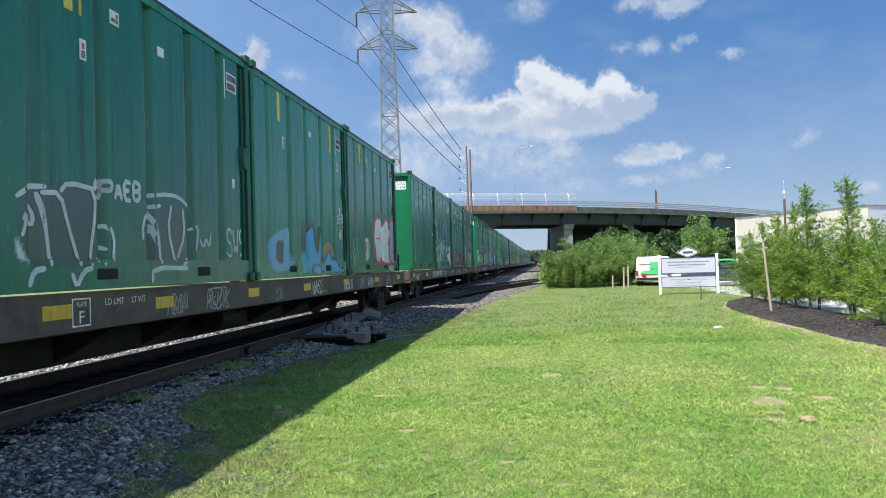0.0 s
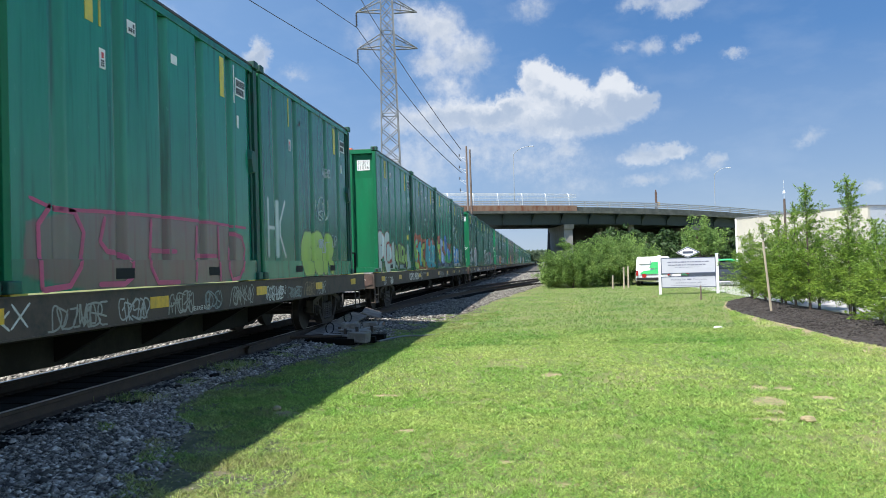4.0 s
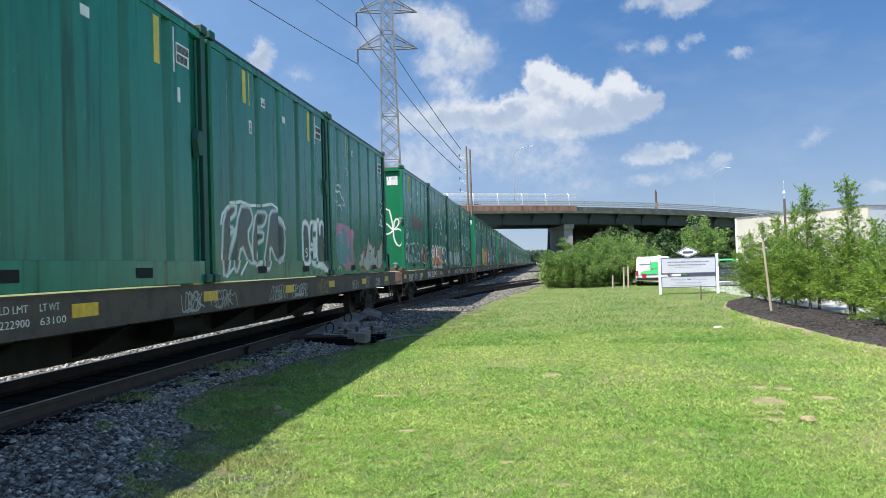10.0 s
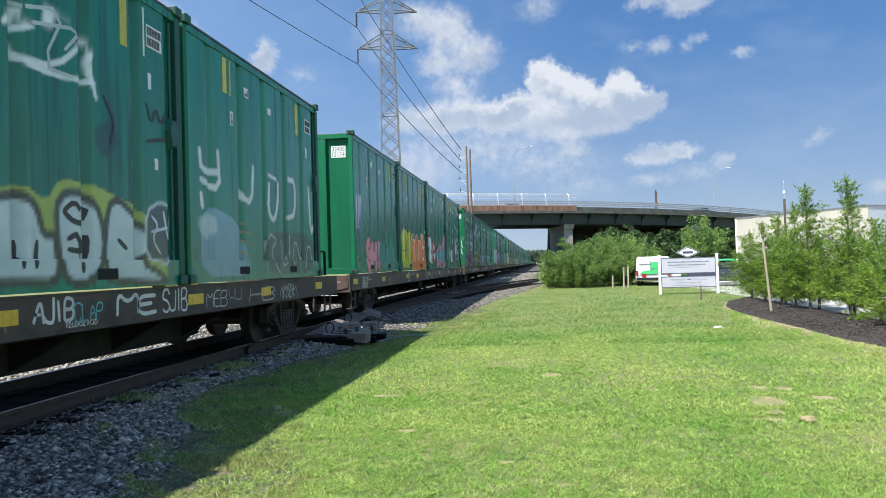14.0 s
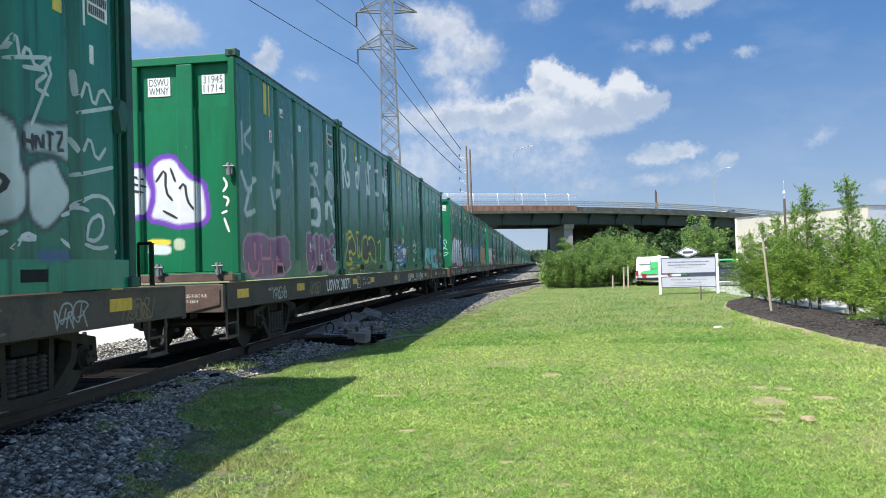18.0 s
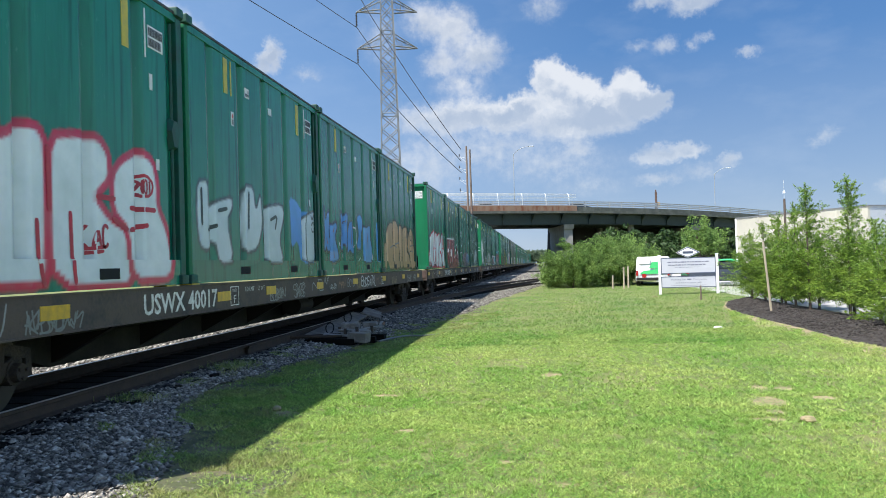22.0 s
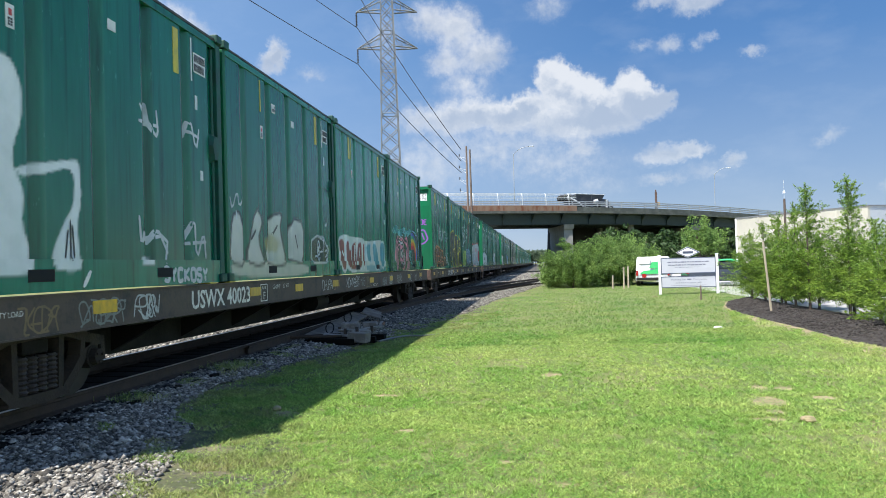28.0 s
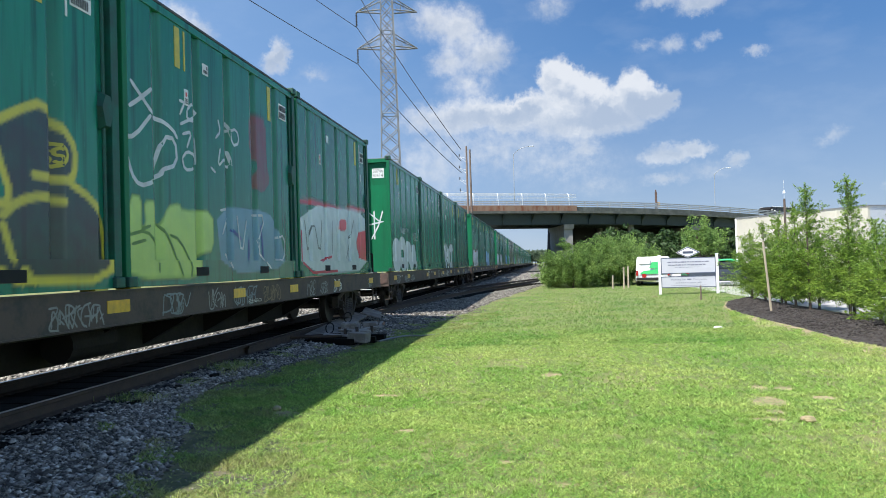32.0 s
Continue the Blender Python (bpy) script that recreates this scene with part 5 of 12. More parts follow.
    L(math_("MULTIPLY_ADD", n3.outputs[0], 1.1, math_("SUBTRACT", math_("MULTIPLY", lit, -1.0), 0.62)), shade.inputs["Value"])
    col = nt.nodes.new("ShaderNodeMix")
    col.data_type = "RGBA"
    col.inputs["A"].default_value, col.inputs["B"].default_value = (0.195, 0.232, 0.295, 1), (0.365, 0.375, 0.395, 1)
    L(shade.outputs[0], col.inputs["Factor"])
    both = nt.nodes.new("ShaderNodeMix")
    both.data_type = "RGBA"
    L(alpha.outputs[0], both.inputs["Factor"])
    L(bright.outputs["Result"], both.inputs["A"])
    L(col.outputs["Result"], both.inputs["B"])
    edge = nt.nodes.new("ShaderNodeMapRange")
    edge.inputs["From Min"].default_value, edge.inputs["From Max"].default_value = 30.4, 28.0
    edge.inputs["To Max"].default_value = 0.93
    L(sep.outputs[1], edge.inputs["Value"])
    em = nt.nodes.new("ShaderNodeEmission")
    L(both.outputs["Result"], em.inputs["Color"])
    tr = nt.nodes.new("ShaderNodeBsdfTransparent")
    mx = nt.nodes.new("ShaderNodeMixShader")
    L(edge.outputs[0], mx.inputs[0])
    L(tr.outputs[0], mx.inputs[1])
    L(em.outputs[0], mx.inputs[2])
    out = nt.nodes.new("ShaderNodeOutputMaterial")
    L(mx.outputs[0], out.inputs["Surface"])
    me = soup("cloud_backdrop", vs, fs, m_)
    lay = me.uv_layers.new(name="sky")
    lay.data.foreach_set("uv", [c for lp in me.loops for c in uv[lp.vertex_index]])
    ob = new("cloud_backdrop", me)
    tagged(ob, "white fair-weather cumulus clouds drifting in a blue sky", "clouds", kind="structure")
    return ob


# ---- the train ----
CW, CL, CH = 1.295, 6.06, 3.60
PITCH, CAR_STEP, DECK = 6.35, 28.367, 1.155
LONG = 6.26 / 6.06
GROOVES = ((0.74, 0.06), (1.84, 0.14), (2.86, 0.14), (3.90, 0.14), (4.90, 0.14))


def side_depth(y):
    """How far the pressed side wall lies behind its outer face at y."""
    for g, d in GROOVES:
        k = y - g
        if -0.03 < k < 0.0:
            return d * (1 + k / 0.03)
        if 0.0 <= k <= 0.09:
            return d
        if 0.09 < k < 0.20:
            return d * (1 - (k - 0.09) / 0.11)
    return 0.0


def side_breaks():
    out = [0.10]
    for g, d in GROOVES:
        out += [g - 0.03, g, g + 0.09, g + 0.20]
    return out + [5.62, 5.72]


def side_mesh(sign):
    bm = B()
    ys = side_breaks()
    cols = []
    for y in ys:
        x = sign * (CW - 0.03 - side_depth(y) - (0.07 if y > 5.7 else 0))
        cols.append([bm.verts.new((x, y, z)) for z in (0.30, 3.46)])
    x = sign * (CW - 0.10)
    cols.append([bm.verts.new((x, 5.96, z)) for z in (0.30, 3.46)])
    for a, b in zip(cols, cols[1:]):
        f = (a[0], b[0], b[1], a[1])
        bm.faces.new(f if sign > 0 else f[::-1])
    return mesh_of("side_wall", bm, GREEN)


def end_mesh(front):
    bm = B()
    box(bm, -CW + .1, CW - .1, .10, .14, .14, 3.46)
    return mesh_of("end_wall", bm, GREEN_END if front else GREEN)


def bmesh_box(name, dims, material, bevel=.008):
    return mesh_of(name, box(B(), *dims, bevel), material)


def hexagon(w, h, x0, x1):
    """A six-sided cast plate standing on the wall."""
    bm = B()
    ring = ((-w, .04), (-w * .45, h), (w * .45, h), (w, .04), (w * .45, -h), (-w * .45, -h))
    a = [bm.verts.new((x0, y, z)) for y, z in ring]
    b = [bm.verts.new((x1, y * .8, z * .8)) for y, z in ring]
    bm.faces.new(b)
    bm.faces.new(a[::-1])
    for i in range(6):
        bm.faces.new((a[i - 1], a[i], b[i], b[i - 1]))
    bmesh.ops.recalc_face_normals(bm, faces=bm.faces)
    return bm


CM = {
    "right": side_mesh(1), "left": side_mesh(-1), "front": end_mesh(True),
    "back": bmesh_box("end_wall", (-CW + .1, CW - .1, 5.95, 5.99, .14, 3.46), GREEN),
    "post": bmesh_box("corner_post", (-.05, .05, -.05, .05, .12, 3.52), GREEN_END),
    "post_back": bmesh_box("corner_post", (-.05, .05, -.07, .07, .12, 3.52), GREEN_DARK),
    "end_rib": bmesh_box("end_rib", (-.135, .135, 0.015, .11, .15, 3.46), GREEN_END, .02),
    "top_rail_end": bmesh_box("top_rail", (-CW + .1, CW - .1, .01, .13, 3.46, 3.58), GREEN_END),
    "top_rail_back": bmesh_box("top_rail", (-CW + .1, CW - .1, 5.93, 6.05, 3.46, 3.58), GREEN_DARK),
    "bottom_rail_end": bmesh_box("bottom_rail", (-CW + .1, CW - .1, 0, .13, 0.0, .15), GREEN_END),
    "bottom_rail_back": bmesh_box("bottom_rail", (-CW + .1, CW - .1, 5.93, 6.06, 0.0, .15), GREEN_DARK),
}
CM.update({
    "top_rail": bmesh_box("top_rail", (-.05, .05, .1, 5.96, 3.46, 3.56), GREEN),
    "bottom_rail": bmesh_box("bottom_rail", (-.05, .05, .1, 5.96, 0.0, .31), GREEN),
    "casting": bmesh_box("corner_casting", (-.09, .09, -.09, .09, -.06, .06), GREEN_DARK, .015),
    "roof": mesh_of("roof_cover", box(B(), -CW + .004, CW - .004, .05, 6.0, 3.562, 3.60, .01), TARP),
    "pocket": mesh_of("fork_pocket", box(B(), -.004, .004, -.19, .19, .10, .22), HOLE),
    "floor": mesh_of("floor_frame", box(B(), -1.2, 1.2, .15, 5.9, .02, .12), GREEN_DARK),
    "hole": mesh_of("casting_hole", rod(B(), (0, -.004, 0), (0, .004, 0), .035, n=10), HOLE),
    "hatch": mesh_of("orange_hatch", box(B(), -.22, .22, -.13, .13, 0, .10, .03), ORANGE_LID),
    "lock": mesh_of("lock_rod", rod(B(), (0, 0, .3), (0, 0, 3.4), .022, n=8), GREEN_DARK),
    "latch": mesh_of("latch_plate", hexagon(.13, .21, -.02, .06), GREEN_DARK),
})


def tape(z0, z1, y0, y1, material, name):
    x = CW - .03 - side_depth((y0 + y1) / 2) + .004
    return mesh_of(name, box(B(), x - .004, x + .003, y0, y1, z0, z1), material)


CM["tape_wide"] = tape(2.88, 3.42, 1.30, 1.44, YELLOW, "yellow_tape")
CM["tape_thin"] = tape(2.88, 3.42, 1.55, 1.59, YELLOW, "yellow_tape")
CM["tape_wide2"] = tape(2.80, 3.40, 4.66, 4.80, YELLOW, "yellow_tape")
CM["tape_thin2"] = tape(2.80, 3.40, 5.16, 5.19, WHITE, "white_tape")
CM["st_id"] = tape(2.94, 3.22, 5.24, 5.60, WHITE, "number_sticker")
CM["st_sq"] = tape(2.98, 3.14, 2.12, 2.30, WHITE, "white_sticker")
CM["st_sq2"] = tape(2.90, 3.02, 3.16, 3.32, WHITE, "white_sticker")
CM["st_mark"] = tape(2.42, 2.64, 1.55, 1.66, WHITE, "white_sticker")
CM["st_mark2"] = tape(2.42, 2.62, 5.26, 5.33, WHITE, "white_sticker")
CM["st_low"] = tape(.52, .70, 1.66, 2.02, WHITE, "white_sticker")
CM["st_tag"] = tape(1.44, 1.58, 5.38, 5.46, WHITE, "white_sticker")
CM["red_bar"] = tape(.565, .655, 1.70, 1.98, RED_INK, "red_print")
CM["red_bar"].transform(Matrix.Translation((.005, 0, 0)))
CM["ink_id1"] = None


def bars(name, y0, y1, z0, z1, rows, cols, seed, material=INK):
    """Rows of small print too small to read."""
    bm = B()
    rr = random.Random(seed)
    h = (z1 - z0) / rows
    x = CW - .03 - side_depth((y0 + y1) / 2) + .009
    for r in range(rows):
        w = (y1 - y0) / cols
        for c in range(cols):
            if rr.random() < .9:
                box(bm, x - .002, x + .001, y0 + w * c + w * .16, y0 + w * (c + .86), z1 - h * (r + .9), z1 - h * (r + .12))
    return mesh_of(name, bm, material)


CM["ink_id"] = bars("number_print", 5.25, 5.59, 2.95, 3.21, 2, 9, 1)
CM["ink_mark"] = bars("warning_mark", 1.575, 1.635, 2.53, 2.61, 1, 1, 3, RED_INK)
CM["ink_note"] = bars("small_print", 1.57, 1.64, 2.44, 2.52, 3, 2, 4)
CM["ink_sq"] = bars("small_print", 2.14, 2.28, 3.0, 3.12, 2, 3, 2)
del CM["ink_id1"]
CM["end_note"] = mesh_of("white_sticker", box(B(), -.16, .08, .094, .10, 2.10, 2.20), WHITE)


for me in CM.values():
    me.transform(Matrix.Diagonal((1, LONG, 1, 1)))


def make_container(seed, label, art=None, far=False):
    rr = random.Random(seed)
    c = empty("waste_container")
    tagged(c, label, "container", "containers on the flatcars")
    wall, rail = art or (CM["right"], None)
    part("side_wall", wall, None, c)
    if rail:
        part("sprayed_rail_face", rail, None, c, "bottom rail face with sprayed paint")
    part("side_wall", CM["left"], None, c)
    part("end_wall", CM["front"], None, c)
    part("end_wall", CM["back"], None, c)
    part("roof_cover", CM["roof"], None, c, "black tarpaulin cover")
    part("floor_frame", CM["floor"], None, c)
    for s in (-1, 1):
        for y in (.05, 5.99):
            p = part("corner_post", CM["post" if y < 1 else "post_back"], None, c)
            p.location = (s * (CW - .05), y * LONG, 0)
            for z in (.06, 3.60):
                k = part("corner_casting", CM["casting"], None, p)
                k.location = (0, .04 if y < 1 else -.02, z)
                if y < 1 and not far:
                    h = part("casting_hole", CM["hole"], None, p)
                    h.location = (0, -.055, z)
        part("top_rail", CM["top_rail"], None, c).location = (s * (CW - .06), 0, 0)
        part("bottom_rail", CM["bottom_rail"], None, c).location = (s * (CW - .06), 0, 0)
    for n in ("top_rail_end", "top_rail_back", "bottom_rail_end", "bottom_rail_back"):
        part(n[:n.index("_rail") + 5], CM[n], None, c)
    for x in (.46, -.46):
        part("end_rib", CM["end_rib"], None, c).location = (x, 0, 0)
    for y in (1.95, 4.30):
        part("fork_pocket", CM["pocket"], None, c, "dark fork pocket").location = (CW - .008, y * LONG, 0)
    lock = part("lock_rod", CM["lock"], None, c)
    lock.location = (CW - .03, 5.80 * LONG, 0)
    part("latch_plate", CM["latch"], None, lock).location = (0, .0, 1.95)
    if rr.random() < .55 or seed % 4 == 0:
        part("orange_hatch", CM["hatch"], None, c, "orange roof hatch").location = (rr.uniform(-.1, .5), .5, 3.60)
    for n in ("tape_wide", "tape_thin", "tape_wide2", "tape_thin2", "st_id", "ink_id", "st_sq", "ink_sq", "st_sq2", "st_mark", "st_mark2"):
        if far and n in ("tape_thin", "tape_thin2", "ink_id", "ink_sq", "st_sq2", "st_mark2"):
            continue
        if n in ("st_mark", "st_id", "ink_id") or rr.random() < .8:
            part(CM[n].name.split(".")[0], CM[n], None, c)
    if not far:
        part("warning_mark", CM["ink_mark"], None, c)
        part("small_print", CM["ink_note"], None, c)
    if rr.random() < .35:
        part("white_sticker", CM["st_low"], None, c)
        part("red_print", CM["red_bar"], None, c)
    if rr.random() < .5:
        part("white_sticker", CM["st_tag"], None, c)
    return c


def end_text(text, size, parent, x, z, w, material=INK, back=True, name="number_print"):
    """Print on the front end wall, facing -y."""
    vs, fs = letters(text, size, material)
    x0, x1 = min(v[0] for v in vs), max(v[0] for v in vs)
    k = w / (x1 - x0)
    me = soup(name, [(x + (v[0] - (x0 + x1) / 2) * k, 0.092, z + v[1]) for v in vs], fs, material)
    return part(name, me, material, parent)


STICKER_END = mesh_of("number_sticker", box(B(), -.19, .19, .094, .10, 2.98, 3.28), WHITE)


def end_labels(c, top, low):
    for x, a, b, wa, wb in ((0.0, "DSWU", "WMNY", .32, .33), (.91, top, low, .32, .32)):
        part("number_sticker", STICKER_END, None, c).location = (x, 0, 0)
        end_text(a, .17, c, x, 3.145, wa)
        end_text(b, .17, c, x, 3.005, wb)


# flatcar
def bearing():
    """Stepped axle bearing with an end cap and three bolts."""
    bm = rod(B(), (.96, 0, 0), (1.10, 0, 0), .125, n=18)
    rod(bm, (1.10, 0, 0), (1.17, 0, 0), .095, .085, 16)
    for k in range(3):
        a = k * 2.094 + .4
        rod(bm, (1.165, .055 * math.cos(a), .055 * math.sin(a)), (1.19, .055 * math.cos(a), .055 * math.sin(a)), .018, n=6)
    return bm


def flatcar_meshes():
    d = {}
    y0, y1 = -.53, 26.45
    bm = B()
    cut = [(1.20, .74), (1.335, .74), (1.335, .757), (1.315, .757), (1.315, 1.12), (1.33, 1.12), (1.33, 1.135), (1.20, 1.135), (1.20, 1.12), (1.29, 1.12), (1.29, .757), (1.20, .757)]
    ra, rb = [[bm.verts.new((x, y, z)) for x, z in cut] for y in (y0, y1)]
    for i in range(12):
        bm.faces.new((ra[i - 1], ra[i], rb[i], rb[i - 1]))
    bmesh.ops.recalc_face_normals(bm, faces=bm.faces)
    d["side_sill"] = mesh_of("side_sill", bm, STEEL_BROWN)
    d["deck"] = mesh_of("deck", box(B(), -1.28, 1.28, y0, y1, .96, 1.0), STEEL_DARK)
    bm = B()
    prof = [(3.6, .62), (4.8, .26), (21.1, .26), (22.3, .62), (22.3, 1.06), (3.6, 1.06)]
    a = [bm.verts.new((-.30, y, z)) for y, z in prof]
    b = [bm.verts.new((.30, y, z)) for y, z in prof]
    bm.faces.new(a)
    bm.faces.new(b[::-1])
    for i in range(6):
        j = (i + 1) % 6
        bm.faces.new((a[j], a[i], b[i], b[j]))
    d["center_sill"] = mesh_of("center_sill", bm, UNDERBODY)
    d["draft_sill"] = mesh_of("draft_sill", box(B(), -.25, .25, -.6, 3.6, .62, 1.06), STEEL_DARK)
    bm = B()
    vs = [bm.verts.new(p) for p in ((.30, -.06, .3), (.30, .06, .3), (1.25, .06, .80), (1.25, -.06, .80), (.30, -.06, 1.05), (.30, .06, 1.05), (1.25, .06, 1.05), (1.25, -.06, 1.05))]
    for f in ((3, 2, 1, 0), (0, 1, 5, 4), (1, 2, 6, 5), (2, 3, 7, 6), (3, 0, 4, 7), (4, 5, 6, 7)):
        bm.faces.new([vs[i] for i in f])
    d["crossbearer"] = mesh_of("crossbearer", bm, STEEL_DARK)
    bm = box(B(), -1.3, 1.3, -.62, -.50, .70, 1.12, .01)
    d["end_sill"] = mesh_of("end_sill", bm, STEEL_BROWN)
    bm = B()
    vs = [bm.verts.new(p) for p in ((.35, -.64, .62), (1.25, -.64, .82), (1.25, -.64, 1.08), (.35, -.64, 1.08))]
    bm.faces.new(vs)
    d["end_plate"] = mesh_of("end_plate", bm, PINK_STEEL)
    d["reflector"] = mesh_of("reflector", box(B(), 1.315, 1.322, -.23, .23, .90, 1.04), REFLECT)
    d["end_reflector"] = mesh_of("end_reflector", box(B(), -.17, .17, -.650, -.642, .84, 1.0), REFLECT)
    bm = B()
    rod(bm, (0, 0, 0), (0, -.55, 0), .09, n=8)
    box(bm, -.14, .14, -.82, -.5, -.16, .16, .04)
    d["coupler"] = mesh_of("coupler", bm, STEEL_DARK)
    bm = B()
    tube(bm, [(.35 + .1 * k / 8, -.5 - .6 * k / 8, .62 - .38 * math.sin(k / 8 * math.pi * .9)) for k in range(9)], .03)
    d["air_hose"] = mesh_of("air_hose", bm, RUBBER)
    bm = B()
    for yy in (.0, .42):
        rod(bm, (1.27, yy, .30), (1.27, yy, .78), .018, n=6)
    for zz in (.32, .52):
        rod(bm, (1.27, 0, zz), (1.27, .42, zz), .018, n=6)
    box(bm, 1.15, 1.30, -.01, .43, .29, .31)
    d["ladder"] = mesh_of("step_ladder", bm, STEEL_BROWN)
    bm = B()
    rod(bm, (.95, -.45, 1.1), (.95, -.45, 1.62), .03, n=6)
    rod(bm, (.78, -.45, 1.62), (.95, -.45, 1.62), .02, n=6)
    rod(bm, (.78, -.45, 1.1), (.78, -.45, 1.62), .02, n=6)
    d["brake_stand"] = mesh_of("brake_stand", bm, STEEL_DARK)
    bm = rod(B(), (.75, 12.2, .55), (.75, 13.1, .55), .20, n=14)
    d["air_tank"] = mesh_of("air_tank", bm, STEEL_DARK)
    bm = rod(B(), (1.0, 4, .70), (1.0, 22, .70), .02, n=6)
    d["brake_pipe"] = mesh_of("brake_pipe", bm, STEEL_DARK)
    d["pad"] = mesh_of("container_pad", box(B(), -.09, .09, -.12, .12, 1.10, 1.155), YELLOW)
    # truck: cast side frame, springs, bolster, wheelsets
    bm = B()

    def member(pts, w, x0=-.07, x1=.07):
        """A cast bar of width w along points (along, up)."""
        rows = []
        for i, (y, z) in enumerate(pts):
            p, q = pts[max(i - 1, 0)], pts[min(i + 1, len(pts) - 1)]
            l = math.hypot(q[0] - p[0], q[1] - p[1])
            ny, nz = -(q[1] - p[1]) / l * w / 2, (q[0] - p[0]) / l * w / 2
            rows.append([bm.verts.new(c) for c in ((x0, y + ny, z + nz), (x1, y + ny * .8, z + nz * .8), (x1, y - ny * .8, z - nz * .8), (x0, y - ny, z - nz))])
        for r, t in zip(rows, rows[1:]):
            for i in range(4):
                bm.faces.new((r[i - 1], r[i], t[i], t[i - 1]))
        bm.faces.new(rows[0])
        bm.faces.new(rows[-1][::-1])
    member([(-1.10, .56), (-.80, .62), (-.45, .71), (0, .73), (.45, .71), (.80, .62), (1.10, .56)], .13)
    for e in (-1, 1):
        member([(e * .98, .54), (e * .74, .44), (e * .56, .26), (e * .40, .13)], .13)
        member([(e * .34, .12), (e * .36, .68)], .10, -.06, .06)
        member([(e * 1.08, .60), (e * 1.10, .34)], .10)
        member([(e * .72, .60), (e * .70, .44)], .10)
    member([(-.46, .12), (-.2, .10), (.2, .10), (.46, .12)], .12)
    bmesh.ops.recalc_face_normals(bm, faces=bm.faces)
    d["side_frame"] = mesh_of("side_frame", bm, CAST_GRIME)
    # plate added behind the springs; its black stands for the shade inside the truck
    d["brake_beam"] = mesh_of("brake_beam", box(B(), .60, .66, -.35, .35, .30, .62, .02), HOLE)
    bm = B()
    ring = [(.068 if k % 2 else .046, .16 + .36 / 16 * k) for k in range(17)]
    rows = [[bm.verts.new((.02 + r * math.cos(i * math.pi / 5), r * math.sin(i * math.pi / 5), z)) for i in range(10)] for r, z in ring]
    for p, q in zip(rows, rows[1:]):
        for i in range(10):
            bm.faces.new((p[i - 1], p[i], q[i], q[i - 1]))
    d["spring"] = mesh_of("spring", bm, SPRING)
    d["bolster"] = mesh_of("bolster", box(B(), -1.05, 1.05, -.2, .2, .55, .72, .03), STEEL_DARK)
    d["bearing"] = mesh_of("bearing_cap", bearing(), CAST_GRIME)
    bm = B()
    for s in (-1, 1):
        rod(bm, (s * .69, 0, 0), (s * .82, 0, 0), .42, n=28)
        rod(bm, (s * .66, 0, 0), (s * .69, 0, 0), .445, n=28)
    rod(bm, (-1.05, 0, 0), (1.05, 0, 0), .08, n=10)
    for k in range(3):
        al = k * 2.094
        rod(bm, (.80, .18 * math.cos(al), .18 * math.sin(al)), (.825, .18 * math.cos(al), .18 * math.sin(al)), .04, n=6)
    d["wheelset"] = mesh_of("wheelset", bm, WHEEL_STEEL)
    return d


FM = flatcar_meshes()
SPINNERS = []


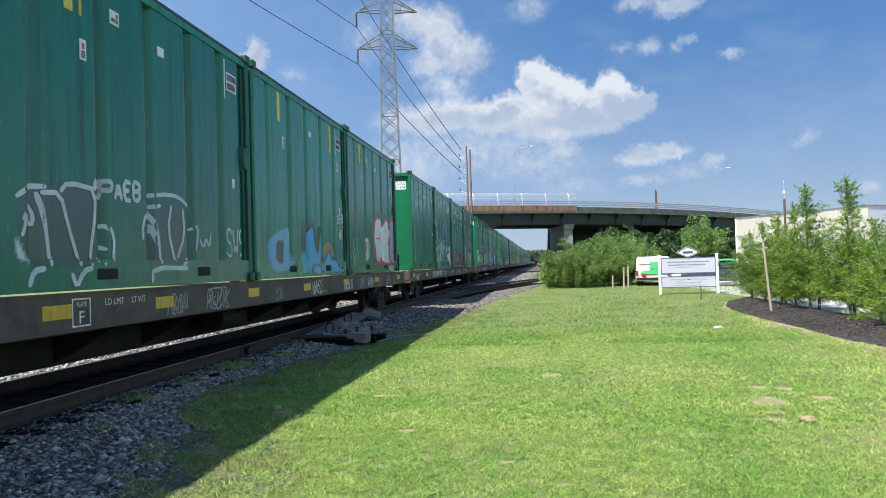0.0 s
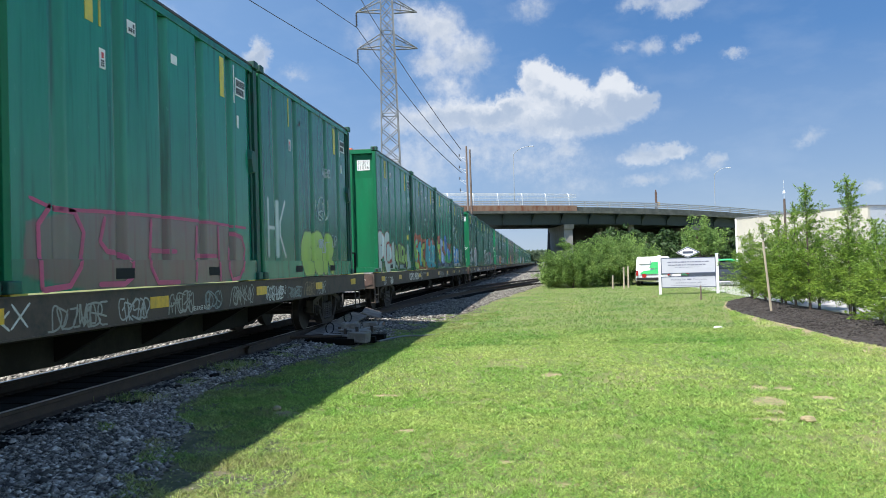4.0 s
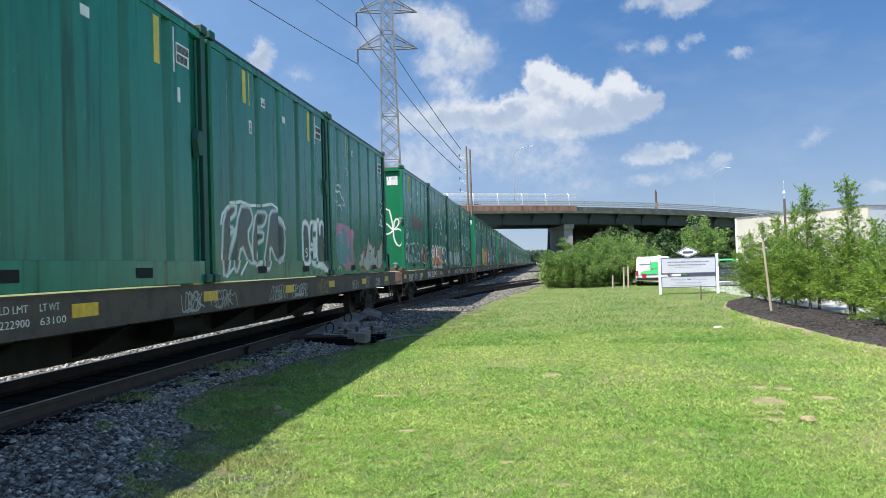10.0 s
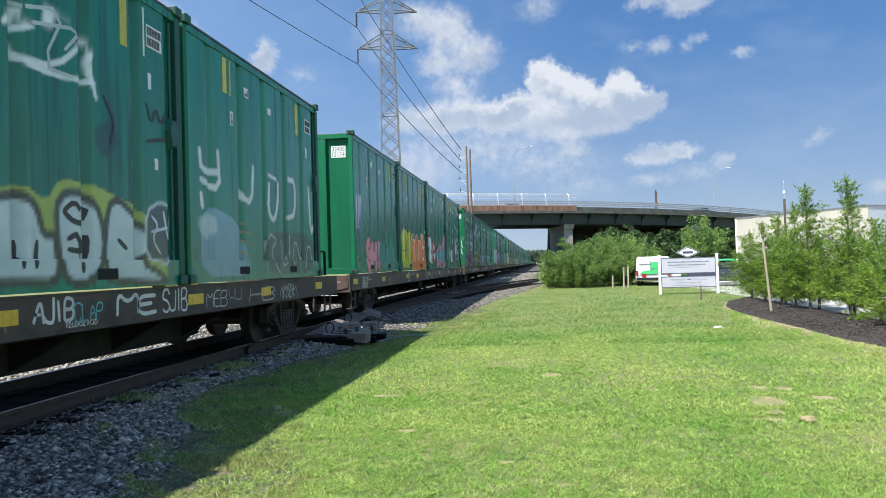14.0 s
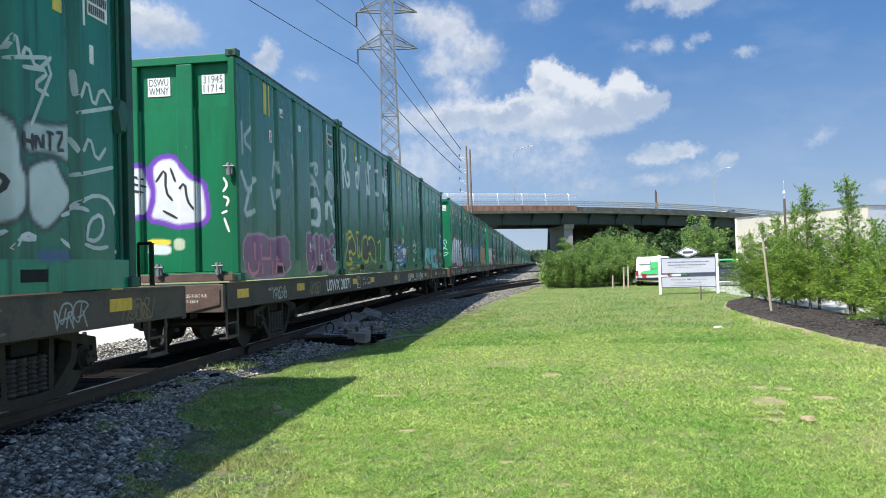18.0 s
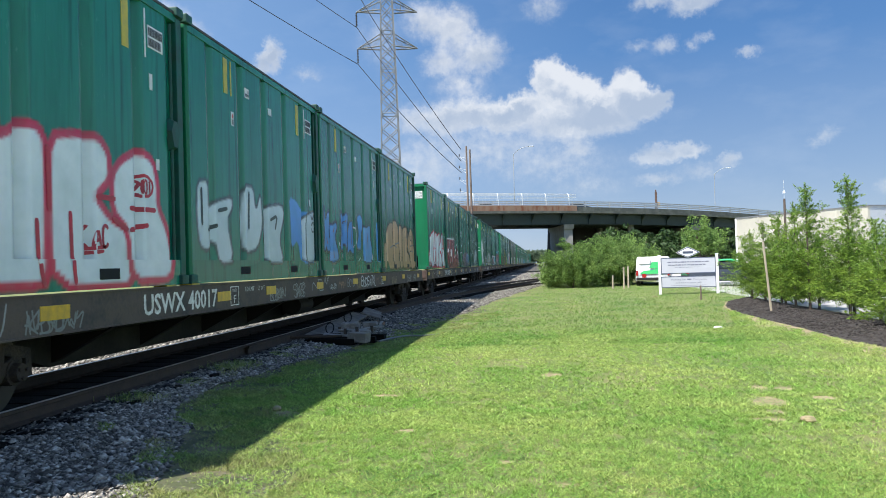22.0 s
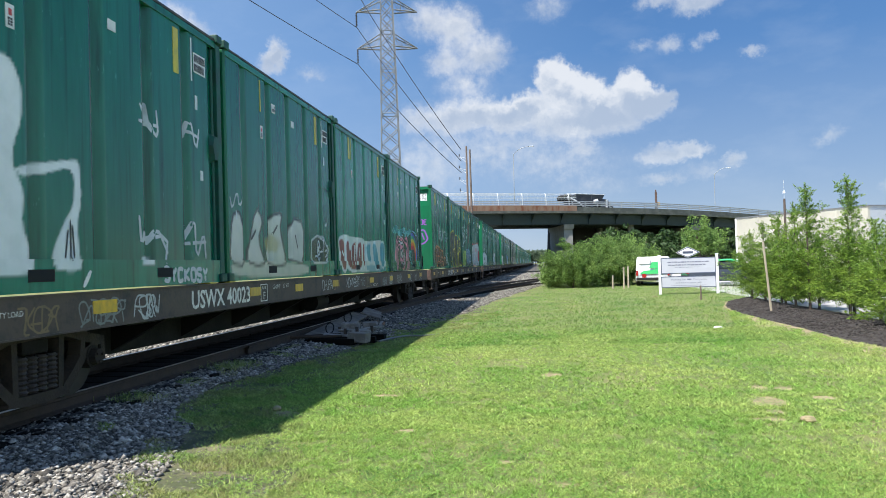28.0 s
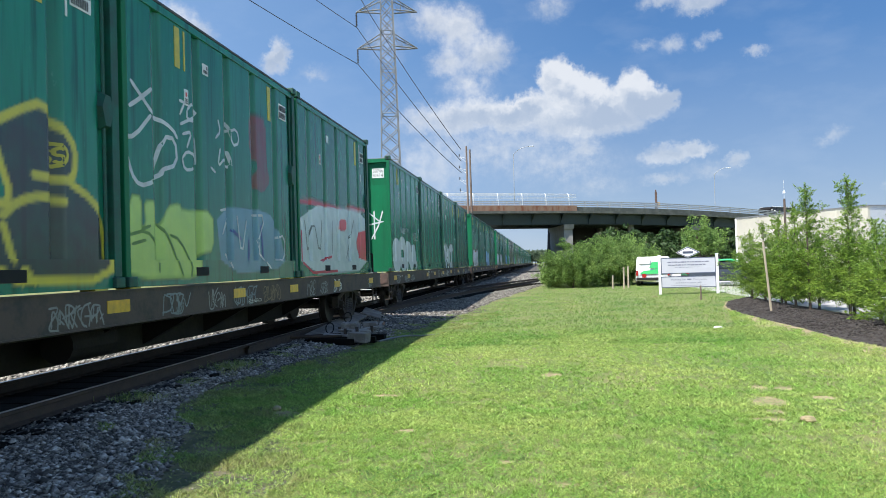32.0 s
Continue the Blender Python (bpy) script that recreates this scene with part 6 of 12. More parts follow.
def make_flatcar(n, seed):
    rr = random.Random(seed)
    f = empty("flatcar")
    tagged(f, "long rusty brown railway flatcar with stencilled side sill", "flatcar", "flatcars of the train")
    part("deck", FM["deck"], None, f)
    part("center_sill", FM["center_sill"], None, f)
    for flip in (0, 1):
        m = Matrix.Identity(4) if not flip else Matrix.Translation((0, 25.92, 0)) @ Matrix.Rotation(math.pi, 4, "Z")
        for nm in ("draft_sill", "end_sill", "end_plate", "end_reflector", "air_hose"):
            ob = part(FM[nm].name.split(".")[0], FM[nm], None, f)
            ob.matrix_basis = m
            if nm == "end_plate":
                tagged(ob, "faded pinkish end plate")
            if nm == "end_reflector":
                ob.location.x += .45 if not flip else -.9
        cp = part("coupler", FM["coupler"], None, f)
        cp.matrix_basis = m @ Matrix.Translation((0, -.4, .78))
    for s in (1, -1):
        ob = part("side_sill", FM["side_sill"], None, f)
        if s < 0:
            ob.matrix_basis = Matrix.Translation((0, 25.92, -.12)) @ Matrix.Rotation(math.pi, 4, "Z")
    for k in range(9):
        part("crossbearer", FM["crossbearer"], None, f).location = (0, 4.9 + 2.0 * k, 0)
    for k in range(9):
        y = .15 + 3.12 * k + rr.uniform(-.4, .4)
        if 4.0 < y < 9.2:
            y = 4.6 if y < 6 else 7.42 if y < 7.6 else 9.45
        part("reflector", FM["reflector"], None, f, "yellow reflector").location = (0, y, rr.uniform(-.03, .0))
    for y in (-.45, 25.6):
        part("step_ladder", FM["ladder"], None, f).location = (0, y, 0)
    bs = part("brake_stand", FM["brake_stand"], None, f)
    bs.location = (.30, 26.2, .06)
    part("air_tank", FM["air_tank"], None, f)
    part("brake_pipe", FM["brake_pipe"], None, f)
    for k in range(4):
        for y in (.2, 5.85):
            part("container_pad", FM["pad"], None, f).location = (1.2, PITCH * k + y, 0)
    for ty in (2.25, 23.67):
        t = part("bolster", FM["bolster"], None, f)
        t.location = (0, ty, 0)
        for s in (1, -1):
            sf = part("side_frame", FM["side_frame"], None, t)
            sf.matrix_basis = pose(s * 1.02, 0, .02, 0, 0, 0 if s > 0 else 180)
            if s > 0 and n < 14:
                for yy in (-.22, -.07, .08, .23):
                    part("spring", FM["spring"], None, t, "coil spring").location = (1.02, yy, .02)
                part("brake_beam", FM["brake_beam"], None, t)
            for dy in (-.89, .89):
                part("bearing_cap", FM["bearing"], None, t).matrix_basis = pose(0, dy, .42, 0, 0, 0 if s > 0 else 180)
        for dy in (-.89, .89):
            w = part("wheelset", FM["wheelset"], None, f)
            w.location = (0, ty + dy, .42)
            if n <= 10:
                SPINNERS.append((w, ty + dy))
    return f


def sill_text(f, text, y, z, h, w, material=STENCIL):
    vs, fs = letters(text, h * 1.38, material, bold=.008 if h > .2 else .0)
    x0, x1 = min(v[0] for v in vs), max(v[0] for v in vs)
    k = w / (x1 - x0)
    me = soup("lettering", [(1.3175, y + (v[0] - x0) * k, z + v[1]) for v in vs], fs, material)
    return part("lettering", me, material, f)


def sill_scribble(f, rr, y, w, material, h=.2):
    """Sprayed scrawl along the sill."""
    ops = scrawl(rr, w, h)
    bm = B()
    ribbon(bm, [[(y + a, .775 + b) for a, b in s] for s in ops], .011, lambda q: 1.3175)
    tagged(part("scrawl", bm, material, f), "sprayed scrawl", kind="stuff")


# ---- sprayed lettering ----
def ribbon(bm, strokes, half, surface, closed=False):
    """Strokes of (along, up) as flat ribbons laid on surface(along)."""
    for s in strokes:
        pts = [Vector(p) for p in s]
        if len(pts) < 2:
            continue
        fine = []
        for a, b in zip(pts, pts[1:]):
            k = max(1, int((b - a).length / .035))
            fine += [a.lerp(b, i / k) for i in range(k)]
        fine.append(pts[-1])
        prev = None
        for i, p in enumerate(fine):
            d = fine[min(i + 1, len(fine) - 1)] - fine[max(i - 1, 0)]
            if d.length < 1e-6:
                continue
            d.normalize()
            nrm = Vector((-d.y, d.x)) * half
            if i in (0, len(fine) - 1):
                nrm *= .6
            a, b = p + nrm, p - nrm
            row = (bm.verts.new((surface(a.x), a.x, a.y)), bm.verts.new((surface(b.x), b.x, b.y)))
            if prev:
                bm.faces.new((prev[0], prev[1], row[1], row[0]))
            prev = row


def scrawl(rr, w, h):
    """Crowded tag writing: bent, overlapping strokes that spell nothing."""
    out, x = [], 0.0
    while x < w:
        cw = h * rr.uniform(.45, .8)
        for g in glyph(rr.choice("ABDEHKMNORSUWZ")):
            lean = rr.uniform(-.2, .35)
            q = [(x + cw * (a + rr.uniform(-.3, .3)) + lean * h * (b - .5), h * min(1, max(0, b + rr.uniform(-.2, .2)))) for a, b in g]
            out.append(soften(q, 2))
        x += cw * rr.uniform(.35, .75)
    return out
# ---- sprayed lettering on the container sides ----
STROKES = {
    "A": "002640 1232", "B": "00063645443303 3342413000", "C": "4536160501103041", "D": "00062644422000", "E": "46060040 0333",
    "F": "460600 0333", "G": "45361605011030414323", "H": "0006 4046 0343", "I": "2026", "J": "464130100102", "K": "0006 460340",
    "L": "060040", "M": "0006234640", "N": "00064046", "O": "100105163645413010", "P": "00063645443303", "R": "00063645443303 2340",
    "S": "453616050413334241301001", "T": "0646 2026", "U": "060110304146", "V": "062046", "W": "0610233046", "X": "0046 0640",
    "Y": "062346 2320", "Z": "06460040", "0": "100105163645413010", "1": "152620", "2": "051636454400 0040", "7": "064620",
    "8": "13040516364544331302011030414233", "9": "403645361605041343", ".": "2021", "-": "1333"}


def glyph(ch):
    return [[(int(s[i]) / 4, int(s[i + 1]) / 6) for i in range(0, len(s), 2)] for s in STROKES.get(ch, "").split()]


def soften(p, n=1):
    for _ in range(n):
        q = [p[0]]
        for a, b in zip(p, p[1:]):
            q += [(a[0] * .75 + b[0] * .25, a[1] * .75 + b[1] * .25), (a[0] * .25 + b[0] * .75, a[1] * .25 + b[1] * .75)]
        p = q + [p[-1]]
    return p


class Canvas:
    """Paint on a container's side: colour and cover at the corners of a fine mesh."""

    def __init__(self, top=1.95, seed=0, fine=.034):
        ys = []
        br = [0.10] + side_breaks()[1:] + [5.96]
        for a, b in zip(br, br[1:]):
            k = max(1, int(math.ceil((b - a) / fine)))
            ys += [a + (b - a) * i / k for i in range(k)]
        self.ys = np.array(ys + [5.96])
        z, zs = .315, []
        while z < 3.46:
            zs.append(z)
            z += fine * .94 if z < top else .12
        self.zw = np.array(zs + [3.46])
        self.zr = np.linspace(0.0, .318, 8)
        z_all = np.concatenate([self.zr, self.zw])
        self.Y, self.Z = np.meshgrid(self.ys, z_all)
        self.col = np.zeros(self.Y.shape + (3,))
        self.cov = np.zeros(self.Y.shape)
        self.rr = random.Random(seed)
        self.lines = {}

    def lay(self, mask, colour, cover=0.95):
        m = (np.clip(mask, 0, 1) * cover)
        a = self.cov
        out = m + a * (1 - m)
        w = np.where(out > 1e-6, m / np.maximum(out, 1e-6), 0)[..., None]
        self.col = self.col * (1 - w) + np.array(colour) * w
        self.cov = out

    def thin(self, strokes, colour, half, cover):
        """Thin lines lie on the wall as narrow bands of paint."""
        base = (.004, .085, .05)
        key = tuple(round((c * cover + b * (1 - cover)) * 40) / 40 for c, b in zip(colour, base))
        self.lines.setdefault(key, []).append((strokes, half))

    def skin(self, y, z):
        x = CW - .009 if z < .31 else CW - .03 - side_depth(y) - (.07 if y > 5.7 else 0)
        return x + .004, y * LONG, z

    def bands(self, owner):
        for key, sets in self.lines.items():
            bm = B()
            n = 0
            for strokes, half in sets:
                for s in strokes:
                    fine = []
                    for a, b in zip(s, s[1:]):
                        k = max(1, int(math.hypot(b[0] - a[0], b[1] - a[1]) / .035))
                        fine += [Vector((a[0] + (b[0] - a[0]) * i / k, a[1] + (b[1] - a[1]) * i / k)) for i in range(k)]
                    if len(fine) < 2:
                        continue
                    fine.append(Vector(s[-1]))
                    prev, last = None, Vector((0, 0))
                    n += 1
                    for i, q in enumerate(fine):
                        d = fine[min(i + 1, len(fine) - 1)] - fine[max(i - 1, 0)]
                        d = d.normalized() if d.length > 1e-6 else last
                        last = d
                        o = Vector((-d.y, d.x)) * half * (.6 if i in (0, len(fine) - 1) else 1)
                        row = []
                        for e in (q + o, q - o):
                            v = Vector(self.skin(e.x, e.y))
                            if isinstance(self, EndCanvas):
                                v.y -= .0003 * (n % 8)
                            else:
                                v.x += .0003 * (n % 8)
                            row.append(bm.verts.new(v))
                        if prev:
                            bm.faces.new((prev[0], prev[1], row[1], row[0]))
                        prev = row
            tagged(part("sprayed_line", bm, paint(*key), owner), "thin sprayed lines and tags", kind="stuff")

    def dist(self, strokes):
        d = np.full(self.Y.shape, 9.0)
        for s in strokes:
            for (ay, az), (by, bz) in zip(s, s[1:]):
                vy, vz = by - ay, bz - az
                l = vy * vy + vz * vz + 1e-9
                t = np.clip(((self.Y - ay) * vy + (self.Z - az) * vz) / l, 0, 1)
                d = np.minimum(d, np.hypot(self.Y - ay - t * vy, self.Z - az - t * vz))
        return d

    def word(self, text, y, z, w, h, fill, edge, fat=.30, rim=.05, tidy=.5, cover=.97, round_=1, halo=None, shine=None, dots=None):
        """Fat letters with a rim, and a halo, a shine or dots; fat is the stroke as a share of a letter's width."""
        n = len(text)
        step = w / n
        t = step * fat * .82
        dists = []
        for i, ch in enumerate(text):
            r = self.rr
            hh = h * r.uniform(1 - .22 * (1 - tidy), 1.0)
            tilt = r.uniform(-.14, .14) * (1 - tidy) * 2
            x0, ww = y + step * i + t * .75, max(.05, step * 1.03 - 1.5 * t)
            z0, hh2 = z + t * .6 + r.uniform(-.05, .05) * h * (1 - tidy), hh - 1.2 * t
            st = [soften([(x0 + a * ww + tilt * (b - .5) * hh2, z0 + b * hh2) for a, b in g], round_) for g in glyph(ch)]
            if st:
                dists.append((st, self.dist(st)))
        rim = max(rim * .8, .022)
        if halo is not None:
            for st, d in dists:
                self.lay((t + rim + .06 - d) / .03 + .5, halo, cover)
        for st, d in dists:
            if edge is not None:
                self.lay((t + rim - d) / .026 + .5, edge, cover)
            if fill is not None:
                m = (t - d) / .026 + .5
                self.lay(m, fill, cover)
                lift = np.clip(m, 0, 1) * np.clip((self.Z - z) / h, 0, 1)
                self.lay(lift * .5, tuple(min(1.0, c * 1.5 + .06) for c in fill), .6)
                if dots is not None:
                    for _ in range(9):
                        cy, cz = y + w * self.rr.random(), z + h * self.rr.random()
                        self.lay(np.minimum(m, (.055 - np.hypot(self.Y - cy, self.Z - cz)) / .02 + .5), dots, .7)
            if shine is not None:
                dd = self.dist([[(a - t * .45, b + t * .35) for a, b in s] for s in st[:1]])
                self.lay(np.minimum((.016 - dd) / .026 + .5, (t * .8 - d) / .012), shine, .9)

    def line_word(self, text, y, z, w, h, colour, half=.03, cover=.9, slope=0.0, round_=1):
        n = len(text)
        st = []
        for i, ch in enumerate(text):
            x0 = y + w * i / n
            st += [soften([(x0 + a * w / n * .72, z + b * h + slope * i / n + self.rr.uniform(-.01, .01)) for a, b in g], round_) for g in glyph(ch)]
        if st and half < .032:
            self.thin(st, colour, half, cover)
        elif st:
            self.lay((half - self.dist(st)) / .026 + .5, colour, cover)

    def tag(self, y, z, w, h, colour, half=.022, cover=.85):
        st = [[(y + a, z + b) for a, b in s] for s in scrawl(self.rr, w, h)]
        self.thin(st, colour, half * .75, cover)

    def strokes(self, st, colour, half=.03, cover=.9, round_=1):
        st = [soften(s, round_) for s in st]
        if half < .032:
            self.thin(st, colour, half, cover)
        else:
            self.lay((half - self.dist(st)) / .026 + .5, colour, cover)

    def poly(self, pts, fill, edge=None, half=.03, cover=.95):
        """A filled, slightly rounded outline, with a rim laid over its border."""
        loop = []
        for a, b in zip(pts, pts[1:] + pts[:1]):
            loop += [(a[0] * .8 + b[0] * .2, a[1] * .8 + b[1] * .2), (a[0] * .2 + b[0] * .8, a[1] * .2 + b[1] * .8)]
        inside = np.zeros(self.Y.shape, bool)
        for (ay, az), (by, bz) in zip(loop, loop[1:] + loop[:1]):
            cross = (az > self.Z) != (bz > self.Z)
            at = ay + (self.Z - az) / ((bz - az) or 1e-9) * (by - ay)
            inside ^= cross & (self.Y < at)
        d = self.dist([loop + loop[:1]])
        d = np.where(inside, d, -d)
        m = np.clip(d / .026 + .5, 0, 1)
        self.lay(m, fill, cover)
        low, high = min(z for _, z in pts), max(z for _, z in pts)
        self.lay(m * .35 * np.clip((self.Z - low) / max(.1, high - low), 0, 1), tuple(min(1.0, v * 1.3 + .03) for v in fill), cover)
        if edge is not None:
            self.lay((half - np.abs(d)) / .026 + .5, edge, cover)

    def blob(self, y, z, ry, rz, colour, cover=.8, soft=.35, rough=.3):
        k = self.rr.uniform(0, 50)
        wob = rough * (np.sin(self.Y * 7.3 + k) * np.sin(self.Z * 6.1 + k * 2) + .6 * np.sin(self.Y * 17 + self.Z * 13 + k))
        d = np.hypot((self.Y - y) / ry, (self.Z - z) / rz) + wob * .5
        self.lay((1 - d) / soft + .5, colour, cover)

    def block(self, y0, y1, z0, z1, colour, cover=.9, soft=.05, wave=.05):
        k = self.rr.uniform(0, 50)
        top = z1 + wave * (np.sin(self.Y * 5 + k) + .6 * np.sin(self.Y * 13 + k))
        m = np.minimum(np.minimum(self.Y - y0, y1 - self.Y), np.minimum(self.Z - z0, top - self.Z))
        self.lay(m / soft + .5, colour, cover)

    def wear(self):
        """Old paint is thin in places."""
        k = self.rr.uniform(0, 90)
        n = np.sin(self.Y * 3.1 + k) * np.sin(self.Z * 4.7 + k) + .5 * np.sin(self.Y * 11 + self.Z * 9 + k)
        self.cov = self.cov * np.clip(.97 - .06 * n, 0, 1)

    def meshes(self):
        out = []
        nr = len(self.zr)
        for rows, name in ((slice(nr, None), "side_wall"), (slice(0, nr), "bottom_rail")):
            Y, Z = self.Y[rows], self.Z[rows]
            if name == "side_wall":
                dep = np.array([side_depth(y) + (.07 if y > 5.7 else 0) for y in self.ys])
                X = np.broadcast_to((CW - .03 - dep)[None, :], Y.shape)
            else:
                X = np.full(Y.shape, CW - .009)
            v = np.stack([X, Y * LONG, Z], 2).reshape(-1, 3)
            m, n = Y.shape
            a = (np.arange(m - 1)[:, None] * n + np.arange(n - 1)[None]).ravel()
            f = np.stack([a, a + 1, a + n + 1, a + n], 1)
            me = indexed(name, v, f, GREEN_PAINTED)
            at = me.color_attributes.new("paint", "FLOAT_COLOR", "POINT")
            rgba = np.concatenate([self.col[rows], self.cov[rows][..., None]], 2).reshape(-1)
            at.data.foreach_set("color", rgba.astype(np.float32))
            out.append(me)
        return out


class EndCanvas(Canvas):
    """Paint on a container's front end; along is across the end."""

    def __init__(self, seed=0):
        xs = []
        br = (-1.19, -.597, -.593, -.327, -.323, .323, .327, .593, .597, 1.19)
        for a, b in zip(br, br[1:]):
            k = max(1, int(math.ceil((b - a) / .026)))
            xs += [a + (b - a) * i / k for i in range(k)]
        self.xs = np.array(xs + [1.19])
        self.Y, self.Z = np.meshgrid(self.xs, np.linspace(.16, 2.75, 96))
        self.col = np.zeros(self.Y.shape + (3,))
        self.cov = np.zeros(self.Y.shape)
        self.rr = random.Random(seed)
        self.lines = {}

    def skin(self, y, z):
        return y, (.011 if abs(abs(y) - .46) < .1345 else .096) - .003, z

    def mesh(self):
        dep = np.where(np.abs(np.abs(self.xs) - .46) < .1345, .011, .096)
        X, Z = self.Y, self.Z
        v = np.stack([X, np.broadcast_to(dep[None, :], X.shape), Z], 2).reshape(-1, 3)
        m, n = X.shape
        a = (np.arange(m - 1)[:, None] * n + np.arange(n - 1)[None]).ravel()
        me = indexed("sprayed_end", v, np.stack([a, a + 1, a + n + 1, a + n], 1), END_PAINTED)
        at = me.color_attributes.new("paint", "FLOAT_COLOR", "POINT")
        at.data.foreach_set("color", np.concatenate([self.col, self.cov[..., None]], 2).reshape(-1).astype(np.float32))
        return me


def painted_green(base):
    m = base.copy()
    m.name = base.name + "_sprayed"
    nt = m.node_tree
    b = nt.nodes["Principled BSDF"]
    src = b.inputs["Base Color"].links[0].from_socket
    at = nt.nodes.new("ShaderNodeAttribute")
    at.attribute_name = "paint"
    mx = nt.nodes.new("ShaderNodeMix")
    mx.data_type = "RGBA"
    no = nt.nodes.new("ShaderNodeTexNoise")
    no.inputs["Scale"].default_value, no.inputs["Detail"].default_value = 5.0, 6
    tc = nt.nodes.new("ShaderNodeTexCoord")
    nt.links.new(tc.outputs["Object"], no.inputs["Vector"])
    rg = nt.nodes.new("ShaderNodeMapRange")
    rg.inputs["From Min"].default_value, rg.inputs["From Max"].default_value = .3, .7
    rg.inputs["To Min"].default_value, rg.inputs["To Max"].default_value = .86, 1.0
    nt.links.new(no.outputs[0], rg.inputs["Value"])
    mu = nt.nodes.new("ShaderNodeMath")
    mu.operation = "MULTIPLY"
    nt.links.new(at.outputs["Alpha"], mu.inputs[0])
    nt.links.new(rg.outputs[0], mu.inputs[1])
    nt.links.new(mu.outputs[0], mx.inputs["Factor"])
    nt.links.new(src, mx.inputs["A"])
    nt.links.new(at.outputs["Color"], mx.inputs["B"])
    nt.links.new(mx.outputs["Result"], b.inputs["Base Color"])
    return m


GREEN_PAINTED = painted_green(GREEN)
END_PAINTED = painted_green(GREEN_END)
WHT, SIL, BLK, GRY = (.88, .90, .89), (.64, .69, .71), (.02, .022, .026), (.13, .15, .16)
RED, DRED, PNK, ORG = (.68, .03, .06), (.34, .02, .03), (.80, .25, .36), (.85, .19, .03)
YEL, LIM, TEA, CYA = (.70, .55, .05), (.38, .56, .09), (.06, .36, .38), (.20, .62, .66)
BLU, SKY, NVY, PUR = (.04, .25, .66), (.22, .42, .68), (.03, .07, .30), (.24, .05, .20)
TAN, BRN, CRM, VIO = (.62, .36, .18), (.13, .055, .04), (.68, .64, .45), (.18, .06, .36)
FADE = (.54, .62, .61)


def scribble_lot(c, n, colour=WHT, zmax=2.2, half=.016):
    for _ in range(n):
        w = c.rr.uniform(.3, .9)
        c.tag(c.rr.uniform(.2, 5.5 - w), c.rr.uniform(.4, zmax), w, c.rr.uniform(.12, .35), colour, half, c.rr.uniform(.35, .8))


# one function a painted container; (car, place on it)
def g_0_1(c):
    c.poly([(.64, .94), (.87, 1.02), (1.27, 1.07), (1.76, 1.07), (1.77, .33), (1.64, .25), (.99, .25), (.69, .26), (.6, .5), (.57, .76)], (.05, .07, .07), None, 0, .85)
    c.poly([(2.93, .98), (3.35, 1.07), (3.73, 1.04), (3.95, .86), (3.97, .47), (3.83, .27), (2.9, .27), (2.77, .51), (2.79, .8)], (.05, .07, .07), None, 0, .85)
    c.poly([(.54, .54), (.6, .45), (.72, .26), (.55, .32)], SIL, None, 0, .9)
    c.strokes([[(.55, .89), (.77, 1.01), (.98, 1.02)], [(.87, .96), (.94, .74), (.98, .46), (1.01, .25)], [(.91, .96), (1.19, .98), (1.3, .66), (1.48, .25)], [(1.18, .99), (1.31, 1.1), (1.76, 1.07)], [(1.71, 1.07), (1.79, .9), (1.65, .33), (1.68, .25)], [(1.77, .3), (1.86, .38), (1.92, .25)], [(1.87, .54), (1.96, .72), (2.12, .6), (2.09, .3)]], SIL, .026, .9)
    c.strokes([[(2.02, .43), (1.82, .51), (1.92, .64)], [(2.73, .56), (2.72, .73), (2.87, .95), (3.16, 1)], [(2.93, .98), (3.09, .69), (3.13, .27)], [(3.43, 1.02), (3.33, .7), (3.5, .3)], [(2.82, 1.09), (3.41, 1.17), (3.8, 1.11), (4.02, .9), (3.93, .4), (3.69, .24)], [(3.73, 1.01), (3.78, .66), (3.57, .34)], [(2.89, .57), (2.98, .81), (3.08, .51)], [(2.9, .66), (3.09, .69)]], SIL, .026, .9)
    c.strokes([[(.64, .68), (.7, .77), (.66, .59), (.62, .53)], [(.78, .84), (.85, .73), (.82, .62), (.75, .73), (.78, .84)], [(4.03, .73), (4.2, .81), (4.11, .44)], [(4.22, .61), (4.34, .48), (4.42, .65), (4.52, .48), (4.58, .72)]], SIL, .02, .9)
    c.strokes([[(.68, .06), (.75, .21), (.92, .23)], [(1.32, .18), (1.39, .03), (1.52, .2), (1.68, .23)], [(2.89, .04), (2.9, .22), (3.82, .21)]], SIL, .03, .9)
    c.line_word("SPAEB", 1.77, .96, .95, .21, SIL, .028, .9, .08)
    c.line_word("SWS", 5.13, .38, .72, .41, SIL, .02, .9, .01)


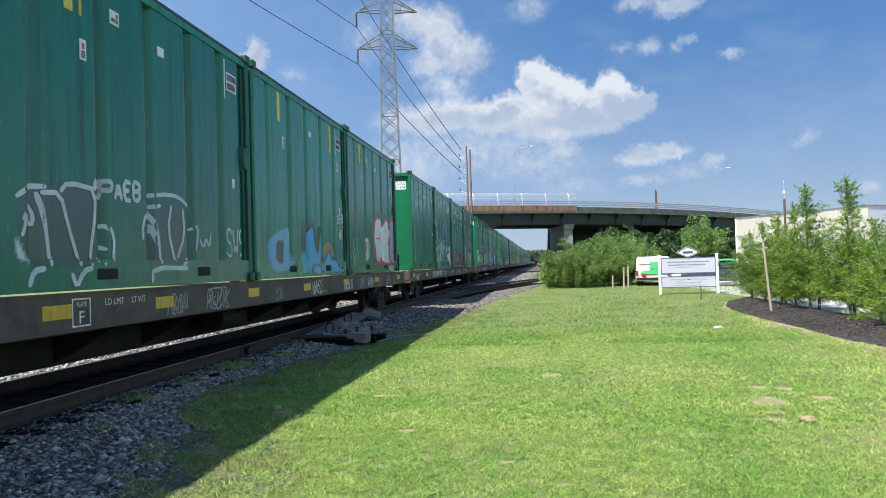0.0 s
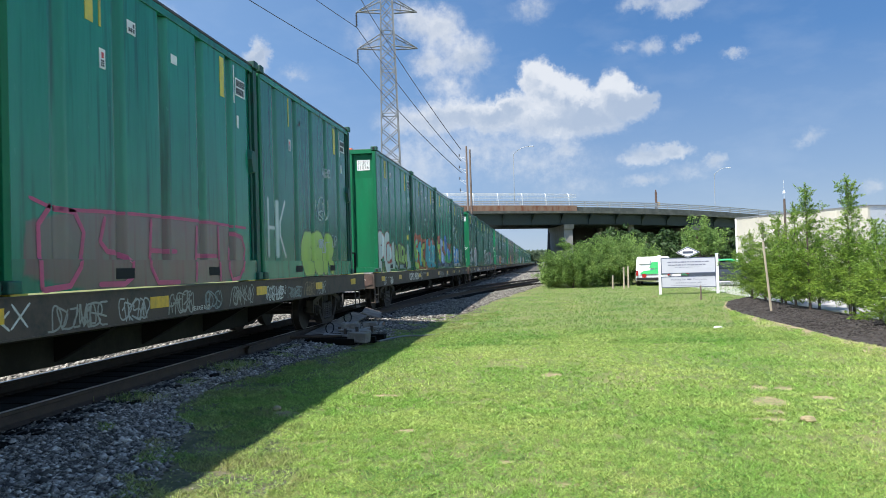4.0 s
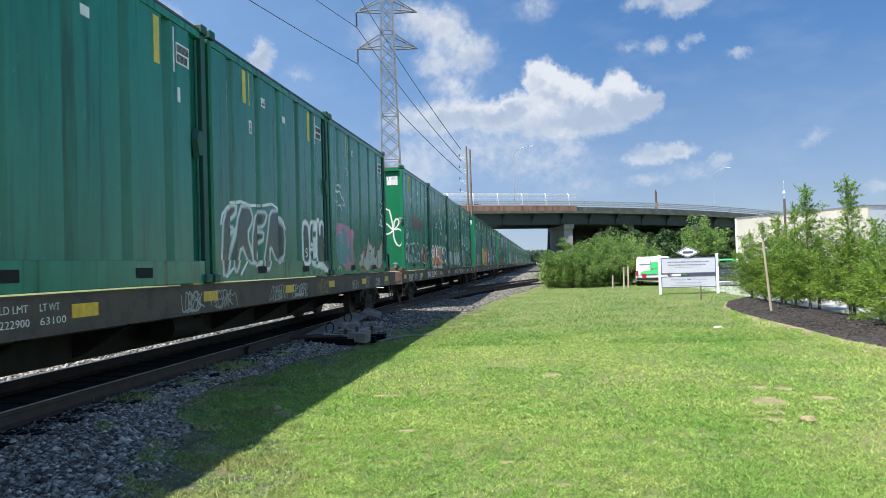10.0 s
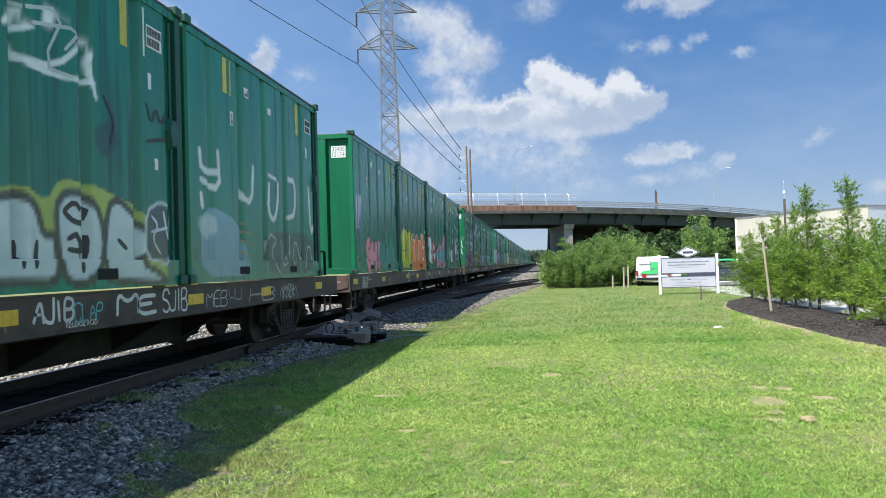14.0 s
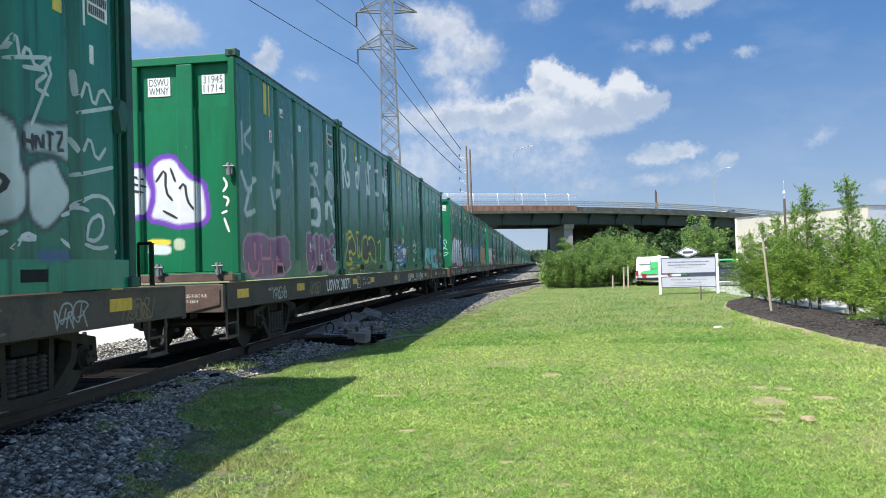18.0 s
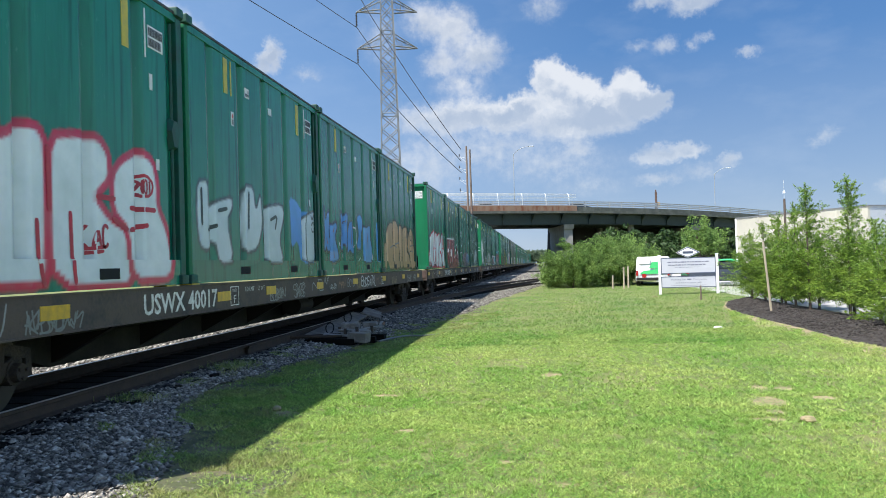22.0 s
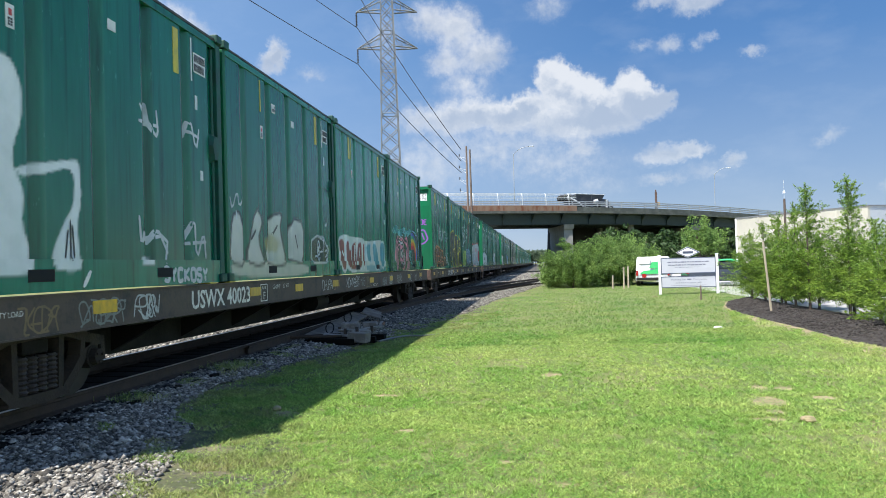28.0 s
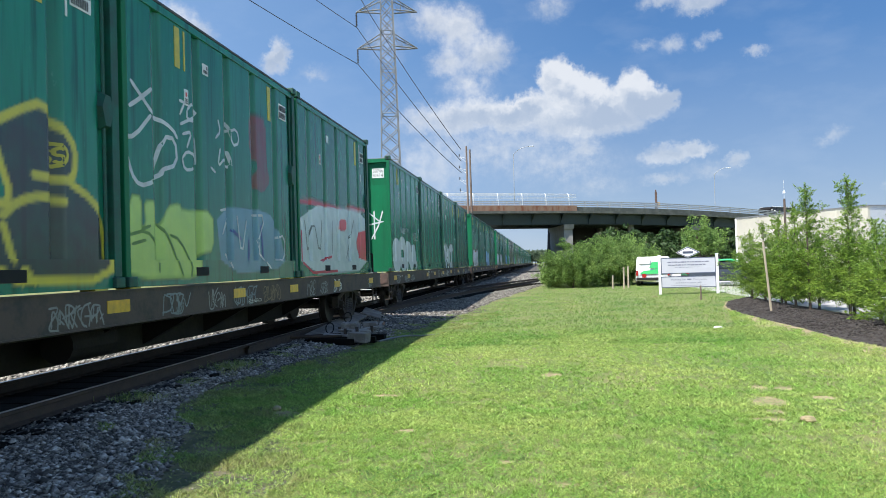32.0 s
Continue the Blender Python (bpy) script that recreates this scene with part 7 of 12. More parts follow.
def g_0_2(c):
    c.blob(2.9, 1.04, .47, .18, BLK, .4, .5)
    c.poly([(2.52, 1.05), (2.84, 1.12), (2.79, .52), (2.51, .49)], BLK, None, 0, .9)
    c.poly([(2.97, 1.03), (3.4, 1.07), (3.54, .62), (3.23, .32), (2.99, .6)], BLK, None, 0, .9)
    c.poly([(3.55, 1.04), (4.08, 1.11), (3.95, .69), (3.61, .4), (3.54, .67)], BLK, None, 0, .9)
    c.poly([(4.06, .7), (4.57, .75), (4.92, .45), (4.66, .4), (4.53, .58), (4.07, .3)], (.30, .17, .09), None, 0, .8)
    c.poly([(2.84, 1.09), (2.97, 1.08), (2.98, .87), (3.07, .99), (3.31, 1.05), (3.42, .66), (3.61, .43), (3.88, 1.05), (4.04, 1.09), (4, .69), (3.81, .25), (3.15, .23), (3.11, .06), (2.81, .07), (2.79, .63)], (.03, .33, .62), BLK, .02, .95)
    c.poly([(2.51, .49), (2.76, .5), (2.85, .32), (2.81, .06), (2.5, .07)], (.03, .30, .55), None, 0, .95)
    c.poly([(3.19, .25), (3.73, .23), (3.76, .02), (3.18, .05)], (.03, .30, .55), BLK, .015, .95)
    c.poly([(4.07, .3), (4.51, .58), (4.65, .33), (4.92, .39), (5.25, .15), (5.68, .12), (5.64, .02), (3.8, .07), (3.77, .23)], (.03, .33, .62), BLK, .015, .95)
    c.blob(5.38, .46, .3, .18, NVY, .5, .5)
    c.line_word("SEBO", 5.18, 1.2, .63, .19, SIL, .02, .9, .06)
    c.strokes([[(5.48, 1.2), (5.35, 1.03), (5.6, 1.05)], [(5.67, 1.28), (5.82, 1.2), (5.73, 1.09), (5.6, 1.16), (5.67, 1.28)]], SIL, .018, .9)
    c.poly([(5.35, 1), (5.56, 1.02), (5.55, .83), (5.34, .82)], CRM, None, 0, .9)
    c.poly([(.81, .69), (1.31, .88), (1.83, .95), (2.1, .17), (.77, .08)], (.12, .34, .60), None, 0, .9)
    c.poly([(1.09, .66), (1.55, .71), (1.46, .27), (1.11, .27)], BLK, None, 0, .9)


def g_0_3(c):
    c.poly([(1.84, .89), (2.09, .96), (2.35, .83), (2.25, .35), (1.85, .32)], SIL, None, 0, .75)
    c.line_word("89", 1.9, .54, .38, .28, RED, .025, .9, .01)
    c.poly([(3.04, 1.46), (3.36, 1.6), (3.87, 1.58), (4, 1.18), (3.91, .31), (3.14, .27), (2.99, .86)], (.74, .77, .78), RED, .045, .97)
    c.blob(.84, 1.44, .36, .24, DRED, .3, .6)
    c.strokes([[(.38, .24), (.61, .34), (.43, .48), (.63, .62), (.45, .75), (.64, .9)], [(.48, .2), (.7, .48)]], FADE, .014, .9)
    c.strokes([[(3.05, .95), (3.44, 1.01), (3.84, .9)], [(3.16, .52), (3.52, .35), (3.92, .45)]], RED, .02, .9)
    c.poly([(3.05, .31), (3.91, .36), (5.06, .28), (5.06, .21), (3.14, .22)], RED, None, 0, .9)
    c.poly([(3.94, 1.23), (4.09, 1.43), (4.35, 1.5), (4.63, 1.62), (4.94, 1.52), (5.13, 1.33), (5.14, 1.15), (5.04, .73), (5.07, .3), (4.84, .23), (3.92, .24)], (.74, .77, .78), RED, .045, .97)
    c.poly([(5.24, 1.55), (5.45, 1.64), (5.72, 1.56), (5.86, 1.33), (5.82, 1.05), (5.7, .87), (5.61, .62), (5.73, .52), (5.72, .25), (5.27, .23), (5.07, .41), (5.06, .86), (5.23, 1.3)], (.22, .42, .68), RED, .045, .97)
    c.poly([(5.98, 1.22), (5.98, 1.28), (5.98, .6), (5.77, .52), (5.86, .93)], (.20, .38, .60), RED, .04, .95)
    c.strokes([[(5.22, 1.02), (5.47, 1.03), (5.68, .87)], [(5.23, .62), (5.42, .57), (5.61, .69), (5.7, .87)], [(4.68, .9), (4.79, .86), (5.05, .89)], [(5.46, .52), (5.53, .57), (5.73, .52)], [(5.45, .28), (5.57, .45), (5.68, .3)]], RED, .03, .9)
    c.strokes([[(5.49, .42), (5.65, .45)], [(5.47, .33), (5.67, .35)], [(5.53, .47), (5.59, .28)]], (.6, .2, .35), .015, .9)
    c.line_word("PHASEDO", 4.71, .04, .74, .15, SIL, .022, .9, -.03)


def g_1_1(c):
    c.blob(1.99, 1.66, .94, .42, VIO, .35, .6)
    c.blob(3.59, 1.7, .93, .36, VIO, .3, .6)
    c.poly([(.33, 2.12), (.4, 2.32), (.52, 2.34), (.59, 2.15), (.5, 1.86), (.38, 1.81)], WHT, NVY, .02, .95)
    c.poly([(.51, 1.59), (.7, 1.77), (.88, 1.7), (.93, 1.46), (.79, 1.13), (.55, 1.11), (.68, 1.43)], (.10, .42, .12), TEA, .03, .9)
    c.poly([(.26, .97), (.6, 1.03), (1.38, 1.19), (1.51, 1), (1.43, .8), (.83, .71), (1.49, .6), (1.46, .01), (.74, .03), (.75, .21), (.23, .3), (.29, .51), (.76, .58), (.25, .74)], (.18, .46, .08), NVY, .03, .9)
    c.strokes([[(.31, .83), (.78, .92), (1.3, 1.05)], [(.35, .57), (.95, .65), (1.36, .73)], [(.58, .45), (.75, .34), (1.41, .34)], [(.37, .39), (.57, .24), (.74, .06)]], TEA, .03, .9)
    c.poly([(1.57, 1.37), (1.67, 1.35), (1.67, .81), (1.85, .48), (1.77, .34), (1.55, .34)], WHT, None, 0, .85)
    c.poly([(1.89, 1.16), (2.21, 1.33), (2.54, 1.29), (2.55, .49), (2.23, .2), (2, .34), (2.1, .83), (1.79, .75)], (.33, .38, .40), BLK, .02, .9)
    c.poly([(2.61, 1), (2.98, 1.18), (3.45, 1.09), (3.56, .51), (3.21, .27), (2.66, .34)], (.33, .40, .42), NVY, .03, .9)
    c.poly([(2.87, .94), (3.25, .96), (3.23, .65), (2.85, .61)], NVY, None, 0, .9)
    c.poly([(2.09, .62), (2.51, .71), (2.53, .27), (2.15, .24)], TEA, None, 0, .85)
    c.poly([(3.74, 1.35), (4.09, 1.18), (4.19, .35), (4.73, .31), (5.01, .71), (4.06, .68), (3.99, 1.25)], (.55, .6, .6), None, 0, .9)
    c.poly([(4.66, 1.04), (5.38, 1.17), (5.52, .17), (5.09, .09), (4.88, .7)], SIL, NVY, .02, .9)
    c.poly([(4.12, .68), (4.93, .75), (4.98, .31), (4.5, .52), (4.26, .31)], WHT, None, 0, .95)
    c.blob(4.2, .43, .27, .12, RED, .85, .25)
    c.blob(2.27, .45, .13, .1, RED, .8, .25)
    c.blob(4.65, .22, .24, .07, RED, .8, .3)
    c.blob(3.12, .5, .57, .12, NVY, .6, .4)
    c.strokes([[(2.76, 1.23), (3.03, 1.37)], [(2.63, 1.3), (3.13, 1.28)], [(2.9, 1.43), (2.89, 1.17)], [(.57, .33), (.76, .49)], [(.52, .42), (.82, .37)]], WHT, .014, .9)
    c.strokes([[(3.34, 2.45), (3.64, 2.38), (3.39, 2.26)], [(3.38, 2.14), (3.73, 2.16), (3.45, 2)], [(3.5, 1.89), (3.86, 1.93), (3.59, 1.66)], [(3.64, 2.42), (3.8, 1.72)], [(.18, 1.69), (.28, 1.53)], [(.15, 1.6), (.31, 1.65)], [(.3, 1.33), (.33, 1.18), (.42, 1.16)]], FADE, .02, .9)


def g_1_2(c):
    c.poly([(.36, .85), (5.42, .91), (5.41, -.07), (.23, -.01)], (.30, .03, .08), None, 0, .45)
    c.strokes([[(.51, .02), (.49, .86), (1.25, .78), (1.08, .06), (.51, .02)], [(1.6, .79), (1.46, .42), (2.13, .37), (2.1, .04), (1.43, .05)], [(2.57, .82), (2.49, .04), (3.25, .03)], [(2.53, .43), (3.21, .43)], [(3.79, .8), (3.7, .02)], [(3.74, .38), (4.42, .38)], [(4.47, .82), (4.48, .01)], [(4.87, .76), (5.5, .65), (5.32, .06), (4.78, .01), (4.87, .76)]], (.55, .08, .20), .03, .9)
    c.strokes([[(.37, .9), (.74, .81), (1.79, .85), (3.43, .87), (5.52, .84)]], (.55, .08, .20), .02, .9)


def g_1_3(c):
    c.line_word("HK", .4, .4, 1.0, 1.0, FADE, .035)
    c.word("EGR", 2.2, .1, 2.2, .9, LIM, BLK, .26, .04, .2, .8)
    c.tag(3.2, 1.2, .8, .5, FADE, .02)
    scribble_lot(c, 4, FADE)


def g_2_0(c):
    c.word("PO", .15, .05, 1.75, 1.2, (.58, .66, .66), DRED, .27, .04, .5)
    c.poly([(2.14, .83), (2.39, .96), (2.5, .95), (2.61, .76), (2.59, .06), (1.65, .07), (1.65, .24), (2.03, .41)], FADE, None, 0, .8)
    c.poly([(4.93, .91), (5.13, .95), (5.26, .6), (5.45, .21), (5.44, .04), (2.59, .08), (2.6, .23), (4.58, .24)], FADE, None, 0, .6)
    c.poly([(1.33, .85), (1.67, .9), (1.92, .92), (2.08, .78), (2.16, .6), (2.13, .37), (1.9, .3), (1.65, .28), (1.32, .28)], (.58, .66, .66), DRED, .04, .95)
    c.strokes([[(1.72, .49), (1.88, .59), (1.94, .5), (1.9, .41)], [(1.71, .32), (2.03, .3)]], DRED, .03, .9)
    c.poly([(2.61, .81), (2.82, .92), (2.98, .89), (3.1, .69), (3.13, .33), (3.31, .12), (3.08, .08), (2.88, .25), (2.68, .33), (2.62, .57)], (.36, .52, .16), BLK, .04, .95)
    c.poly([(3.11, .9), (3.48, .95), (3.77, .89), (4.23, .89), (4.36, .51), (4.4, .21), (3.18, .25), (3.23, .54)], (.36, .52, .16), BLK, .04, .95)
    c.poly([(4.26, .87), (4.43, .82), (4.48, .58), (4.73, .65), (4.81, .52), (4.77, .21), (4.64, .07), (4.4, .09), (4.47, .27), (4.27, .39)], (.36, .52, .16), BLK, .04, .95)
    c.strokes([[(2.69, .67), (2.81, .75), (2.86, .65), (2.76, .57)], [(2.76, .48), (2.97, .43), (2.95, .63)], [(3.3, .78), (3.29, .43)], [(3.52, .77), (3.56, .44)], [(3.52, .87), (3.69, .72), (3.7, .33)], [(3.92, .76), (4.08, .74), (4.07, .48), (3.89, .47), (3.92, .76)]], BLK, .028, .9)
    c.strokes([[(3, .23), (3.08, .07), (3.21, .07)], [(3.79, .05), (3.95, .17), (4.4, .17)]], BLK, .025, .9)
    c.poly([(5.05, 1.25), (5.26, 1.29), (5.25, 1.09), (5.05, 1.08)], YEL, None, 0, .9)


def g_2_1(c):
    c.poly([(.14, 1.21), (.59, 1.43), (1.06, 1.32), (1.8, 1.42), (2.12, 1.2), (3.13, 1.27), (4.28, 1.15), (5.84, 1.13), (5.73, -.06), (.07, .02)], (.45, .07, .03), None, 0, .75)
    c.poly([(.17, .31), (1.19, .23), (1.07, .02), (.24, .04)], LIM, None, 0, .85)
    c.poly([(.2, .85), (.57, 1.09), (.95, 1.16), (1.04, 1.01), (.56, .91), (.54, .57), (.82, .61), (.74, .8), (1.07, .81), (1, .42), (.52, .31), (.23, .49)], (.28, .50, .10), TEA, .03, .95)
    c.poly([(1.07, .89), (1.45, 1.11), (2, 1.11), (2.07, .52), (1.71, .1), (1.28, .15), (1.42, .67), (1.02, .66)], (.06, .42, .45), BLK, .02, .95)
    c.poly([(1.99, 1.02), (2.85, 1.11), (2.7, .8), (2.28, .78), (2.3, .44), (2.8, .4), (2.52, .05), (1.93, .14)], (.40, .48, .10), BLK, .02, .95)
    c.poly([(3.13, 1.22), (3.84, 1.32), (3.93, .65), (4.78, 1.28), (5.3, 1.26), (5.26, .05), (3.03, .04), (3.03, .72)], (.05, .36, .46), BLK, .02, .95)
    c.strokes([[(2.93, 2.15), (3.04, 1.81)], [(3.14, 2.14), (3.3, 1.74)], [(3.69, 1.97), (3.71, 1.55)], [(2.79, 2.05), (3.32, 2.02)]], FADE, .016, .9)
    c.poly([(3.63, 1.17), (3.97, 1.31), (4.28, 1.31), (4.38, 1.19), (4.08, 1.02), (3.62, .95)], (.42, .07, .04), None, 0, .7)
    c.poly([(4.7, 1.27), (5, 1.29), (5.97, 1.16), (5.87, .93), (5.41, 1.05), (4.84, 1.03)], (.42, .07, .04), None, 0, .7)
    c.blob(4.79, 1.55, .06, .04, (.42, .07, .04), .8, .3)
    c.blob(4.71, 1.38, .05, .04, (.42, .07, .04), .8, .3)
    c.blob(5.04, 1.32, .07, .05, (.42, .07, .04), .8, .3)
    c.poly([(3.72, .3), (5.6, .25), (5.6, .06), (3.71, .07)], (.05, .36, .46), None, 0, .95)
    c.poly([(4.3, .86), (4.45, 1.19), (4.69, 1.23), (4.84, 1), (5.06, .82), (5.18, .53), (5.09, .3), (4.67, .28), (4.42, .37), (4.13, .3), (4.07, .5), (4.26, .55)], (.05, .36, .46), CYA, .025, .97)
    c.poly([(5.11, .88), (5.32, 1.07), (5.77, .93), (5.91, .72), (5.7, .44), (5.43, .48), (5.51, .22), (5.25, .23)], (.05, .36, .46), CYA, .025, .97)
    c.poly([(3.68, .89), (3.96, .98), (4.08, .97), (4.05, .8), (3.95, .62), (3.83, .32), (3.66, .32)], (.05, .36, .46), CYA, .025, .97)
    c.strokes([[(4.57, .74), (4.75, .66), (4.78, .49), (4.6, .51), (4.57, .74)], [(5.36, .79), (5.53, .78), (5.44, .67)], [(4.28, .84), (4.23, .52), (4.07, .47)]], BLK, .025, .9)
    c.strokes([[(4.84, 1), (4.64, .65), (4.6, .51)], [(5.11, .88), (5.18, .58), (5.29, .23)]], LIM, .025, .9)
    for y, z in ((4.48, 1.11), (4.44, .87), (4.58, .98), (4.76, .85), (4.33, .64), (4.46, .48), (4.9, .67), (4.19, .39), (4.97, .45), (5.32, .89), (5.62, .81), (5.39, .59), (4.67, .35), (4.12, .17), (4.59, .14), (5.12, .13)):
        c.blob(y, z, .04, .04, BLU, .65, .3, .1)


def g_2_2(c):
    c.poly([(.1, 1.65), (.38, 1.57), (.6, 1.42), (1.24, 1.6), (1.29, 1.25), (2.97, 1.4), (4.41, 1.2), (5.84, 1.3), (5.88, .73), (.11, .56)], (.45, .05, .04), None, 0, .75)
    c.poly([(.16, .45), (5.94, .74), (5.94, .03), (.2, .07)], (.10, .10, .26), None, 0, .75)
    c.poly([(.2, 1.29), (.37, 1.34), (.5, 1.17), (.58, .94), (.23, .86), (.4, .72), (.21, .33), (.12, .73)], LIM, BLK, .02, .95)
    c.poly([(.44, .93), (.83, 1.14), (1.29, 1.18), (1.36, .73), (1.38, .27), (1.04, .21), (.75, .7), (.51, .75)], LIM, BLK, .02, .95)
    c.poly([(.88, .9), (1.14, .91), (1.2, .66), (.96, .65)], RED, None, 0, .8)
    c.poly([(1.34, 1.35), (1.66, 1.48), (2.19, 1.33), (2.25, 1.05), (1.86, 1.02), (2.08, .76), (2.74, .64), (2.72, .27), (1.89, .2), (1.46, .34), (1.48, .8), (1.35, .99)], (.40, .55, .80), NVY, .025, .95)
    c.poly([(2.44, 1.32), (2.79, 1.35), (2.86, 1.09), (3.04, .95), (2.75, .71), (2.5, 1)], LIM, BLK, .02, .95)
    c.poly([(3.02, 1.64), (3.57, 1.62), (3.75, 1.15), (3.66, .51), (3.2, .42), (3.13, .88), (2.75, .79), (3.05, 1.18)], (.05, .20, .60), NVY, .025, .95)
    c.poly([(2.92, .57), (3.31, .66), (4.08, 1.26), (4.15, .68), (4.88, .97), (5.1, .53), (5.41, 1.18), (5.98, 1.21), (5.91, .36), (4.82, .22), (3.09, .23)], (.06, .40, .15), BLK, .025, .95)
    c.poly([(4.06, 1.01), (4.51, .95), (5.11, .71), (4.47, .31), (4.14, .52)], (.05, .20, .60), SKY, .02, .95)
    c.strokes([[(3.17, 1.58), (3.65, 1.23)], [(4.39, .86), (4.84, .44)], [(1.65, 1.28), (1.94, 1.17)], [(1.69, .74), (2.22, .48)]], SKY, .022, .9)
    c.strokes([[(1.59, 1.47), (1.65, 1.28)], [(1.44, 1.32), (1.88, 1.44)], [(.25, 1.15), (.35, 1.04)]], WHT, .012, .9)


def g_2_3(c):
    c.poly([(.23, 1.01), (.52, 1.16), (1.09, 1.16), (1.16, 1.02), (1.4, .94), (1.54, 1.05), (1.85, 1.05), (2.24, 1.06), (2.9, 1.03), (2.89, .64), (2.81, .24), (.2, .19), (.18, .58)], BLU, None, 0, .9)
    c.poly([(.31, 1.02), (.51, 1.04), (.5, .46), (.69, .45), (.7, .29), (.33, .26)], (.48, .56, .56), None, 0, .97)
    c.poly([(.79, 1), (1.01, 1.03), (1.11, .67), (1.38, .33), (1.14, .28), (1.07, .52), (.84, .51), (.82, .3), (.59, .32), (.71, .69)], (.48, .56, .56), None, 0, .97)
    c.poly([(.89, .8), (.95, .8), (.98, .64), (.86, .63)], BLU, None, 0, .9)
    c.poly([(1.31, .63), (1.45, .91), (1.62, .9), (1.56, .54), (1.8, 1.02), (1.81, .33), (1.6, .28), (1.34, .3)], (.48, .56, .56), None, 0, .97)
    c.poly([(1.9, .98), (2.14, 1.01), (2.28, .78), (2.1, .58), (2.24, .56), (2.27, .44), (1.97, .47)], (.48, .56, .56), None, 0, .97)
    c.poly([(2.4, .99), (2.84, .99), (2.84, .87), (2.55, .83), (2.77, .75), (2.71, .63), (2.54, .62), (2.88, .45), (2.42, .3)], (.48, .56, .56), None, 0, .97)
    c.poly([(.3, .24), (3.36, .24), (3.35, .02), (.29, .08)], SIL, None, 0, .5)
    c.strokes([[(.45, 1.11), (.72, 1.18), (.86, 1.11), (1.13, 1.09), (1.2, 1.02)]], SIL, .028, .9)
    c.poly([(3.71, .47), (3.81, .93), (4.03, 1.08), (4.49, 1.05), (4.73, .92), (4.55, .55), (4.61, .27), (4.22, .31), (3.7, .21)], (.30, .33, .33), (.04, .04, .04), .03, .85)
    c.strokes([[(3.95, .94), (3.92, .34)], [(4.17, .82), (4.47, .62)]], BLK, .022, .9)
    c.strokes([[(4.78, .34), (4.9, .78), (5.27, 1.1), (5.45, .88), (5.05, .49), (5.41, .31)], [(4.95, .2), (5.43, .65)], [(4.85, .63), (5.34, .72)]], (.35, .42, .15), .02, .9)
    c.strokes([[(5.06, 2.05), (5.34, 2.17), (5.41, 1.83), (5.09, 1.76)], [(5.09, 1.68), (5.41, 1.76), (5.39, 1.53), (5.04, 1.53), (5.09, 1.68)], [(5.1, 1.91), (5.44, 2.03)], [(5.11, 1.42), (5.07, 1.31)]], BLK, .022, .9)
    c.strokes([[(.39, 2.41), (.48, 2.33), (.55, 2.23), (.82, 2.21), (.93, 2.07), (.85, 1.94), (.6, 1.81), (.4, 1.84), (.34, 2), (.45, 2.25), (.68, 2.27), (.89, 2.14), (1.2, 2.19), (1.44, 2.01), (1.56, 1.78), (1.51, 1.62), (1.31, 1.73), (1.19, 1.84)]], (.70, .72, .70), .030, .9)
    c.strokes([[(.65, 2.17), (.57, 1.97), (.6, 1.83)], [(.49, 2.44), (.52, 2.34)], [(.54, 2.05), (.89, 2.18)]], (.70, .72, .70), .024, .9)
    c.strokes([[(1.58, 2.31), (1.66, 2.12), (1.76, 2.3), (1.84, 2.05), (1.99, 2.33), (1.88, 1.95)], [(1.7, 1.94), (2.39, 2.13), (1.74, 1.87), (2.44, 2.06)], [(1.6, 1.58), (1.92, 1.68), (1.96, 1.47), (2.21, 1.42)], [(2.11, 1.44), (2.23, 1.31), (2.17, 1.19), (2.07, 1.29), (2.11, 1.44)], [(1.64, 1.48), (2.01, 1.48), (2.05, 1.26)]], (.45, .40, .28), .02, .9)
    c.strokes([[(.6, 1.67), (.7, 1.74)], [(.6, 1.63), (.7, 1.6), (.77, 1.64)]], FADE, .02, .9)


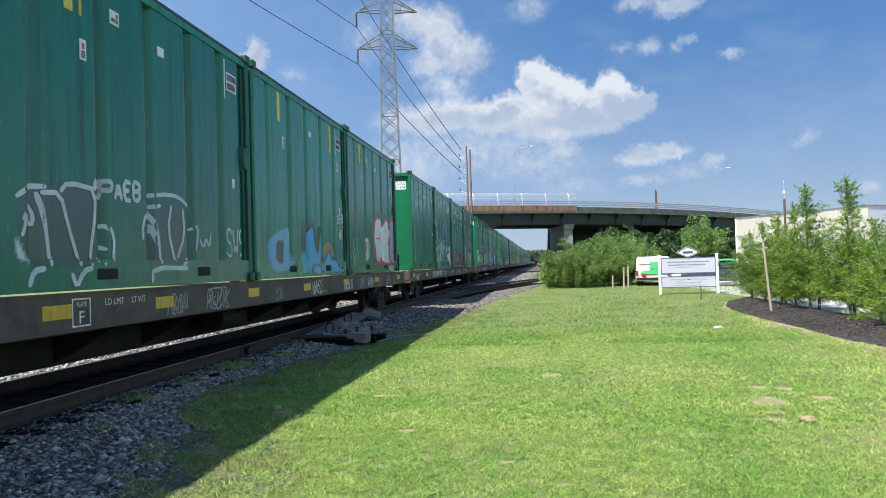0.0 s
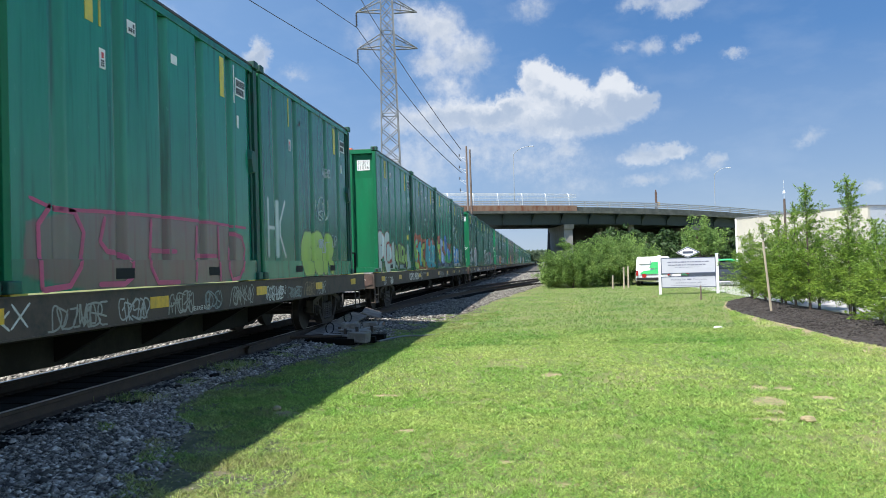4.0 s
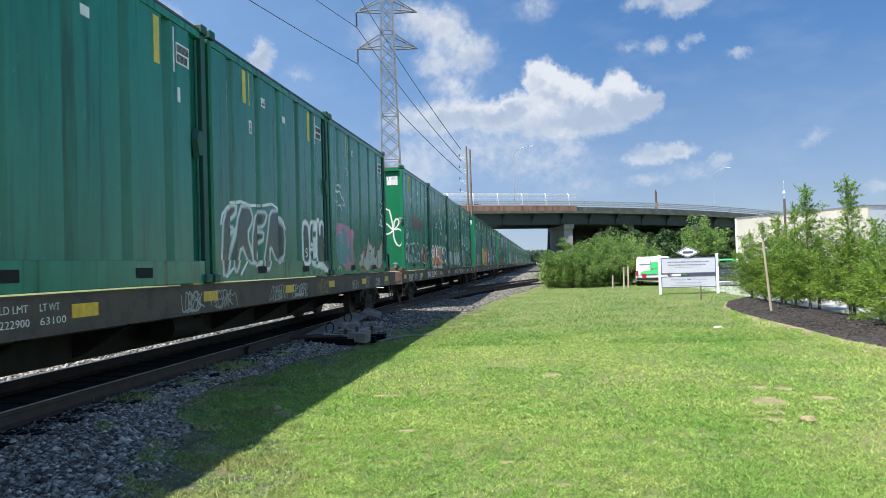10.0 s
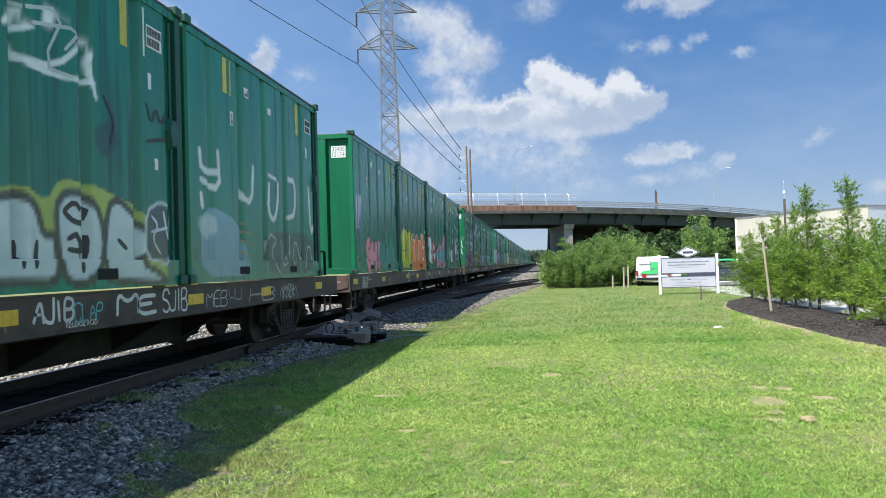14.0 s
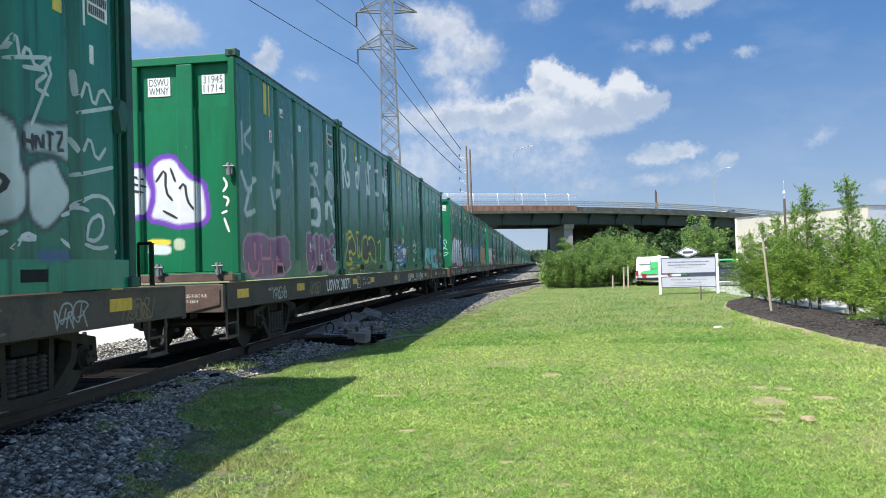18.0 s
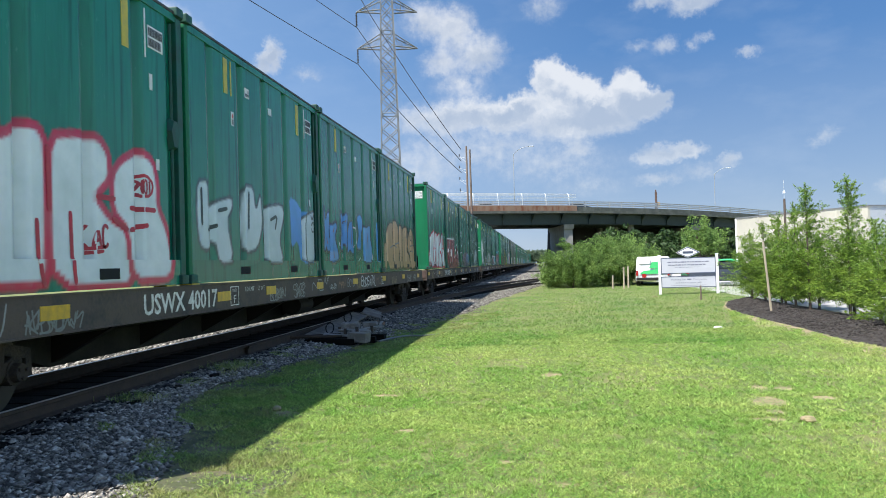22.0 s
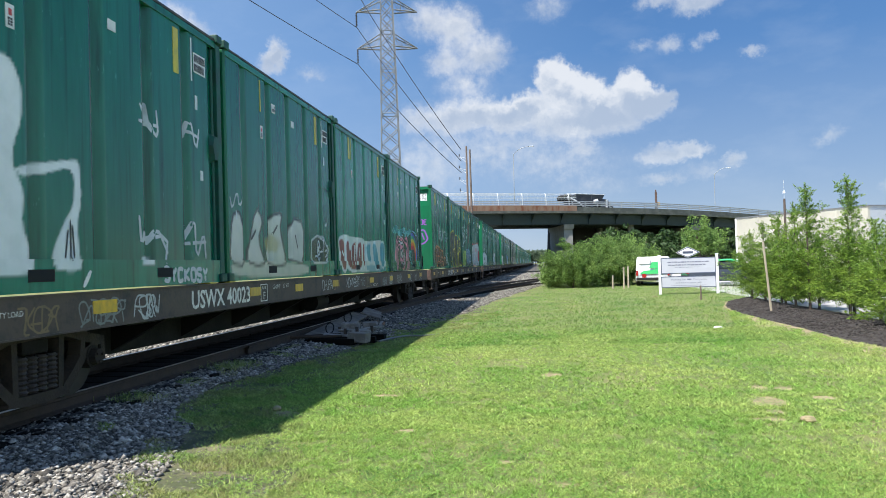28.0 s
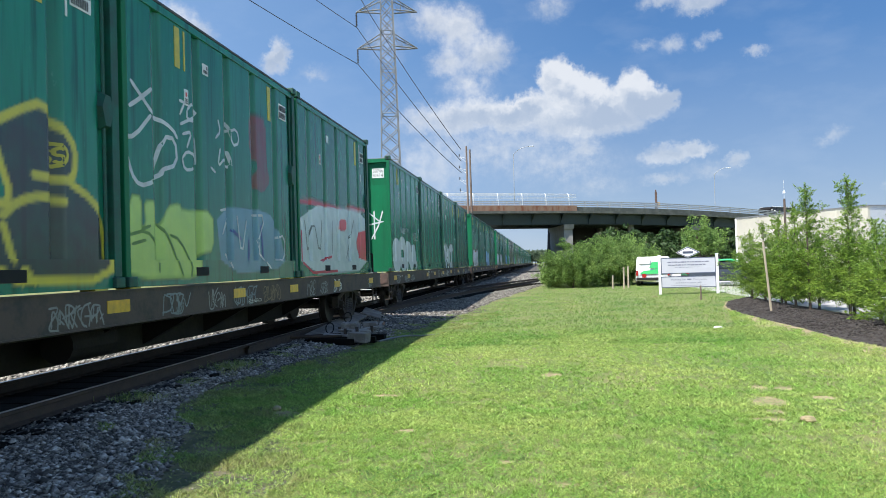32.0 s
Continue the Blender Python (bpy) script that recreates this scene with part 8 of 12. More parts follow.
def g_3_0(c):
    c.line_word("THISIS", .39, 1.56, .5, .15, WHT, .014, .9, .08)
    c.line_word("PLANET", .4, 1.39, .45, .12, WHT, .014, .9, .07)
    c.line_word("EARTH...", .44, 1.2, .59, .14, WHT, .014, .9, .07)
    c.poly([(.29, .84), (.56, 1.06), (1.52, 1.1), (2.03, .97), (2.88, 1.03), (2.84, .34), (.31, .23)], (.03, .05, .05), None, 0, .6)
    c.blob(1.32, .92, .28, .13, VIO, .45, .5)
    c.blob(2.55, .95, .22, .09, VIO, .5, .5)
    c.poly([(.31, .25), (1.04, .54), (1.03, .28), (.46, .23)], (.50, .52, .45), None, 0, .8)
    c.poly([(.51, .81), (.64, .97), (.88, 1.04), (1.08, .95), (1.05, .82), (.88, .83), (.75, .88), (.67, .72), (.74, .6), (.95, .58), (.86, .48), (.62, .45), (.51, .59)], (.62, .68, .67), (.05, .06, .06), .02, .95)
    c.poly([(1.04, .66), (1.31, .73), (1.45, .66), (1.41, .87), (1.52, 1.1), (1.68, 1.34), (1.88, 1.19), (1.81, .9), (2.03, .97), (2.02, .56), (2.36, .7), (2.41, .52), (2.54, .64), (2.61, .83), (2.5, 1.19), (2.73, 1.22), (2.87, .84), (2.78, .46), (2.52, .24), (2.35, .39), (2.01, .33), (1.63, .16), (1.34, .3), (1.4, .44), (1.17, .46), (1.02, .53)], (.62, .68, .67), (.05, .06, .06), .02, .95)
    c.poly([(1.63, .89), (1.73, .95), (1.76, .78), (1.62, .66)], (.03, .05, .05), None, 0, .8)
    c.strokes([[(.42, .09), (.61, .2), (.89, .07)], [(1.02, .07), (1.16, .17)], [(.34, .61), (.38, .75), (.34, .82)]], SIL, .028, .9)
    c.strokes([[(1, .64), (1.09, .69), (1.41, .72)], [(2.23, .39), (2.47, .49)]], (.6, .3, .2), .015, .9)
    c.poly([(3.73, 1.03), (3.98, 1.22), (4.76, 1.37), (5.54, 1.23), (5.85, .93), (5.92, .43), (5.68, .07), (3.83, .06), (3.62, .48)], (.54, .58, .57), WHT, .03, .93)
    c.strokes([[(3.89, 1.18), (4.4, 1.26), (5.44, 1.23), (5.84, .76), (5.8, .27)], [(3.73, 1.03), (3.63, .61), (3.84, .1)], [(4.39, 1.18), (4.56, .94), (4.35, .49), (4.7, .27), (4.71, .5), (4.45, .71)], [(3.88, .97), (3.93, .41), (4.18, .49), (4.2, .85), (3.96, .98)], [(4.93, 1.04), (5.13, 1.13), (5.42, .91), (5.19, .58), (4.91, .73), (4.93, 1.04)]], (.42, .03, .07), .032, .9)
    c.strokes([[(1.44, 2.84), (1.37, 2.17), (1.16, 1.49)], [(.65, 2.5), (.65, 2.41)]], FADE, .009, .9)


def g_3_2(c):
    c.poly([(.48, 1.07), (.98, 1.21), (.93, 1.02), (.69, .86), (.92, .83), (.76, .64), (.56, .09), (.35, .09)], (.03, .035, .04), (.66, .70, .70), .03, .95)
    c.poly([(1.07, 1.18), (1.52, 1.22), (1.65, .99), (1.37, .74), (1.67, .27), (1.4, .27), (1.13, .58), (.92, .12), (.74, .2)], (.03, .035, .04), (.66, .70, .70), .03, .95)
    c.poly([(1.77, 1.15), (2.31, 1.15), (2.14, .93), (1.85, .84), (2.17, .77), (1.72, .39), (2.03, .27), (1.6, .23), (1.57, .66)], (.03, .035, .04), (.66, .70, .70), .03, .95)
    c.poly([(2.43, 1.2), (2.92, 1.23), (3.19, .8), (3.11, .36), (2.72, .27), (2.39, .61), (2.36, .18), (2.02, .15), (2.29, .77)], (.03, .035, .04), (.66, .70, .70), .03, .95)
    c.strokes([[(.36, .84), (.44, 1.06), (.98, 1.27), (1.67, 1.21), (2.8, 1.36), (3.2, .89)], [(.47, .06), (.74, .2)], [(1.01, .08), (1.31, .31)]], WHT, .025, .9)
    c.poly([(4.21, 1.05), (4.39, 1.11), (4.57, 1.07), (4.66, .81), (4.65, .32), (4.43, .24), (4.2, .28)], (.02, .028, .04), WHT, .05, .97)
    c.poly([(4.67, 1.1), (5.08, 1.17), (5.11, .99), (4.9, .92), (4.89, .76), (5.07, .75), (5.05, .32), (4.64, .28)], (.02, .028, .04), WHT, .04, .97)
    c.poly([(5.17, 1.18), (5.34, 1.2), (5.37, .86), (5.42, 1.11), (5.54, 1.18), (5.7, 1.09), (5.69, .79), (5.98, .65), (5.98, .33), (5.98, .06), (5.8, .12), (5.47, .25), (5.12, .25)], (.02, .028, .04), WHT, .045, .97)
    c.strokes([[(4.75, .66), (4.92, .65), (4.85, .55), (4.68, .55)], [(5.07, .79), (5.06, .65)], [(4.77, .23), (5.39, .18), (5.8, .07), (6.21, .14)]], WHT, .035, .9)
    c.line_word("SEM", 5.71, .48, .25, .23, WHT, .022, .9, .01)
    c.line_word("S", 4.37, .4, .14, .17, WHT, .02, .9, 0)


def g_3_3(c):
    c.strokes([[(.52, 2.02), (.59, 1.89), (.71, 2.03), (.79, 1.87), (.91, 2.01), (1.04, 1.85), (1.22, 1.82), (1.34, 1.65), (1.16, 1.68)], [(.65, 2.08), (.88, 2.15), (.99, 2.05)], [(.53, 1.74), (.64, 1.67), (.69, 1.76), (.8, 1.63), (.97, 1.66), (1.03, 1.51)]], WHT, .02, .9)
    c.poly([(.53, 1.25), (1.19, 1.2), (1.92, 1.17), (2.28, 1.02), (2.05, .81), (2.09, .21), (1.33, .06), (1.03, .21), (.53, .33)], (.55, .18, .30), None, 0, .8)
    c.poly([(.57, .97), (1.19, 1.13), (1.44, 1.03), (1.48, .59), (1.34, .21), (.58, .33)], (.05, .26, .30), None, 0, .95)
    c.poly([(1.7, .98), (2.05, .94), (1.89, .6), (1.95, .34), (1.67, .27), (1.51, .59)], (.05, .26, .30), None, 0, .95)
    c.strokes([[(.66, .97), (1.07, 1.03), (1.05, .73), (1.18, .76)], [(1.55, .59), (1.7, .98)], [(1.9, .8), (1.82, .47)]], PNK, .028, .9)
    c.poly([(2.47, .27), (2.89, .42), (3.26, .72), (3.33, .35), (3.85, 1.05), (4.04, .83), (4.35, .68), (4.58, .85), (4.44, .35), (5.16, .7), (5.56, .98), (5.51, .36), (5.11, .05), (4.32, .19), (3.9, .19), (3.5, 0), (2.97, .2), (2.63, .13)], (.45, .46, .44), DRED, .03, .95)
    c.strokes([[(2.97, .2), (3.44, .65)], [(3.81, .35), (4.14, .67)], [(4.65, .18), (5.02, .52)]], DRED, .028, .9)
    c.strokes([[(5.39, 2.12), (5.76, 1.99), (5.23, 1.75), (5.82, 1.63)], [(5.21, 1.4), (5.72, 1.35)], [(5.49, 1.78), (5.56, 1.07)], [(.57, .13), (.74, .22), (.79, .07)]], FADE, .02, .9)


def g_4_0(c):
    c.strokes([[(.48, 3.22), (.92, 3.42), (1, 2.49), (.62, 2.22)], [(1.74, 3.4), (2.2, 3.4), (2.16, 2.6), (1.77, 2.66)], [(2.88, 3.36), (3.26, 3.38), (3.31, 2.61), (2.93, 2.54), (2.88, 3.36)], [(4.3, 3.22), (4.37, 2.47), (4.53, 3.18)]], (.30, .38, .40), .05, .3)
    c.poly([(1.74, 2.04), (2.21, 2.12), (2.28, 1.84), (2.81, 2.14), (3.17, 1.96), (3.68, 2.12), (4.44, 1.88), (4.3, 1.57), (3.15, 1.5), (2.35, 1.56), (1.79, 1.5)], (.16, .02, .04), None, 0, .7)
    c.strokes([[(.49, 1.5), (.53, 1.69), (.72, 1.76), (.86, 1.67), (.83, 1.45), (.58, 1.42)], [(.59, 1.61), (.81, 1.61)], [(.94, 2.6), (.97, 2.48)]], FADE, .02, .9)
    c.line_word("JAM9", .45, 1.11, .66, .24, FADE, .02, .9, .06)
    c.poly([(.42, .93), (.74, .98), (.99, .94), (.96, .3), (.71, .3), (.61, .76), (.42, .3)], (.03, .06, .06), SIL, .026, .8)
    c.poly([(1.12, .94), (1.69, .98), (1.82, .75), (1.59, .61), (1.8, .31), (1.55, .27), (1.38, .6), (1.23, .31), (1.03, .34)], (.03, .06, .06), SIL, .026, .8)
    c.poly([(1.94, 1), (2.48, 1), (2.51, .56), (2.62, .34), (2.28, .31), (2.05, .62)], (.03, .06, .06), SIL, .026, .8)
    c.poly([(2.74, .94), (3.12, 1.04), (3.34, .89), (3.19, .65), (3.37, .35), (2.89, .31), (2.72, .57)], (.03, .06, .06), SIL, .026, .8)
    c.strokes([[(.35, .04), (.37, .69), (.56, .94)], [(2.9, .5), (3.19, .73), (3.38, .5)], [(1.59, .47), (1.65, .31)], [(2.03, .27), (2.37, .49), (2.53, .27)]], SIL, .024, .9)
    c.poly([(4, .43), (4.15, .93), (4.5, 1.04), (5.09, .71), (4.93, .22), (4.06, .27)], DRED, SIL, .022, .9)
    c.strokes([[(5.16, .89), (5.51, .95), (5.6, .36), (5.19, .27)], [(5.3, .63), (5.69, .73)], [(4.69, .35), (4.36, .69)]], SIL, .02, .9)
    for y, z in ((1.03, 1.79), (1.63, 1.95), (1.5, 1.6), (1.08, 1.86), (1.32, 2.2), (4.11, 2.01), (4.43, 1.71), (5.22, 2.43), (.81, 1.11)):
        c.blob(y, z, .04, .04, FADE, .5, .3, .1)


def g_4_1(c):
    c.poly([(.43, .8), (.53, .86), (.56, .7), (.44, .65)], (.72, .20, .07), WHT, .04, .97)
    c.poly([(.42, .54), (.79, .55), (1.27, .52), (1.46, .3), (1.41, .08), (.44, .08)], (.72, .20, .07), WHT, .04, .97)
    c.poly([(.64, .86), (.87, 1), (1.13, 1), (1.28, .87), (1.27, .62), (1.07, .54), (.86, .56), (.62, .64)], (.72, .20, .07), WHT, .04, .97)
    c.poly([(1.36, .9), (1.61, .99), (1.79, 1.04), (1.96, .92), (1.91, .7), (1.77, .64), (1.76, .22), (2.03, .11), (1.33, .08)], (.72, .20, .07), WHT, .04, .97)
    c.poly([(2.81, .97), (3.45, 1.02), (3.39, .59), (3.68, .21), (2.99, .33), (2.94, .57)], (.72, .20, .07), WHT, .035, .97)
    c.poly([(2.01, .92), (2.31, 1.03), (2.68, .94), (2.78, .74), (2.5, .56), (2.88, .57), (2.94, .45), (3.42, .3), (3.67, .05), (2.03, .09), (1.8, .22), (1.81, .49), (2.05, .6)], (.72, .20, .07), WHT, .035, .97)
    c.strokes([[(.76, .71), (.9, .84), (1.04, .8), (1, .66), (.82, .65)], [(.52, .41), (.54, .15)], [(.71, .37), (.78, .19)], [(2, .6), (2.25, .88), (2.4, .73), (2.09, .44)], [(2.14, .55), (2.88, .51)]], WHT, .028, .9)
    c.poly([(3.68, .21), (5.98, .19), (5.98, .03), (3.67, .05)], (.06, .075, .085), None, 0, .85)
    c.poly([(3.65, 1.04), (3.93, 1.03), (3.99, .74), (4.35, .68), (4.41, .24), (4.11, .24), (3.9, .54), (3.75, .27), (3.59, .34)], (.06, .075, .085), WHT, .03, .95)
    c.poly([(4.1, 1.01), (4.53, .97), (4.51, .62), (4.36, .75), (4.09, .78)], (.06, .075, .085), WHT, .03, .95)
    c.poly([(4.53, 1.01), (4.94, 1.03), (5.37, .8), (5.52, .19), (5.16, .2), (5, .56), (4.81, .24), (4.57, .34), (4.76, .7)], (.06, .075, .085), WHT, .03, .95)
    c.poly([(5.67, .96), (5.86, .9), (5.92, .35), (5.98, .28), (5.91, .11), (5.52, .16)], (.06, .075, .085), WHT, .03, .95)
    c.line_word("WH", 3, .06, .43, .15, WHT, .02, .9, -.01)
    c.strokes([[(1.84, 2.1), (2.01, 2.14)], [(1.84, 2.03), (1.99, 2.06)], [(1.84, 1.96), (2, 1.98)], [(2.08, 1.91), (2.14, 2.11), (2.19, 1.93)], [(2.24, 1.94), (2.26, 2.16), (2.4, 1.97), (2.43, 2.19)], [(1.83, 1.8), (2.1, 1.91), (2.39, 1.83)]], WHT, .018, .9)
    c.strokes([[(2.78, 2.63), (3.32, 2.83), (3.26, 2.35), (3.48, 2.33), (3.55, 2.25), (3.34, 2.15), (3.41, 2.07), (3.78, 2.2), (4.06, 2.12), (4.09, 1.88), (3.89, 1.66), (3.55, 1.58), (3.32, 1.71), (3.33, 1.99), (3.41, 2.07)], [(3.01, 2.24), (3.26, 2.35)], [(3.37, 2.06), (3.3, 1.83), (3.06, 1.88)], [(3.55, 1.58), (3.56, 1.42)]], WHT, .026, .9)
    c.poly([(5.33, 1.58), (5.75, 1.61), (5.73, 1.34), (5.31, 1.32)], WHT, None, 0, .95)
    c.line_word("W", 5.37, 1.4, .31, .12, BLK, .015, .9, .03)
    c.strokes([[(4.17, 1.52), (4.4, 1.62), (4.55, 1.46), (4.24, 1.33)], [(4.16, 1.35), (4.3, 1.09)], [(4.47, 1.31), (4.53, 1.11)], [(4.32, 1.4), (4.63, 1.4)]], BRN, .022, .9)
    c.poly([(.76, 1.28), (.9, 1.29), (.9, 1.24), (.76, 1.22)], BLK, None, 0, .9)
    c.poly([(.76, 1.21), (.9, 1.23), (.9, 1.17), (.76, 1.15)], SIL, None, 0, .9)


def g_4_2(c):
    c.poly([(.41, .85), (.92, .91), (1.68, .81), (1.76, .17), (.4, .06)], (.45, .50, .50), BLK, .03, .9)
    c.strokes([[(.67, .77), (.75, .18)], [(1.16, .79), (1.36, .18)]], BLK, .025, .9)
    c.strokes([[(3.03, 3.05), (2.83, 2.63), (3.68, 2.86), (3.28, 2.19), (3.79, 2.19)], [(3.15, 2.57), (3.95, 2.74), (3.64, 2.44)]], FADE, .02, .9)
    c.poly([(2.4, .89), (2.74, .96), (2.99, 1.03), (3.32, .88), (3.54, 1.14), (4.1, 1.12), (4.45, 1.05), (5.16, .91), (5.59, .33), (5.64, .03), (5.13, .22), (2.38, .24)], (.42, .46, .06), None, 0, .75)
    c.poly([(2.4, .81), (2.74, .88), (2.98, .94), (3.18, .82), (3.27, .55), (3.45, .56), (3.48, .23), (3.4, .09), (2.93, .1), (2.38, .1)], (.50, .57, .57), (.05, .045, .03), .045, .97)
    c.poly([(4.36, .91), (4.55, 1.01), (4.89, .84), (5.15, .68), (5.25, .45), (5.02, .28), (5.41, .16), (5.64, .03), (4.33, .07), (4.26, .33)], (.50, .57, .57), (.05, .045, .03), .045, .97)
    c.poly([(3.46, .84), (3.61, 1), (4.01, 1.01), (4.22, .8), (4.29, .43), (4.15, .17), (3.85, .05), (3.58, .11), (3.5, .37)], (.50, .57, .57), (.05, .045, .03), .045, .97)
    c.strokes([[(2.97, .5), (2.96, .23)], [(3.17, .5), (3.13, .23)], [(3.57, .8), (3.76, .92), (3.88, .8), (4.05, .89), (4, .71), (3.76, .69), (3.57, .8)], [(3.63, .52), (3.83, .6), (3.86, .18)], [(4.04, .58), (4.03, .33)], [(3.63, .42), (3.87, .4)], [(4.53, .55), (4.72, .44)]], BLK, .028, .9)
    c.poly([(5.16, .91), (5.51, 1.06), (5.85, .96), (5.74, .27), (5.13, .33)], (.05, .06, .07), SIL, .02, .9)
    c.strokes([[(5.27, .86), (5.44, .75), (5.28, .57), (5.48, .39)], [(5.56, .94), (5.67, .58)], [(5.26, .66), (5.67, .73)]], SIL, .02, .9)
    c.strokes([[(2.78, 2.46), (2.87, 2.55), (3.06, 2.66), (2.9, 2.45), (2.98, 2.17), (3.42, 2.14), (3.8, 2.19), (4.14, 2.22)], [(2.99, 2.19), (3.5, 2.23), (3.94, 2.58), (4.11, 2.57), (4.06, 2.38), (4.17, 2.07)], [(3.27, 2.82), (3.51, 2.72), (3.82, 2.72), (4.06, 2.61)], [(2.93, 2.44), (3.48, 2.68)]], WHT, .032, .9)
    c.blob(4.34, 1.65, .2, .19, BLK, .6, .4)
    c.strokes([[(4.31, 2.13), (4.53, 1.85), (4.43, 1.61)], [(5.21, 2.24), (5.32, 1.99), (5.44, 2.23), (5.55, 2), (5.74, 2.29), (5.92, 1.91)], [(5.19, 1.76), (5.79, 1.89), (5.98, 1.86)]], BLK, .024, .9)


def g_4_3(c):
    c.poly([(.48, .95), (.87, 1.11), (1.72, .95), (2.26, .35), (2.14, .07), (.43, .07)], (.25, .38, .50), None, 0, .6)
    c.blob(.7, .82, .31, .17, WHT, .35, .4)
    c.strokes([[(.48, 1.88), (.51, 1.59), (1.06, 1.62)], [(1.08, 1.93), (1.13, 1.35), (.51, 1.46)], [(.5, 1.25), (.53, 1.09)], [(1.91, 1.88), (1.93, 1.34), (2.36, 1.26), (2.44, 1.87)], [(3.17, 1.66), (3.1, 1.19), (3.36, 1), (3.58, 1.31), (3.61, 1.71)], [(4.19, 1.86), (4.57, 1.86), (4.52, 1.2), (4.13, 1.13)], [(5.41, 1.8), (5.49, .86), (5.73, 1.07)]], (.75, .76, .72), .05, .9)
    c.strokes([[(3.14, 1.83), (3.52, 1.79)]], (.75, .76, .72), .035, .9)
    c.poly([(2.98, .85), (5.65, .87), (5.64, .06), (2.93, .06)], (.05, .04, .05), None, 0, .6)
    c.strokes([[(2.93, .1), (3.05, .81), (3.51, .7), (3.14, .48), (3.54, .09)], [(3.68, .71), (3.72, .18), (4.13, .36), (4.16, .81)], [(4.33, .17), (4.44, .82), (4.82, .22), (4.95, .79)], [(5.02, .17), (5.32, .75), (5.59, .16)]], (.50, .50, .48), .024, .9)
    c.strokes([[(1.81, .95), (2.1, .89), (1.89, .65), (2.28, .58)], [(1.88, .5), (2.26, .35)], [(1.9, .8), (2.29, .74)]], (.30, .30, .15), .02, .9)


def g_5_0(c):
    c.line_word("HV", .4, 1.2, .6, .8, SIL, .05)
    c.blob(.7, 1.5, .3, .5, VIO, .4)
    c.word("SHI", 1.4, .1, 1.8, .85, PNK, DRED, .26, .04, .3)
    c.block(3.0, 5.2, .1, .8, TEA, .45, .2, .15)


def g_5_1(c):
    c.block(.4, 2.2, .1, 1.4, (.62, .60, .04), .92, .05, .05)
    c.word("DONG", 2.4, .0, 3.0, 1.35, ORG, WHT, .30, .045, .6)
    c.block(2.5, 5.2, .0, .35, ORG, .9)
    c.line_word("HE", .8, .4, 1.0, .6, BLK, .02)


def g_5_2(c):
    c.poly([(2.65, .76), (2.91, .88), (3.19, .93), (3.61, 1.13), (3.88, 1.19), (4.23, 1.07), (4.68, 1.2), (5.03, 1.4), (5.49, 1.62), (5.98, 1.65), (5.98, .05), (2.46, .05), (2.59, .23), (2.72, .43)], (.60, .22, .33), None, 0, .93)
    c.poly([(1.69, 1.09), (1.96, 1.16), (2.1, 1.09), (2.13, .8), (2.37, .7), (2.39, .5), (2.05, .37), (1.8, .44), (1.74, .64), (1.78, .78), (1.68, .95)], (.60, .66, .66), (.60, .02, .05), .06, .97)
    c.poly([(1.92, .81), (2.06, .84), (2.09, .7), (1.95, .67)], (.01, .10, .07), (.60, .02, .05), .02, .9)
    c.poly([(1.34, 1.11), (1.5, 1.2), (1.52, .98), (1.37, .94), (1.52, .91), (1.52, .76), (1.39, .71), (1.55, .65), (1.51, .5), (1.33, .47), (1.15, .47), (1.17, 1.11)], (.60, .66, .66), (.60, .02, .05), .06, .97)
    c.poly([(3.76, .97), (4.22, .95), (4.26, .46), (3.85, .39)], (.10, .35, .25), None, 0, .7)
    c.poly([(3.13, .87), (3.34, .77), (3.76, .77), (4, 1.17), (4.17, 1.06), (4.1, .82), (4.27, .58), (4.31, .21), (4.01, .21), (3.86, .51), (3.64, .56), (3.42, .39), (3.57, .3), (3.46, .05), (3.16, .09), (3.27, .39), (3.09, .65)], (.07, .36, .40), DRED, .028, .95)
    c.poly([(4.41, 1.02), (4.68, 1.1), (4.79, .73), (5.24, 1.08), (5.55, 1.31), (5.55, .76), (5.42, .2), (5.12, .31), (5.07, .6), (4.84, .21), (4.57, .21), (4.52, .59)], (.07, .36, .40), DRED, .028, .95)
    c.strokes([[(5.56, .9), (6.02, .92)], [(5.55, .69), (6.01, .71)], [(3.24, .88), (3.77, 1.12)], [(4.88, 1.19), (5.65, 1.57)]], DRED, .028, .9)
    c.word("Z", .25, .35, 1.0, .95, (.60, .66, .66), (.60, .02, .05), .26, .07, .4)


